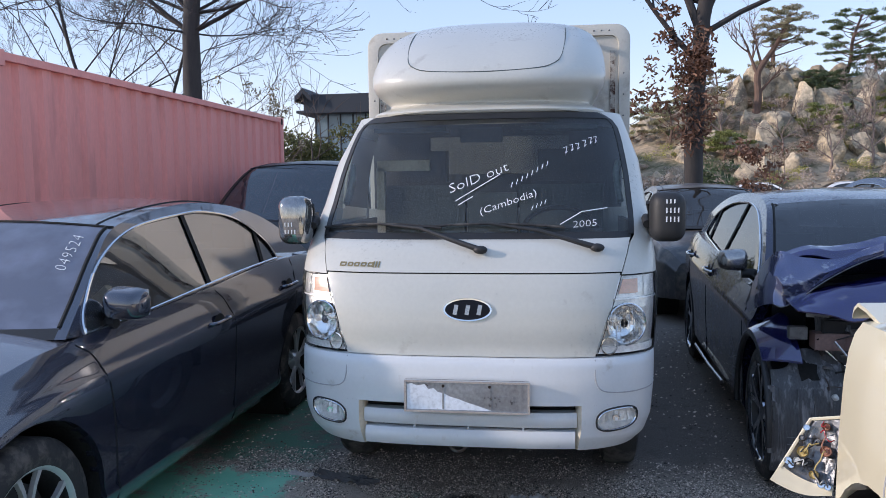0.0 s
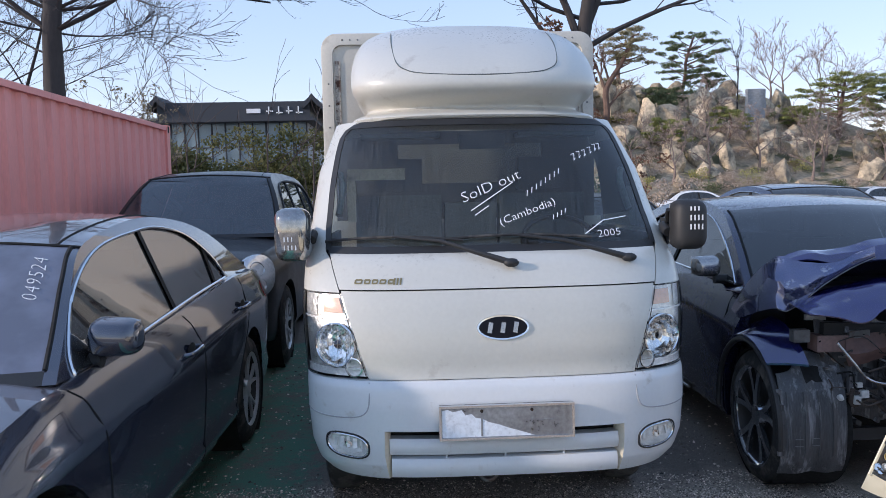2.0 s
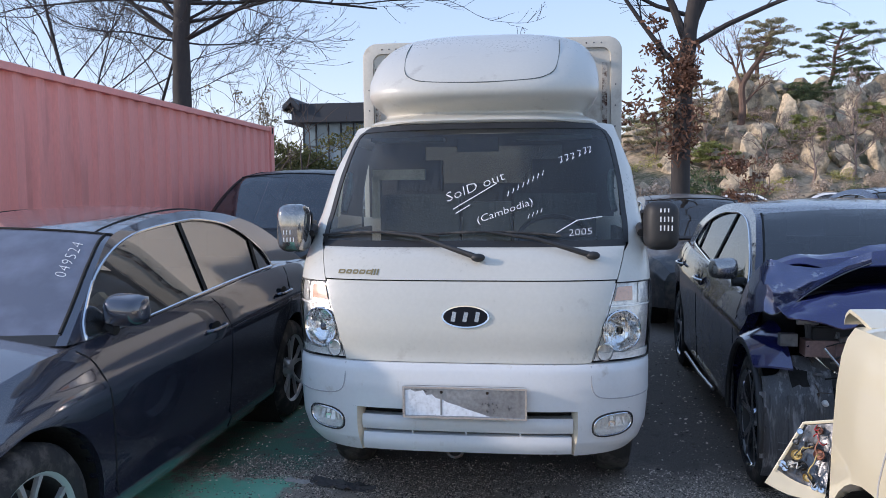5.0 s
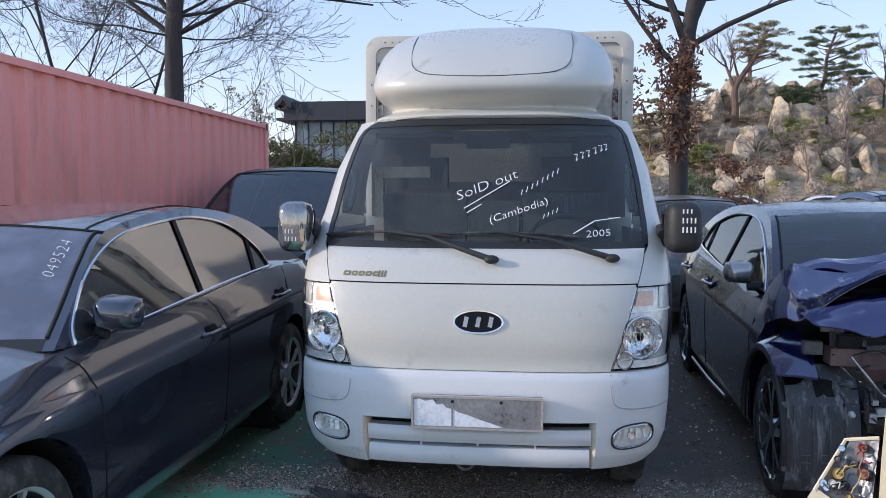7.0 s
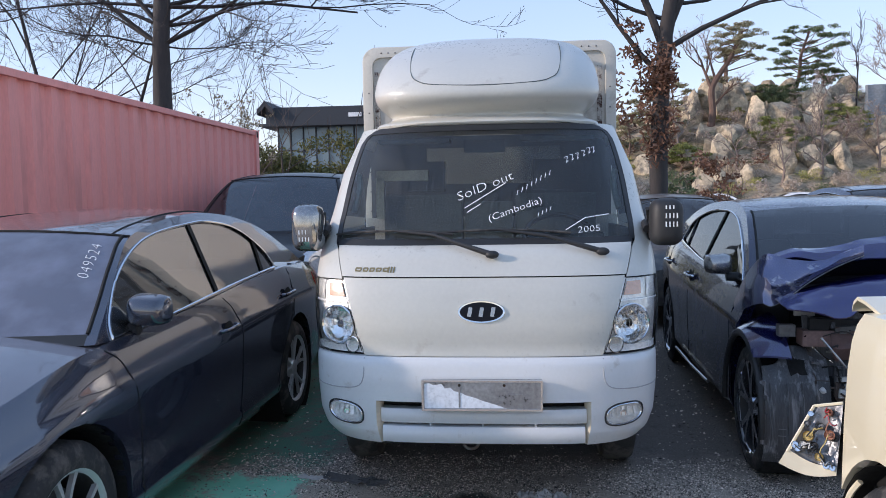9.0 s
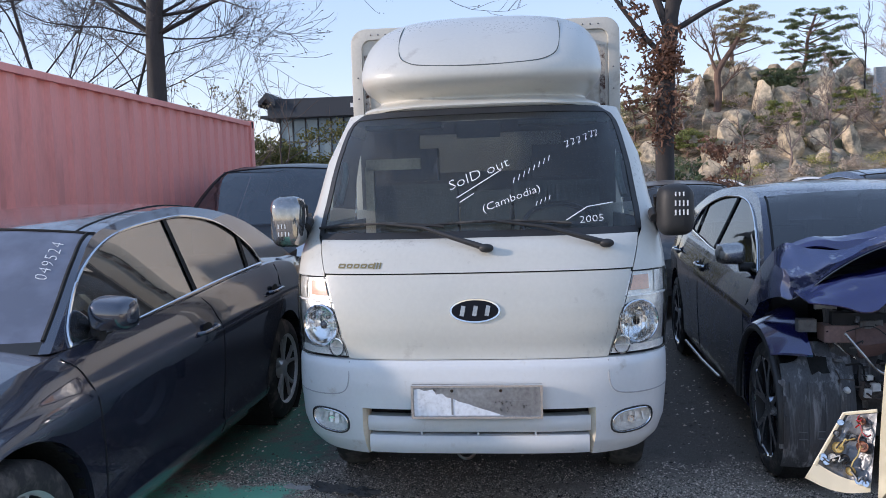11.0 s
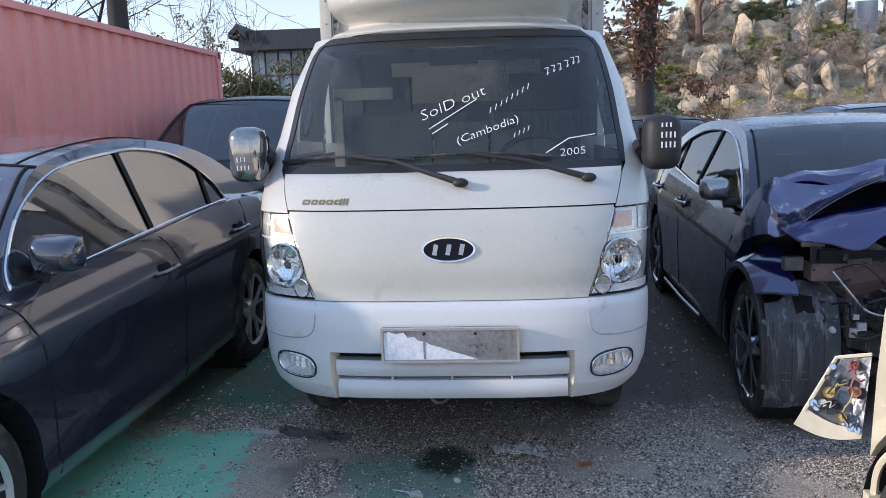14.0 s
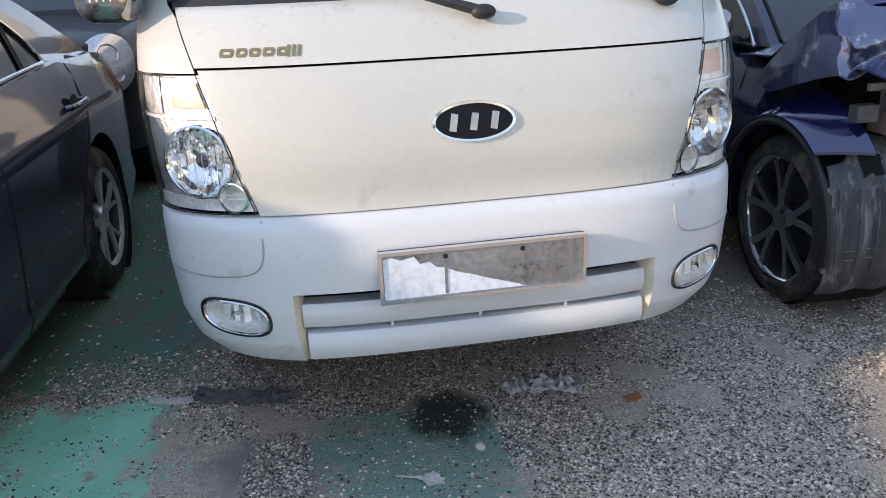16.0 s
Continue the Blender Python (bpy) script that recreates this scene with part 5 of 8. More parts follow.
def crumpled(rows_at, nx, amp, seed, x0, x1, thick=0.012):
    """A torn sheet: rows of (y, z at x0, z at x1), dented by noise."""
    rows = []
    for y, za, zb, sag in rows_at:
        row = []
        for k in range(nx + 1):
            f = k / nx
            x = x0 + (x1 - x0) * f
            n = noise.noise(Vector((x * 3.1 + seed, y * 4.0, seed * 2.0))) + 0.6 * noise.noise(Vector((x * 8.0, y * 9.0 + seed, 3.0)))
            n += 1.1 * (0.5 - abs(2 * noise.noise(Vector((x * 2.2 + y * 3.0 + seed, y * 2.0 - x, seed)))))
            m = noise.noise(Vector((x * 5.0 + 7, y * 3.0, seed)))
            row.append(Vector((x + amp * 0.25 * m, y + amp * 0.9 * m + sag * math.sin(f * 9.0 + seed), za + (zb - za) * f + amp * n)))
        rows.append(row)
    return sheet(rows, thick, Vector((0, 0, -1)))


def torn(rows_at, n, amp, seed, thick=0.008, between=3):
    """A torn, folded sheet through a few bent edges, dented by noise."""
    def spread(pts):
        pts = smoothed(pts, 8)
        run = [0.0]
        for p, q in zip(pts, pts[1:]):
            run.append(run[-1] + (q - p).length)
        return [Vector([float(np.interp(run[-1] * k / n, run, [p[i] for p in pts])) for i in range(3)]) for k in range(n + 1)]
    edges = [spread(r) for r in rows_at]
    rows = []
    for i, (e0, e1) in enumerate(zip(edges, edges[1:])):
        for k in range(between):
            rows.append([p.lerp(q, k / between) for p, q in zip(e0, e1)])
    rows.append(edges[-1])
    for row in rows:
        for p in row:
            a, b = p.x * 9 + seed, p.z * 9 + p.y * 7
            f = noise.noise(Vector((a, b, seed))) + 0.5 * noise.noise(Vector((a * 2.3, b * 2.3, seed)))
            g = 0.5 - abs(2 * noise.noise(Vector((a * 0.6 + b * 0.4, b * 0.5, seed + 4))))
            p += Vector((0.3 * f, -0.7 * f - 0.5 * g, f + g)) * amp
    return sheet(rows, thick, Vector((0, 0.6, -0.8)))


bonnet = part("bonnet", torn([
    [(-0.90, 1.42, 0.965), (-0.5, 1.38, 1.02), (0, 1.36, 1.04), (0.5, 1.38, 1.03), (0.85, 1.42, 0.99)],
    [(-0.93, 1.12, 0.985), (-0.75, 1.06, 1.12), (-0.5, 1.04, 1.15), (0, 1.03, 1.19), (0.5, 1.05, 1.17), (0.82, 1.1, 1.06)],
    [(-0.90, 0.86, 1.16), (-0.77, 0.81, 1.228), (-0.61, 0.81, 1.235), (-0.456, 0.81, 1.262), (-0.386, 0.82, 1.277), (-0.11, 0.83, 1.30), (0.4, 0.83, 1.29), (0.8, 0.85, 1.21)],
    [(-0.88, 0.80, 1.15), (-0.77, 0.76, 1.215), (-0.61, 0.75, 1.215), (-0.456, 0.75, 1.24), (-0.386, 0.75, 1.255), (-0.11, 0.76, 1.275), (0.4, 0.76, 1.27), (0.8, 0.78, 1.19)],
    [(-0.86, 0.79, 1.13), (-0.77, 0.75, 1.19), (-0.61, 0.735, 1.17), (-0.456, 0.73, 1.18), (-0.386, 0.725, 1.185), (-0.11, 0.73, 1.19), (0.4, 0.73, 1.18), (0.8, 0.76, 1.12)]], 60, 0.006, 1.3), "blue_bright", blue, "crumpled blue bonnet with scraped paint")
part("folded_flap", torn([
    [(-0.945, 1.20, 0.885), (-0.935, 0.96, 1.077), (-0.885, 0.77, 1.206), (-0.80, 0.73, 1.185), (-0.70, 0.71, 1.175), (-0.60, 0.705, 1.185), (-0.52, 0.71, 1.225), (-0.43, 0.715, 1.25)],
    [(-0.955, 1.10, 0.875), (-0.955, 0.88, 1.00), (-0.92, 0.71, 1.09), (-0.84, 0.685, 1.07), (-0.75, 0.68, 1.09), (-0.65, 0.675, 1.13), (-0.54, 0.69, 1.185), (-0.43, 0.71, 1.22)],
    [(-0.955, 1.06, 0.86), (-0.955, 0.84, 0.92), (-0.925, 0.69, 0.965), (-0.875, 0.675, 0.95), (-0.79, 0.68, 1.00), (-0.69, 0.685, 1.075), (-0.56, 0.695, 1.15), (-0.43, 0.71, 1.20)]], 44, 0.005, 4.6), "blue_scraped_sheen", bonnet, "scraped grey-blue folded sheet metal")
part("inner_panel", torn([
    [(-0.86, 0.72, 0.985), (-0.60, 0.74, 1.06), (-0.2, 0.76, 1.11), (0.4, 0.76, 1.11)],
    [(-0.861, 0.61, 0.985), (-0.611, 0.62, 1.06), (-0.2, 0.63, 1.10), (0.4, 0.63, 1.10)],
    [(-0.86, 0.52, 0.975), (-0.70, 0.52, 0.985), (-0.56, 0.52, 0.99), (-0.2, 0.53, 1.04), (0.4, 0.53, 1.04)],
    [(-0.855, 0.48, 0.965), (-0.728, 0.48, 0.95), (-0.63, 0.485, 0.918), (-0.565, 0.488, 0.926), (-0.48, 0.49, 0.985), (-0.2, 0.49, 1.0), (0.3, 0.49, 0.99)]], 44, 0.005, 6.7), "blue_bright", bonnet)
part("torn_edge", tube(smoothed([(-0.92, 0.685, 0.963), (-0.875, 0.67, 0.948), (-0.79, 0.675, 0.998), (-0.69, 0.68, 1.073), (-0.56, 0.69, 1.148), (-0.43, 0.705, 1.20)], 4), 0.003, 6), "grey_metal", bonnet)
# torn wing over the wheel
rows = [[Vector((x, 0.98 + (0.43 + 0.6 * (x + 0.955)) * math.cos(a), 0.345 + (0.43 + 0.6 * (x + 0.955)) * math.sin(a))) for x in (-0.955, -0.945, -0.90, -0.85, -0.80) for a in (radians(20 + (108 + 60 * (x + 0.955)) * k / 18),)] for k in range(19)]
part("front_wing", sheet(rows, 0.01, Vector((0, 0, -1))), "blue_bright", blue, "torn blue front wing remnant")
part("arch_lip", tube([(-0.945, 0.98 + 0.405 * math.cos(a), 0.345 + 0.405 * math.sin(a)) for a in steps(radians(-8), radians(188), 26)], 0.016, 8), "black_plastic", blue)
M["liner"] = mat("liner", (0.075, 0.077, 0.082), 0.42, var=0.35, scale=5, dirt=(0.26, 0.26, 0.27), dirt_amount=0.3, dirt_scale=9, stretch=(3, 3, 0.3), bump=0.2)
LINER = [(0.80, 0.80), (0.735, 0.74), (0.70, 0.68), (0.66, 0.62), (0.625, 0.55), (0.604, 0.47), (0.596, 0.38), (0.598, 0.28), (0.615, 0.20), (0.65, 0.14)]


def liner_y(x, z):
    return float(np.interp(z, [q[1] for q in LINER[::-1]], [q[0] for q in LINER[::-1]])) + 0.006 * math.sin((x + 0.92) * 48) + 0.05 * (x + 0.92)


rows = [[Vector((x, liner_y(x, z), z + 0.012 * math.sin(x * 31) * (1 if z > 0.6 else 0.3))) for x in steps(-0.925, -0.60, 22) for z in (0.15 + f * (lerp(x, [(-0.925, 0.635), (-0.84, 0.665), (-0.81, 0.72), (-0.60, 0.735)]) - 0.15),)] for f in steps(0, 1, 26)]
liner = part("wheel_liner", sheet(rows, 0.01), "liner", blue, "scuffed grey plastic wheel arch liner")
for x in (-0.89, -0.81, -0.735, -0.67):
    part("liner_rib", tube([(x, liner_y(x, z) - 0.002, z) for z in steps(0.24, 0.56, 8)], 0.005, 5), "liner", liner)
for x, z in ((-0.84, 0.335), (-0.84, 0.30), (-0.755, 0.335), (-0.755, 0.30)):
    part("liner_slot", tube([(x + q, liner_y(x + q, z) - 0.003, z) for q in (-0.018, 0.0, 0.018)], 0.0025, 5), "grey_metal", liner)
for z in (0.56, 0.49, 0.40, 0.27):
    part("liner_tab", boxed(-0.945, -0.915, liner_y(-0.925, z) - 0.008, liner_y(-0.925, z) + 0.006, z - 0.014, z + 0.014), "liner", liner, bevel=0.004)
bm = bmesh.new()
fill(bm, [Vector((x + 0.062, liner_y(x + 0.062, z - 0.07) - 0.006, z - 0.07)) for x, z in ((-0.862, 0.752), (-0.82, 0.760), (-0.80, 0.742), (-0.772, 0.738), (-0.776, 0.70), (-0.768, 0.672), (-0.80, 0.668), (-0.815, 0.678), (-0.85, 0.664), (-0.858, 0.70))])
part("liner_hole", bm, "gap", liner, "ragged dark hole")
# open engine bay
bay = part("engine_bay", boxed(-0.62, 0.72, 0.86, 1.25, 0.25, 0.90), "gap", blue, smooth=False)
M["brown_metal"] = mat("brown_metal", (0.07, 0.055, 0.048), 0.6, 0.2, var=0.35, scale=15, bump=0.3, dirt=(0.12, 0.11, 0.10), dirt_amount=0.3, dirt_scale=20)
M["pink_plastic"] = mat("pink_plastic", (0.15, 0.09, 0.08), 0.6, var=0.2, scale=15)
M["white_plastic"] = mat("white_plastic", (0.6, 0.6, 0.58), 0.5, var=0.15, scale=20)
bits = (("radiator_support", -0.72, 0.7, 0.44, 0.48, 0.80, 0.86, "black_plastic"), ("bracket", -0.34, -0.2, 0.45, 0.50, 0.62, 0.74, "black_plastic"), ("fuse_box", -0.30, -0.18, 0.44, 0.52, 0.66, 0.78, "black_plastic"), ("crossmember", -0.7, 0.7, 0.46, 0.5, 0.30, 0.36, "black_plastic"), ("bracket", -0.52, -0.42, 0.42, 0.47, 0.82, 0.88, "grey_metal"), ("plate", -0.60, -0.44, 0.46, 0.5, 0.42, 0.6, "liner"), ("connector", -0.60, -0.57, 0.37, 0.40, 0.46, 0.50, "white_plastic"), ("connector", -0.50, -0.465, 0.37, 0.40, 0.56, 0.595, "white_plastic"), ("connector", -0.535, -0.51, 0.37, 0.39, 0.60, 0.622, "white_plastic"))
for nm, x0, x1, y0, y1, z0, z1, mt in bits:
    part(nm, boxed(x0, x1, y0, y1, z0, z1, Matrix.Rotation(radians(4) * math.sin(x0 * 40), 4, "Y")), mt, bay, bevel=0.012)
rng = random.Random(5)
for name_, rows_, mt_, sd_ in (("bulkhead", [[(-0.72, 0.50, 0.88), (-0.4, 0.50, 0.89), (0.0, 0.50, 0.89), (0.4, 0.5, 0.89)], [(-0.70, 0.47, 0.76), (-0.4, 0.46, 0.77), (0.0, 0.47, 0.76), (0.4, 0.47, 0.77)], [(-0.68, 0.49, 0.62), (-0.4, 0.47, 0.60), (0.0, 0.48, 0.62), (0.4, 0.48, 0.60)], [(-0.66, 0.48, 0.42), (-0.4, 0.49, 0.40), (0.0, 0.48, 0.40), (0.4, 0.49, 0.42)]], "liner", 3.1), ("heat_shield", [[(-0.60, 0.44, 0.80), (-0.48, 0.43, 0.83), (-0.36, 0.44, 0.82)], [(-0.60, 0.40, 0.74), (-0.48, 0.39, 0.75), (-0.34, 0.40, 0.76)], [(-0.56, 0.43, 0.68), (-0.46, 0.42, 0.70), (-0.35, 0.43, 0.70)]], "pink_plastic", 7.7)):
    part(name_, torn(rows_, 30, 0.022, sd_, 0.006, 5), mt_, bay)
for k in range(110):
    x, z = rng.uniform(-0.72, 0.25), rng.uniform(0.38, 0.86)
    w, d, h = rng.uniform(0.01, 0.05), rng.uniform(0.012, 0.03), rng.uniform(0.008, 0.035)
    m = Matrix.Translation((x, rng.uniform(0.425, 0.47), z)) @ Euler((rng.uniform(-0.4, 0.4), rng.uniform(-0.6, 0.6), rng.uniform(-0.5, 0.5))).to_matrix().to_4x4()
    part(rng.choice(("bracket", "clip", "engine_part")), boxed(-w / 2, w / 2, -d / 2, d / 2, -h / 2, h / 2, m), rng.choice(("black_plastic", "black_plastic", "grey_metal", "brown_metal", "liner", "gap")), bay, bevel=0.006)
for k in range(60):
    p = Vector((rng.uniform(-0.7, 0.2), rng.uniform(0.36, 0.40), rng.uniform(0.5, 0.86)))
    pts = [p]
    for j in range(4):
        p = p + Vector((rng.uniform(-0.02, 0.12), rng.uniform(-0.03, 0.03), rng.uniform(-0.10, 0.04)))
        pts.append(p)
    part("hose", tube(smoothed(pts, 4), rng.choice((0.003, 0.005, 0.007, 0.012)), 6), rng.choice(("black_plastic", "black_plastic", "grey_metal", "brown_metal", "gap")), bay)
part("pipe", tube(smoothed([(-0.66, 0.37, 0.80), (-0.58, 0.36, 0.70), (-0.52, 0.36, 0.63), (-0.44, 0.36, 0.60), (-0.3, 0.36, 0.59)], 4), 0.006, 6), "worn_chrome", bay)

for ob in bay.children:                             # all of it sits well back from the torn edge
    ob.location.y = 0.24
M["dull_pink"] = mat("dull_pink", (0.24, 0.16, 0.145), 0.5, var=0.2, scale=15)
M["pale_grey"] = mat("pale_grey", (0.38, 0.37, 0.35), 0.5, var=0.2, scale=15)
part("fluid_reservoir", boxed(-0.73, -0.58, 0.66, 0.76, 0.745, 0.825), "dull_pink", bay, "dull pink fluid reservoir", bevel=0.03)
part("bracket", boxed(-0.845, -0.765, 0.66, 0.71, 0.795, 0.855), "grey_metal", bay, bevel=0.01)
part("latch_plate", boxed(-0.745, -0.645, 0.75, 0.77, 0.888, 0.914), "pale_grey", bay, bevel=0.005)
part("bracket", boxed(-0.60, -0.51, 0.69, 0.71, 0.82, 0.85), "pale_grey", bay, bevel=0.006)
part("pipe", tube(smoothed([(-0.72, 0.66, 0.80), (-0.69, 0.70, 0.757), (-0.62, 0.71, 0.69), (-0.56, 0.72, 0.65), (-0.48, 0.74, 0.60), (-0.38, 0.76, 0.59)], 4), 0.007, 7), "chrome", bay, "bright bent metal pipe")
for x, y, z, r in ((-0.53, 0.72, 0.557, 0.022), (-0.495, 0.74, 0.54, 0.017), (-0.66, 0.57, 0.544, 0.016)):
    bm = bmesh.new()
    bmesh.ops.create_icosphere(bm, subdivisions=2, radius=r)
    for v in bm.verts:
        v.co *= 1 + 0.35 * noise.noise(v.co * 70)
    bm.transform(Matrix.Translation((x, y, z)))
    part("connector", bm, "white_plastic", bay, "white plastic connector")
M["amber"] = mat("amber", (0.55, 0.42, 0.16), 0.4, var=0.15, scale=20)
M["tray_grey"] = mat("tray_grey", (0.16, 0.165, 0.18), 0.3, 0.3, var=0.4, scale=14, bump=0.3, coat=0.6)
M["orange_socket"] = mat("orange_socket", (0.40, 0.19, 0.12), 0.45, var=0.15, scale=20)
M["housing"] = mat("housing", (0.20, 0.195, 0.19), 0.6, 0.1, var=0.3, scale=12, fine=40, bump=0.2, dirt=(0.07, 0.06, 0.055), dirt_amount=0.4, dirt_scale=14)
# cream car with its nose torn open, seen by its wing only
CRM = dict(width=1.86, length=4.6, tyre=0.335, wheels=(0.90, 3.75), sill=0.26, nose_low=0.5, paint="cream_paint", rim="alloy", spokes=5, rim_r=0.70, start=0.55, arch=0.075,
    belt=[(0, 1.0), (0.55, 1.13), (0.8, 1.14), (1.3, 1.15), (2.0, 1.14), (3.6, 1.13), (4.6, 1.05)],
    plan=[(0, 0.88), (0.55, 0.955), (0.75, 0.975), (1.1, 0.995), (1.6, 1.0), (3.8, 1.0), (4.6, 0.86)],
    profile=[(0.0, 0.985), (0.10, 1.0), (0.3, 1.0), (0.6, 0.995), (0.8, 0.985), (0.9, 0.972), (0.96, 0.955), (1.0, 0.93)],
    hood_end=1.7, deck_start=4.0, glass_z=1.13, tumble=20, crown=0.05, no_nose=True,
    roof=[(1.6, 1.10), (2.0, 1.32), (2.4, 1.5), (2.8, 1.58), (3.4, 1.58), (4.0, 1.48), (4.5, 1.12)],
    dlo_top=[(2.0, 1.11), (2.2, 1.3), (2.5, 1.44), (2.9, 1.5), (3.4, 1.5), (3.8, 1.42), (4.1, 1.18)], dlo_low=[(4.1, 1.18), (3.0, 1.13), (2.0, 1.11)],
    posts=[(2.9, 0.1)], roof_split=(2.6, 3.8), side_glass="dark_glass", front_glass="dark_glass")
cream = thing("cream_car", "cream car with torn-open nose, lit by the sun", "car", pose(2.10, -0.30, 0, 0, 0, 180))
half_c, _ = car(cream, CRM)
lip = part("bonnet_lip", crumpled([(0.60, 1.14, 1.19, 0.0), (0.50, 1.165, 1.21, 0.0), (0.44, 1.17, 1.22, 0.0), (0.41, 1.15, 1.20, 0.0), (0.40, 1.125, 1.18, 0.0)], 20, 0.006, 2.2, 0.80, -0.6), "cream_paint", cream, "bent cream bonnet edge")
# its headlamp hangs out on the broken bumper: a slanting tray with sockets and wires
TRAY = [Vector(p) for p in ((1.018, 0.367, 0.567), (0.85, 0.42, 0.545), (0.885, 0.312, 0.758), (0.81, 0.37, 0.785))]
TRAY_N = Vector((0.42, 0.82, 0.38)).normalized()


def tray(u, v, off=0.0):
    """A point of the tray: u from its outer to its inner end, v from the lower to the upper edge."""
    p = TRAY[0].lerp(TRAY[1], u).lerp(TRAY[2].lerp(TRAY[3], u), v)
    return p - Vector((0, 0, 0.02)) * math.sin(math.pi * u) * (1 - v) + TRAY_N * off


wreck = part("headlamp_wreck", sheet([[tray(u, v, -0.022 * math.sin(math.pi * u) * math.sin(math.pi * v) + 0.005 * noise.noise(Vector((u * 9, v * 9, 2)))) for u in steps(0, 1, 18)] for v in steps(0, 1, 18)], 0.008, -TRAY_N), "tray_grey", cream, "broken headlamp housing with loose wires")
part("bumper_shard", sheet([[tray(u, v * (0.24 - 0.13 * u), 0.006 + 0.003 * noise.noise(Vector((u * 7, v * 3, 1)))) for v in steps(-0.05, 1, 5)] for u in steps(-0.03, 1.0, 16)], 0.008, -TRAY_N), "cream_paint", wreck, "cream bumper shard")
part("housing_rim", tube([tray(0, v, 0.006) for v in steps(0.2, 1, 8)] + [tray(u, 1, 0.006) for u in steps(0.1, 1, 8)], 0.006, 6), "cream_paint", wreck)
part("clear_shard", sheet([[tray(u, v, 0.03) for u in steps(0.02, 0.5, 4)] for v in steps(0.45, 1.0, 4)]), "lens", wreck)
for u, v, r, mt in ((0.25, 0.52, 0.017, "amber"), (0.22, 0.38, 0.012, "white_plastic"), (0.07, 0.34, 0.012, "chrome"), (0.16, 0.30, 0.010, "chrome"), (0.62, 0.26, 0.014, "amber"), (0.80, 0.14, 0.012, "chrome"), (0.92, 0.10, 0.010, "chrome"), (0.75, 0.56, 0.017, "orange_socket"), (0.05, 0.86, 0.010, "chrome"), (0.08, 0.70, 0.009, "grey_metal"), (0.60, 0.88, 0.012, "orange_socket"), (0.45, 0.40, 0.014, "black_plastic"), (0.48, 0.68, 0.012, "grey_metal")):
    bm = lathe([(0.0, 0.010), (r * 0.45, 0.010), (r * 0.5, 0.004), (r * 0.8, 0.004), (r, 0.012), (r * 1.05, 0.0), (r, -0.012), (0, -0.012)], 14, "z")
    bm.transform(Matrix.Translation(tray(u, v, 0.008)) @ TRAY_N.to_track_quat("Z", "Y").to_matrix().to_4x4())
    part("lamp_socket", bm, mt, wreck)
rng = random.Random(9)
for (u0, v0), (u1, v1), mt in (((0.25, 0.52), (0.55, 0.66), "amber"), ((0.60, 0.88), (0.75, 0.56), "orange_socket"), ((0.60, 0.88), (0.5, 0.95), "red_lens"), ((0.75, 0.56), (0.62, 0.26), "amber"), ((0.22, 0.38), (0.45, 0.40), "white_plastic"), ((0.45, 0.40), (0.80, 0.14), "black_plastic"), ((0.07, 0.34), (0.45, 0.40), "black_plastic"), ((0.62, 0.26), (0.92, 0.10), "grey_metal"), ((0.48, 0.68), (0.25, 0.52), "black_plastic"), ((0.5, 0.8), (0.9, 0.7), "red_lens")):
    pts = [tray(u0 + (u1 - u0) * k / 4 + (rng.uniform(-0.07, 0.07) if 0 < k < 4 else 0), v0 + (v1 - v0) * k / 4 + (rng.uniform(-0.06, 0.06) if 0 < k < 4 else 0), 0.02 + (0.014 if 0 < k < 4 else 0)) for k in range(5)]
    part("wire", tube(smoothed(pts, 4), 0.0024, 5), mt, wreck)
hang = part("bumper_bracket", tube(smoothed([(0.86, 0.62, 0.60), (0.875, 0.59, 0.55), (0.88, 0.575, 0.50), (0.88, 0.57, 0.44)], 4), 0.010, 6), "cream_paint", cream, "bent cream bumper bracket")
part("bracket_end", boxed(0.86, 0.90, 0.55, 0.585, 0.34, 0.45), "cream_paint", hang, bevel=0.008)
part("bracket_slot", boxed(0.885, 0.895, 0.546, 0.57, 0.33, 0.42), "grey_metal", hang, smooth=False)
part("door_seam", tube(smoothed([side_point(half_c, CRM, 1, y, z, 0.0005) for y, z in ((1.08, 1.10), (1.05, 1.04), (0.98, 0.90), (0.945, 0.80), (0.94, 0.755))], 4), 0.003, 5), "soft_groove", cream)
part("wing_core", boxed(0.3, 0.80, 0.58, 0.68, 0.3, 1.0), "gap", cream, smooth=False)


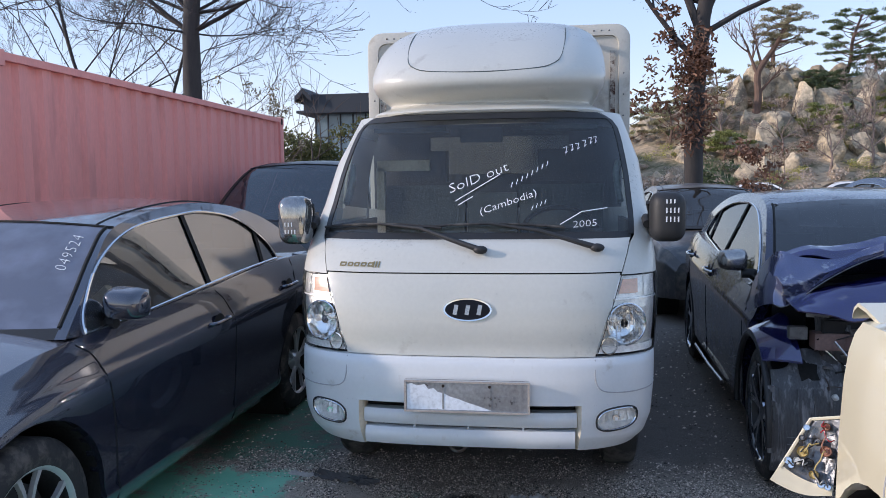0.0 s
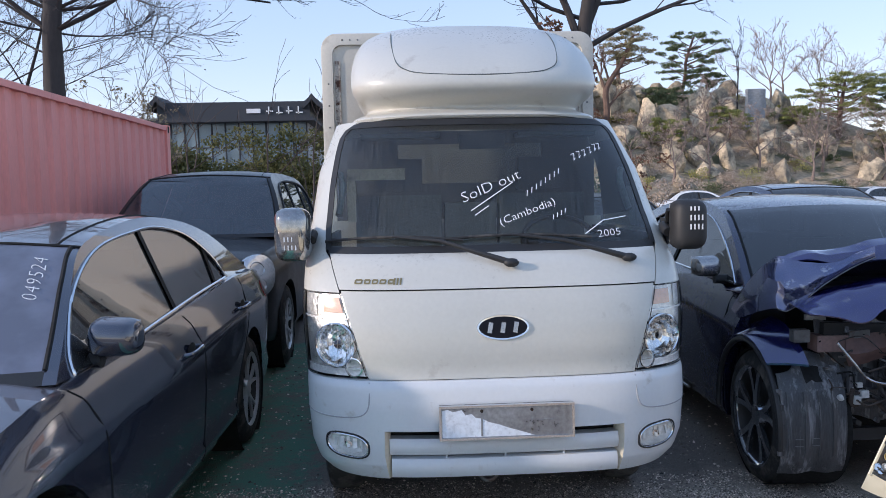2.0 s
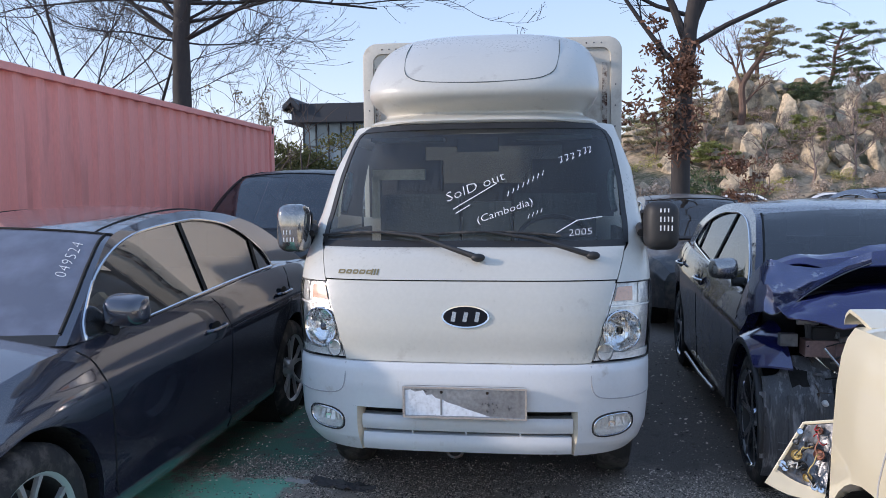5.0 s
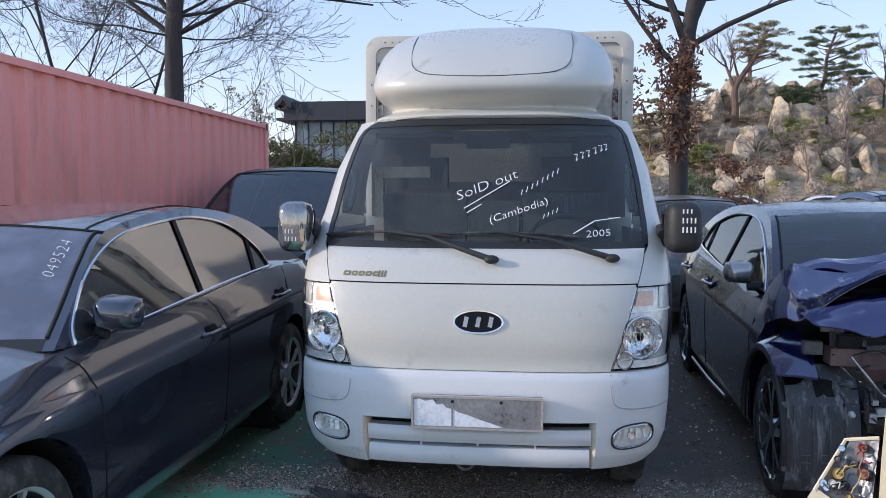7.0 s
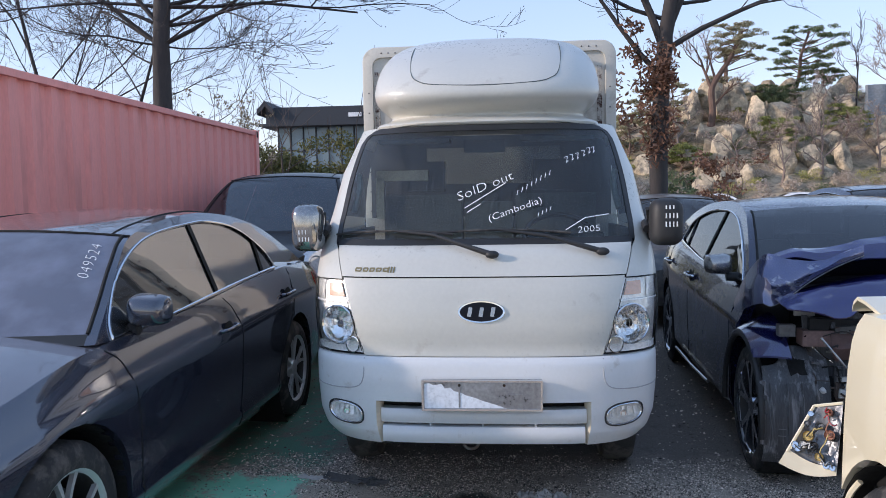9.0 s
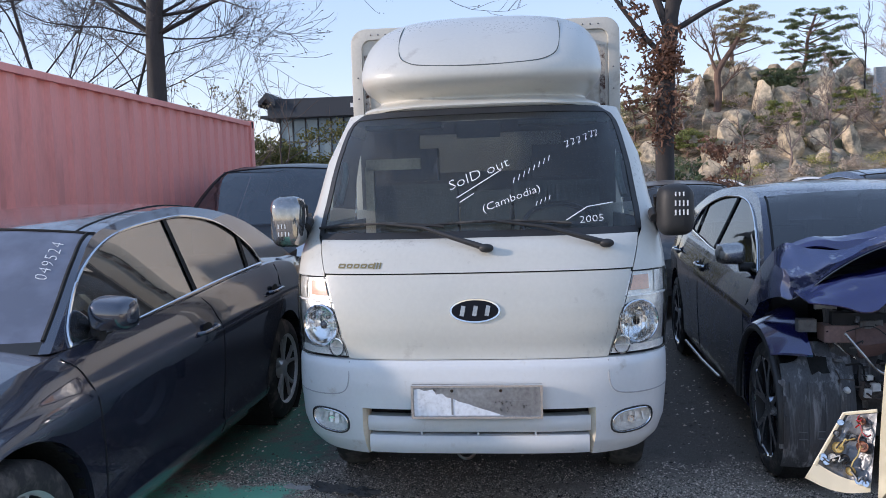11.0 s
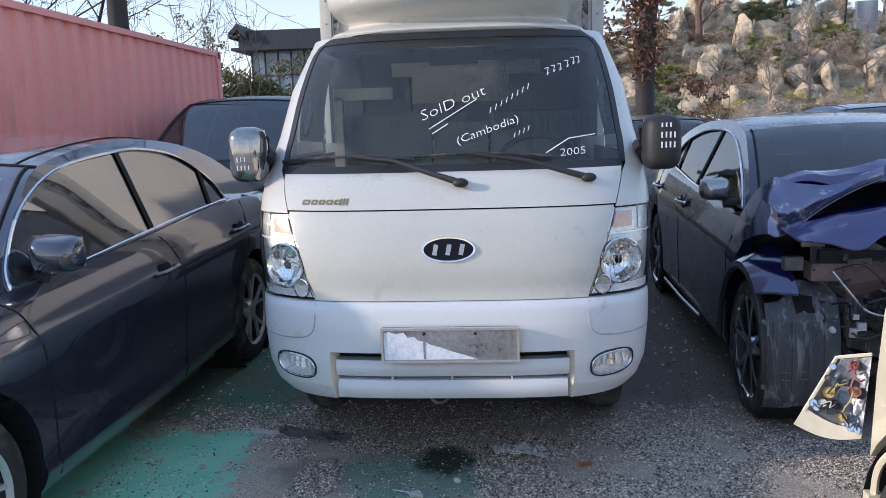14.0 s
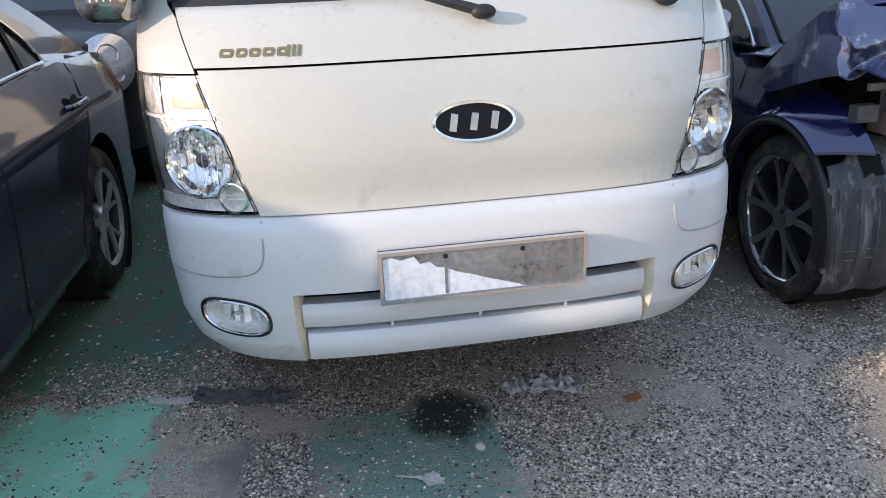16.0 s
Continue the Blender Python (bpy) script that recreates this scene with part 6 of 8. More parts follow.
# ---- ground and large structure ----
def ground_material():
    m = bpy.data.materials.new("asphalt")
    m.use_nodes = True
    N, L = m.node_tree.nodes, m.node_tree.links
    b = N["Principled BSDF"]
    tc = N.new("ShaderNodeTexCoord")

    def noise_fac(scale, detail=6, rough=0.6):
        n = N.new("ShaderNodeTexNoise")
        n.inputs["Scale"].default_value, n.inputs["Detail"].default_value, n.inputs["Roughness"].default_value = scale, detail, rough
        L.new(tc.outputs["Object"], n.inputs["Vector"])
        return n.outputs["Fac"]

    def mapped(v, a, b_, c=0.0, d=1.0):
        r = N.new("ShaderNodeMapRange")
        for k, val in zip(("From Min", "From Max", "To Min", "To Max"), (a, b_, c, d)):
            r.inputs[k].default_value = val
        L.new(v, r.inputs["Value"])
        return r.outputs["Result"]

    def mixed(f, a, b_):
        x = N.new("ShaderNodeMix")
        x.data_type = "RGBA"
        L.new(f, x.inputs[0])
        for i, v in ((6, a), (7, b_)):
            if isinstance(v, tuple):
                x.inputs[i].default_value = (*v, 1)
            else:
                L.new(v, x.inputs[i])
        return x.outputs[2]
    vor = N.new("ShaderNodeTexVoronoi")
    vor.inputs["Scale"].default_value = 130
    L.new(tc.outputs["Object"], vor.inputs["Vector"])
    fine = N.new("ShaderNodeTexVoronoi")
    fine.inputs["Scale"].default_value = 190
    L.new(tc.outputs["Object"], fine.inputs["Vector"])
    stone = mixed(mapped(vor.outputs["Color"], 0.35, 0.95), (0.39, 0.33, 0.265), (0.78, 0.655, 0.53))
    stone = mixed(mapped(noise_fac(23.0, 5, 0.7), 0.45, 0.56), stone, mixed(mapped(fine.outputs["Color"], 0.2, 0.95), (0.20, 0.165, 0.132), (0.92, 0.77, 0.62)))
    base = mixed(mapped(noise_fac(1.6, 9, 0.75), 0.44, 0.68), stone, (0.52, 0.425, 0.335))
    base = mixed(mapped(noise_fac(6.0), 0.56, 0.74), base, (0.29, 0.24, 0.19))
    sep = N.new("ShaderNodeSeparateXYZ")
    L.new(tc.outputs["Object"], sep.inputs[0])

    def math2(op, p, q):
        x = N.new("ShaderNodeMath")
        x.operation = op
        for i, v in enumerate((p, q)):
            if isinstance(v, (int, float)):
                x.inputs[i].default_value = v
            else:
                L.new(v, x.inputs[i])
        return x.outputs[0]

    wob = mapped(noise_fac(3.3, 9, 0.8), 0.3, 0.7, -0.2, 0.2)

    def patch(x0, x1, y0, y1, soft=0.05):
        """1 inside a rectangle with a wavering edge."""
        f = None
        for v, lo, hi in ((sep.outputs["X"], x0, x1), (sep.outputs["Y"], y0, y1)):
            w = math2("ADD", v, wob)
            k = math2("MULTIPLY", mapped(w, lo - soft, lo + soft), mapped(w, hi - soft, hi + soft, 1.0, 0.0))
            f = k if f is None else math2("MULTIPLY", f, k)
        return f

    def blob(cx, cy, r):
        d = N.new("ShaderNodeVectorMath")
        d.operation = "DISTANCE"
        L.new(tc.outputs["Object"], d.inputs[0])
        d.inputs[1].default_value = (cx, cy, 0)
        return mapped(math2("ADD", d.outputs["Value"], math2("MULTIPLY", wob, 0.45)), r * 0.6, r, 1.0, 0.0)

    worn = mapped(noise_fac(6.0, 9, 0.8), 0.54, 0.63, 1.0, 0.0)
    worn2 = mapped(noise_fac(5.0, 9, 0.75), 0.46, 0.64, 1.0, 0.0)
    green = mixed(mapped(noise_fac(3.0), 0.3, 0.7), (0.17, 0.54, 0.35), (0.34, 0.76, 0.54))
    # ground darkened from the truck's front backwards, the shade there put into the colour
    back_shade = mapped(math2("ADD", sep.outputs["Y"], wob), 0.35, 1.1)
    base = mixed(math2("MULTIPLY", back_shade, 0.75), base, (0.055, 0.052, 0.052))
    base = mixed(blob(-0.62, 0.12, 0.22), base, (0.28, 0.235, 0.20))
    base = mixed(math2("MULTIPLY", patch(-3.4, -0.98, -3.0, 0.62), worn), base, green)
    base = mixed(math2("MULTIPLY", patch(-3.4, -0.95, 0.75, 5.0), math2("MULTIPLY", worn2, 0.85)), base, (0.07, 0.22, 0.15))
    base = mixed(math2("MULTIPLY", patch(-0.47, 0.12, -1.4, 0.36), math2("MULTIPLY", worn, 0.75)), base, (0.13, 0.32, 0.25))
    base = mixed(math2("MULTIPLY", blob(-0.06, 0.30, 0.17), 0.9), base, (0.012, 0.012, 0.012))
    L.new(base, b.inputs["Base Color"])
    b.inputs["Roughness"].default_value = 0.85
    bp = N.new("ShaderNodeBump")
    bp.inputs["Distance"].default_value = 0.006
    painted = math2("MULTIPLY", patch(-3.4, -0.98, -3.0, 0.62), worn)
    L.new(mapped(painted, 0.0, 1.0, 0.8, 0.2), bp.inputs["Strength"])
    L.new(vor.outputs["Distance"], bp.inputs["Height"])
    L.new(bp.outputs["Normal"], b.inputs["Normal"])
    return m


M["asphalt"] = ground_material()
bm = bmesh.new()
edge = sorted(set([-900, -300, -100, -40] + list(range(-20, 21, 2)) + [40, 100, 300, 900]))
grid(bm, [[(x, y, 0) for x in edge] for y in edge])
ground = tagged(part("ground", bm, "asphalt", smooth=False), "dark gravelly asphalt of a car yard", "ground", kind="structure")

# loose gravel on the asphalt
M["gravel"] = mat("gravel", (0.22, 0.21, 0.205), 0.9, var=0.3, scale=60, fine=200)


def gravel(name, n, x0, x1, y0, y1, smin, smax, seed):
    rs = np.random.RandomState(seed)
    oct_v = np.array([(1, 0, 0), (-1, 0, 0), (0, 1, 0), (0, -1, 0), (0, 0, 1), (0.7, 0.7, 0.1), (-0.6, 0.7, 0.3)], float)
    oct_f = np.array([(0, 5, 4), (5, 2, 4), (2, 6, 4), (6, 1, 4), (1, 3, 4), (3, 0, 4)])
    c = np.stack([rs.uniform(x0, x1, n), rs.uniform(y0, y1, n), np.zeros(n)], 1)
    keep = np.array([noise.noise(Vector((p[0] * 1.7, p[1] * 1.7, 5.0))) + 0.8 * noise.noise(Vector((p[0] * 7, p[1] * 7, 2.0))) + 0.4 * rs.rand() > 0.02 for p in c])
    painted = ((c[:, 0] < -0.98) & (c[:, 1] < 0.62)) | ((np.abs(c[:, 0] + 0.21) < 0.29) & (c[:, 1] < 0.36)) | (np.hypot(c[:, 0] + 0.06, c[:, 1] - 0.30) < 0.15)
    keep &= ~painted | (rs.rand(n) < 0.11)
    if y1 < 2:                                      # the gravel thins out towards the truck's shade
        keep &= rs.rand(n) < np.clip((1.15 - c[:, 1]) / 0.8, 0.04, 1)
    c = c[keep]
    n = len(c)
    s = smin + (smax - smin) * rs.rand(n, 1) ** 2.2
    a = rs.rand(n) * 6.28
    v = oct_v[None] * s[:, :, None] * (0.6 + 0.8 * rs.rand(n, 7, 1)) * np.array([1, 0.8, 0.75])
    vx = v[:, :, 0] * np.cos(a)[:, None] - v[:, :, 1] * np.sin(a)[:, None]
    vy = v[:, :, 0] * np.sin(a)[:, None] + v[:, :, 1] * np.cos(a)[:, None]
    v = np.stack([vx, vy, v[:, :, 2]], 2) + c[:, None]
    f = oct_f[None] + 7 * np.arange(n)[:, None, None]
    me = bpy.data.meshes.new(name)
    me.from_pydata(v.reshape(-1, 3).tolist(), [], f.reshape(-1, 3).tolist())
    m = bpy.data.materials.new(name)
    m.use_nodes = True
    N, L = m.node_tree.nodes, m.node_tree.links
    g, r = N.new("ShaderNodeNewGeometry"), N.new("ShaderNodeValToRGB")
    r.color_ramp.elements[0].color, r.color_ramp.elements[1].color = (0.035, 0.03, 0.026, 1), (1.0, 0.90, 0.76, 1)
    r.color_ramp.elements.new(0.36).color = (0.15, 0.125, 0.105, 1)
    r.color_ramp.elements.new(0.58).color = (0.44, 0.37, 0.30, 1)
    r.color_ramp.elements.new(0.8).color = (0.72, 0.61, 0.505, 1)
    L.new(g.outputs["Random Per Island"], r.inputs[0])
    L.new(r.outputs[0], N["Principled BSDF"].inputs["Base Color"])
    N["Principled BSDF"].inputs["Roughness"].default_value = 0.85
    me.materials.append(m)
    ob = new(name, me)
    return tagged(ob, "loose grey gravel on the asphalt", "gravel", kind="stuff")


gravel("gravel", 230000, -1.6, 2.1, -0.9, 1.0, 0.0018, 0.0072, 3)
gravel("gravel", 7000, -1.6, 2.6, 0.9, 5.0, 0.003, 0.012, 4)


def scrap(name, label, cat, mt, cx, cy, w, d, h, turn, seed, n=16):
    """A crumpled flat rag or sheet lying on the ground."""
    rows = []
    for i in range(n + 1):
        row = []
        for j in range(n + 1):
            u, v = i / n - 0.5, j / n - 0.5
            k = noise.noise(Vector((u * 5 + seed, v * 5, seed)))
            e = 1 + 0.35 * noise.noise(Vector((u * 2, v * 2, seed + 9)))
            row.append(Vector((u * w * e + 0.08 * w * k, v * d * e + 0.25 * d * noise.noise(Vector((u * 3, seed, 1))), 0.006 + h * abs(k + 0.4 * noise.noise(Vector((u * 11, v * 11, seed)))))))
        rows.append(row)
    bm = sheet(rows, 0.006, Vector((0, 0, -1)))
    bm.transform(Matrix.Translation((cx, cy, 0)) @ Matrix.Rotation(radians(turn), 4, "Z"))
    return tagged(part(name, bm, mt), label, cat)


M["rag"] = mat("rag", (0.11, 0.105, 0.105), 0.9, var=0.3, scale=12, bump=0.4)
M["film_grey"] = mat("film_grey", (0.50, 0.48, 0.46), 0.45, var=0.25, scale=20)
M["pale"] = mat("pale", (0.62, 0.60, 0.56), 0.7, var=0.15, scale=30)
M["leaf_orange"] = mat("leaf_orange", (0.42, 0.17, 0.08), 0.7, var=0.2, scale=40)
scrap("rag", "torn dark grey rag lying on asphalt", "rag", "rag", -0.72, 0.55, 0.34, 0.075, 0.045, -14, 2.0)
scrap("rag", "torn pale grey strip lying on asphalt", "rag", "film_grey", -0.96, 0.585, 0.16, 0.03, 0.02, -12, 5.0)
scrap("plastic_scrap", "crushed grey plastic scrap on asphalt", "scrap", "film_grey", 0.33, 0.36, 0.17, 0.07, 0.05, -16, 7.0)
scrap("plastic_scrap", "crushed grey plastic scrap on asphalt", "scrap", "film_grey", 0.20, 0.39, 0.08, 0.06, 0.03, 20, 8.0)
scrap("paper_scrap", "small pale paper scrap on asphalt", "scrap", "pale", -0.165, -0.035, 0.05, 0.05, 0.015, 30, 3.0, 8)
scrap("leaf", "dry orange leaf on asphalt", "leaf", "leaf_orange", 0.56, 0.24, 0.06, 0.04, 0.01, 10, 4.0, 8)
tagged(part("twig", tube(smoothed([(-0.26, 0.0, 0.006), (-0.19, -0.03, 0.010), (-0.13, -0.06, 0.006)], 4), 0.003, 6), "pale"), "pale dry straw lying on asphalt", "twig")
bm = bmesh.new()
bmesh.ops.create_icosphere(bm, subdivisions=2, radius=0.017)
for v in bm.verts:
    v.co *= 1 + 0.3 * noise.noise(v.co * 60)
    v.co.z *= 0.7
bm.transform(Matrix.Translation((0.004, 0.081, 0.009)))
tagged(part("pebble", bm, "pale"), "single white pebble on asphalt", "pebble")

M["container_red"] = mat("container_red", (0.78, 0.32, 0.285), 0.6, var=0.07, scale=2.5, dirt=(0.66, 0.27, 0.24), dirt_amount=0.25, dirt_scale=3, stretch=(1, 1, 0.25))
cont = thing("shipping_container", "faded red corrugated steel shipping container", "container", pose(-3.65, 1.78, 0))
cl, ch, cw = 6.06, 2.59, 2.44
pitch = 0.275


def corrugated(n, length, depth):
    pts, y = [], 0.12
    while y < length - 0.12:
        for dy, d in ((0.0, 0), (0.07, 0), (0.105, depth), (0.205, depth), (0.24, 0)):
            pts.append((min(y + dy, length - 0.12), d))
        y += pitch
    return pts


prof = corrugated(20, cl, 0.036)
part("side_panel", sheet([[Vector((-0.03 - d, y, z)) for y, d in prof] for z in (0.16, 2.52)]), "container_red", cont, smooth=False)
part("side_panel", sheet([[Vector((-cw + 0.03 + d, y, z)) for y, d in prof] for z in (0.16, 2.48)]), "container_red", cont, smooth=False)
part("end_panel", boxed(-cw + 0.05, -0.05, cl - 0.08, cl - 0.05, 0.15, 2.5), "container_red", cont, smooth=False)
part("roof_panel", boxed(-cw + 0.03, -0.03, 0.1, cl - 0.1, 2.53, 2.56), "container_red", cont, smooth=False)
for x0, x1 in ((-0.07, 0.0), (-cw, -cw + 0.07)):
    part("top_rail", boxed(x0, x1, 0.15, cl - 0.15, 2.515, 2.575), "container_red", cont, smooth=False, bevel=0.006)
    part("bottom_rail", boxed(x0, x1, 0.15, cl - 0.15, 0.02, 0.17), "container_red", cont, smooth=False, bevel=0.006)
    for y0, y1 in ((0.0, 0.13), (cl - 0.13, cl)):
        part("corner_post", boxed(x0 - 0.02 if x0 < -1 else x0 - 0.06, x1, y0, y1, 0.0, ch - 0.12), "container_red", cont, smooth=False, bevel=0.01)
        part("corner_casting", boxed(x0 - 0.10 if x0 > -1 else x0 - 0.005, x1 + (0.005 if x0 > -1 else 0.10), y0 - 0.005, y1 + 0.045 if y0 == 0 else y1 + 0.005, ch - 0.12, ch), "container_red", cont, smooth=False, bevel=0.012)
for y, z in ((0.075, ch - 0.06), (cl - 0.075, ch - 0.06)):
    part("casting_hole", boxed(-0.01, 0.007, y - 0.03, y + 0.03, z - 0.045, z + 0.045), "gap", cont, bevel=0.02)
part("lashing_bracket", boxed(-0.03, 0.015, 0.04, 0.09, 1.56, 1.59), "container_red", cont, smooth=False)
part("lashing_bracket", boxed(-0.03, 0.015, 0.04, 0.09, 1.73, 1.76), "container_red", cont, smooth=False)
for k in range(2):
    part("door_leaf", boxed(-cw + 0.12 + k * 1.1, -cw + 1.2 + k * 1.1, 0.02, 0.07, 0.15, 2.48), "container_red", cont, smooth=False)
    part("lock_bar", tube([(-0.35 - k * 1.1, -0.02, 0.1), (-0.35 - k * 1.1, -0.02, 2.5)], 0.02, 8), "container_red", cont)

# restaurant building in the distance
M["slate"] = mat("slate", (0.045, 0.05, 0.06), 0.7, var=0.15, scale=1)
# opaque panes; the blue-grey base stands in for mirrored sky
M["curtain_glass"] = mat("curtain_glass", (0.20, 0.27, 0.31), 0.1, var=0.3, scale=0.4, spec=0.6)
M["grey_wall"] = mat("grey_wall", (0.35, 0.36, 0.37), 0.8, var=0.1, scale=1)


# ---- far things, trees and plants ----
def quads(centres, normals, sizes, aspect, rs):
    """Small leaf quads as arrays of points and faces."""
    n = len(centres)
    a = np.cross(normals, rs.normal(size=(n, 3)))
    a /= np.linalg.norm(a, axis=1, keepdims=True) + 1e-9
    b = np.cross(normals, a)
    b /= np.linalg.norm(b, axis=1, keepdims=True) + 1e-9
    a, b = a * sizes[:, None], b * sizes[:, None] * aspect
    v = np.stack([centres - a - b, centres + a - b * 0.3, centres + a + b, centres - a * 0.6 + b], 1).reshape(-1, 3)
    return v, np.arange(4 * n).reshape(n, 4)


def leaf_part(name, clumps, material, parent, size, per, seed, aspect=0.6, flat=0.6):
    """Leaves in clumps of (centre, radius), as one part of stuff."""
    rs = np.random.RandomState(seed)
    cs = []
    for c, r in clumps:
        d = rs.normal(size=(per, 3))
        d /= np.linalg.norm(d, axis=1, keepdims=True)
        cs.append(np.array(c) + d * (rs.rand(per, 1) ** 0.4) * r * np.array([1, 1, flat]))
    cs = np.concatenate(cs)
    v, f = quads(cs, rs.normal(size=cs.shape), size * (0.6 + 0.8 * rs.rand(len(cs))), aspect, rs)
    me = bpy.data.meshes.new(name)
    me.from_pydata(v.tolist(), [], f.tolist())
    me.materials.append(M[material])
    ob = new(name, me)
    ob.parent = parent
    return tagged(ob, kind="stuff")


def leaf_mat(name, c1, c2):
    m = bpy.data.materials.new(name)
    m.use_nodes = True
    N, L = m.node_tree.nodes, m.node_tree.links
    g, r = N.new("ShaderNodeNewGeometry"), N.new("ShaderNodeMix")
    r.data_type = "RGBA"
    r.inputs[6].default_value, r.inputs[7].default_value = (*c1, 1), (*c2, 1)
    L.new(g.outputs["Random Per Island"], r.inputs[0])
    b = N["Principled BSDF"]
    L.new(r.outputs[2], b.inputs["Base Color"])
    b.inputs["Roughness"].default_value = 0.7
    tr, ad = N.new("ShaderNodeBsdfTranslucent"), N.new("ShaderNodeMixShader")
    L.new(r.outputs[2], tr.inputs["Color"])
    ad.inputs[0].default_value = 0.25
    L.new(b.outputs[0], ad.inputs[1])
    L.new(tr.outputs[0], ad.inputs[2])
    L.new(ad.outputs[0], N["Material Output"].inputs["Surface"])
    return m


M["bark"] = mat("bark", (0.05, 0.043, 0.04), 0.9, var=0.35, scale=3, fine=25, bump=0.8, stretch=(1, 1, 0.25))
M["twig"] = mat("twig", (0.10, 0.075, 0.065), 0.9, var=0.3, scale=3)
M["pale_twig"] = mat("pale_twig", (0.24, 0.18, 0.15), 0.9, var=0.3, scale=3)
M["pine_bark"] = mat("pine_bark", (0.16, 0.10, 0.075), 0.9, var=0.35, scale=2, bump=0.6)
M["needles"] = leaf_mat("needles", (0.06, 0.085, 0.04), (0.21, 0.24, 0.11))
M["needles_brown"] = leaf_mat("needles_brown", (0.21, 0.195, 0.105), (0.48, 0.41, 0.24))
M["shrub_pine"] = leaf_mat("shrub_pine", (0.13, 0.16, 0.045), (0.36, 0.36, 0.12))
M["shrub"] = leaf_mat("shrub", (0.22, 0.22, 0.06), (0.56, 0.50, 0.18))
M["dead_leaves"] = leaf_mat("dead_leaves", (0.12, 0.06, 0.038), (0.30, 0.16, 0.10))
M["dry_brush"] = leaf_mat("dry_brush", (0.34, 0.265, 0.20), (0.62, 0.50, 0.40))
M["hedge"] = leaf_mat("hedge", (0.08, 0.09, 0.028), (0.26, 0.235, 0.085))
M["half_bare"] = leaf_mat("half_bare", (0.15, 0.13, 0.075), (0.36, 0.30, 0.21))
M["rock"] = mat("rock", (0.52, 0.42, 0.29), 0.9, var=0.35, scale=0.7, fine=6, bump=0.9, dirt=(0.2, 0.17, 0.13), dirt_amount=0.5, dirt_scale=0.9, random_tint=0.35)
M["hill_soil"] = mat("hill_soil", (0.40, 0.31, 0.21), 0.95, var=0.4, scale=0.5, fine=4, bump=0.6, dirt=(0.11, 0.105, 0.05), dirt_amount=0.5, dirt_scale=0.6)


def grow(bm, p, d, length, r, depth, rng, tips, spread=0.6, droop=0.0, min_r=0.0035):
    """A limb with its side limbs; thin ends are gathered in tips."""
    pts, q, dd = [p], p.copy(), d.normalized()
    n = 4
    for i in range(n):
        dd = (dd + Vector((rng.uniform(-1, 1), rng.uniform(-1, 1), rng.uniform(-0.7, 1) - droop)) * (0.16 if r > 0.05 else 0.26)).normalized()
        q = q + dd * length / n
        pts.append(q.copy())
    tube(pts, r, 7 if r > 0.05 else 4 if r > 0.012 else 3, bm, taper=max(r * 0.45, min_r), cap=False)
    if depth == 0:
        tips.append(q)
        return
    for k in range(rng.choice((2, 3, 3))):
        i = rng.choice((2, 3, 4, 4))
        nd = (dd + Vector((rng.uniform(-1, 1), rng.uniform(-1, 1), rng.uniform(-0.6, 0.8) - droop)) * spread).normalized()
        grow(bm, pts[i], nd, length * rng.uniform(0.5, 0.75), max(r * 0.42, min_r), depth - 1, rng, tips, spread, droop, min_r)
    for k in range(2):
        nd = (dd + Vector((rng.uniform(-1, 1), rng.uniform(-1, 1), rng.uniform(-0.8, 0.6))) * 0.9).normalized()
        grow(bm, pts[rng.choice((1, 2, 3))], nd, length * 0.4, max(r * 0.25, min_r), max(depth - 2, 0), rng, tips, spread, droop, min_r)


def bare_tree(label, at, r, trunk, limbs, seed, depth=3, name="tree", mt="bark", buds=None, spread=0.6, min_r=0.004):
    """Trunk along points, then limbs of (height index, direction, length, radius)."""
    rng = random.Random(seed)
    t = thing(name, label, "tree", Matrix.Translation(at))
    pts = smoothed(trunk, 4)
    bm = tube(pts, r, 14, taper=r * 0.5)
    for v in bm.verts:
        k = noise.noise(v.co * 6) * 0.03
        v.co += Vector((v.co.x, v.co.y, 0)).normalized() * k
        if v.co.z < 0.5:
            v.co.x *= 1 + 0.5 * (0.5 - v.co.z)
            v.co.y *= 1 + 0.5 * (0.5 - v.co.z)
    part("trunk", bm, mt, t)
    tips = []
    for z, d, length, lr in limbs:
        p = min(pts, key=lambda q: abs(q.z - z))
        bm = bmesh.new()
        grow(bm, p.copy(), Vector(d), length, lr, depth, rng, tips, spread, 0.0, min_r)
        part("limb", bm, mt, t)
    if buds and tips:
        leaf_part("crown", [(p, 0.12) for p in tips], buds[0], t, buds[1], buds[2], seed)
    return t, tips


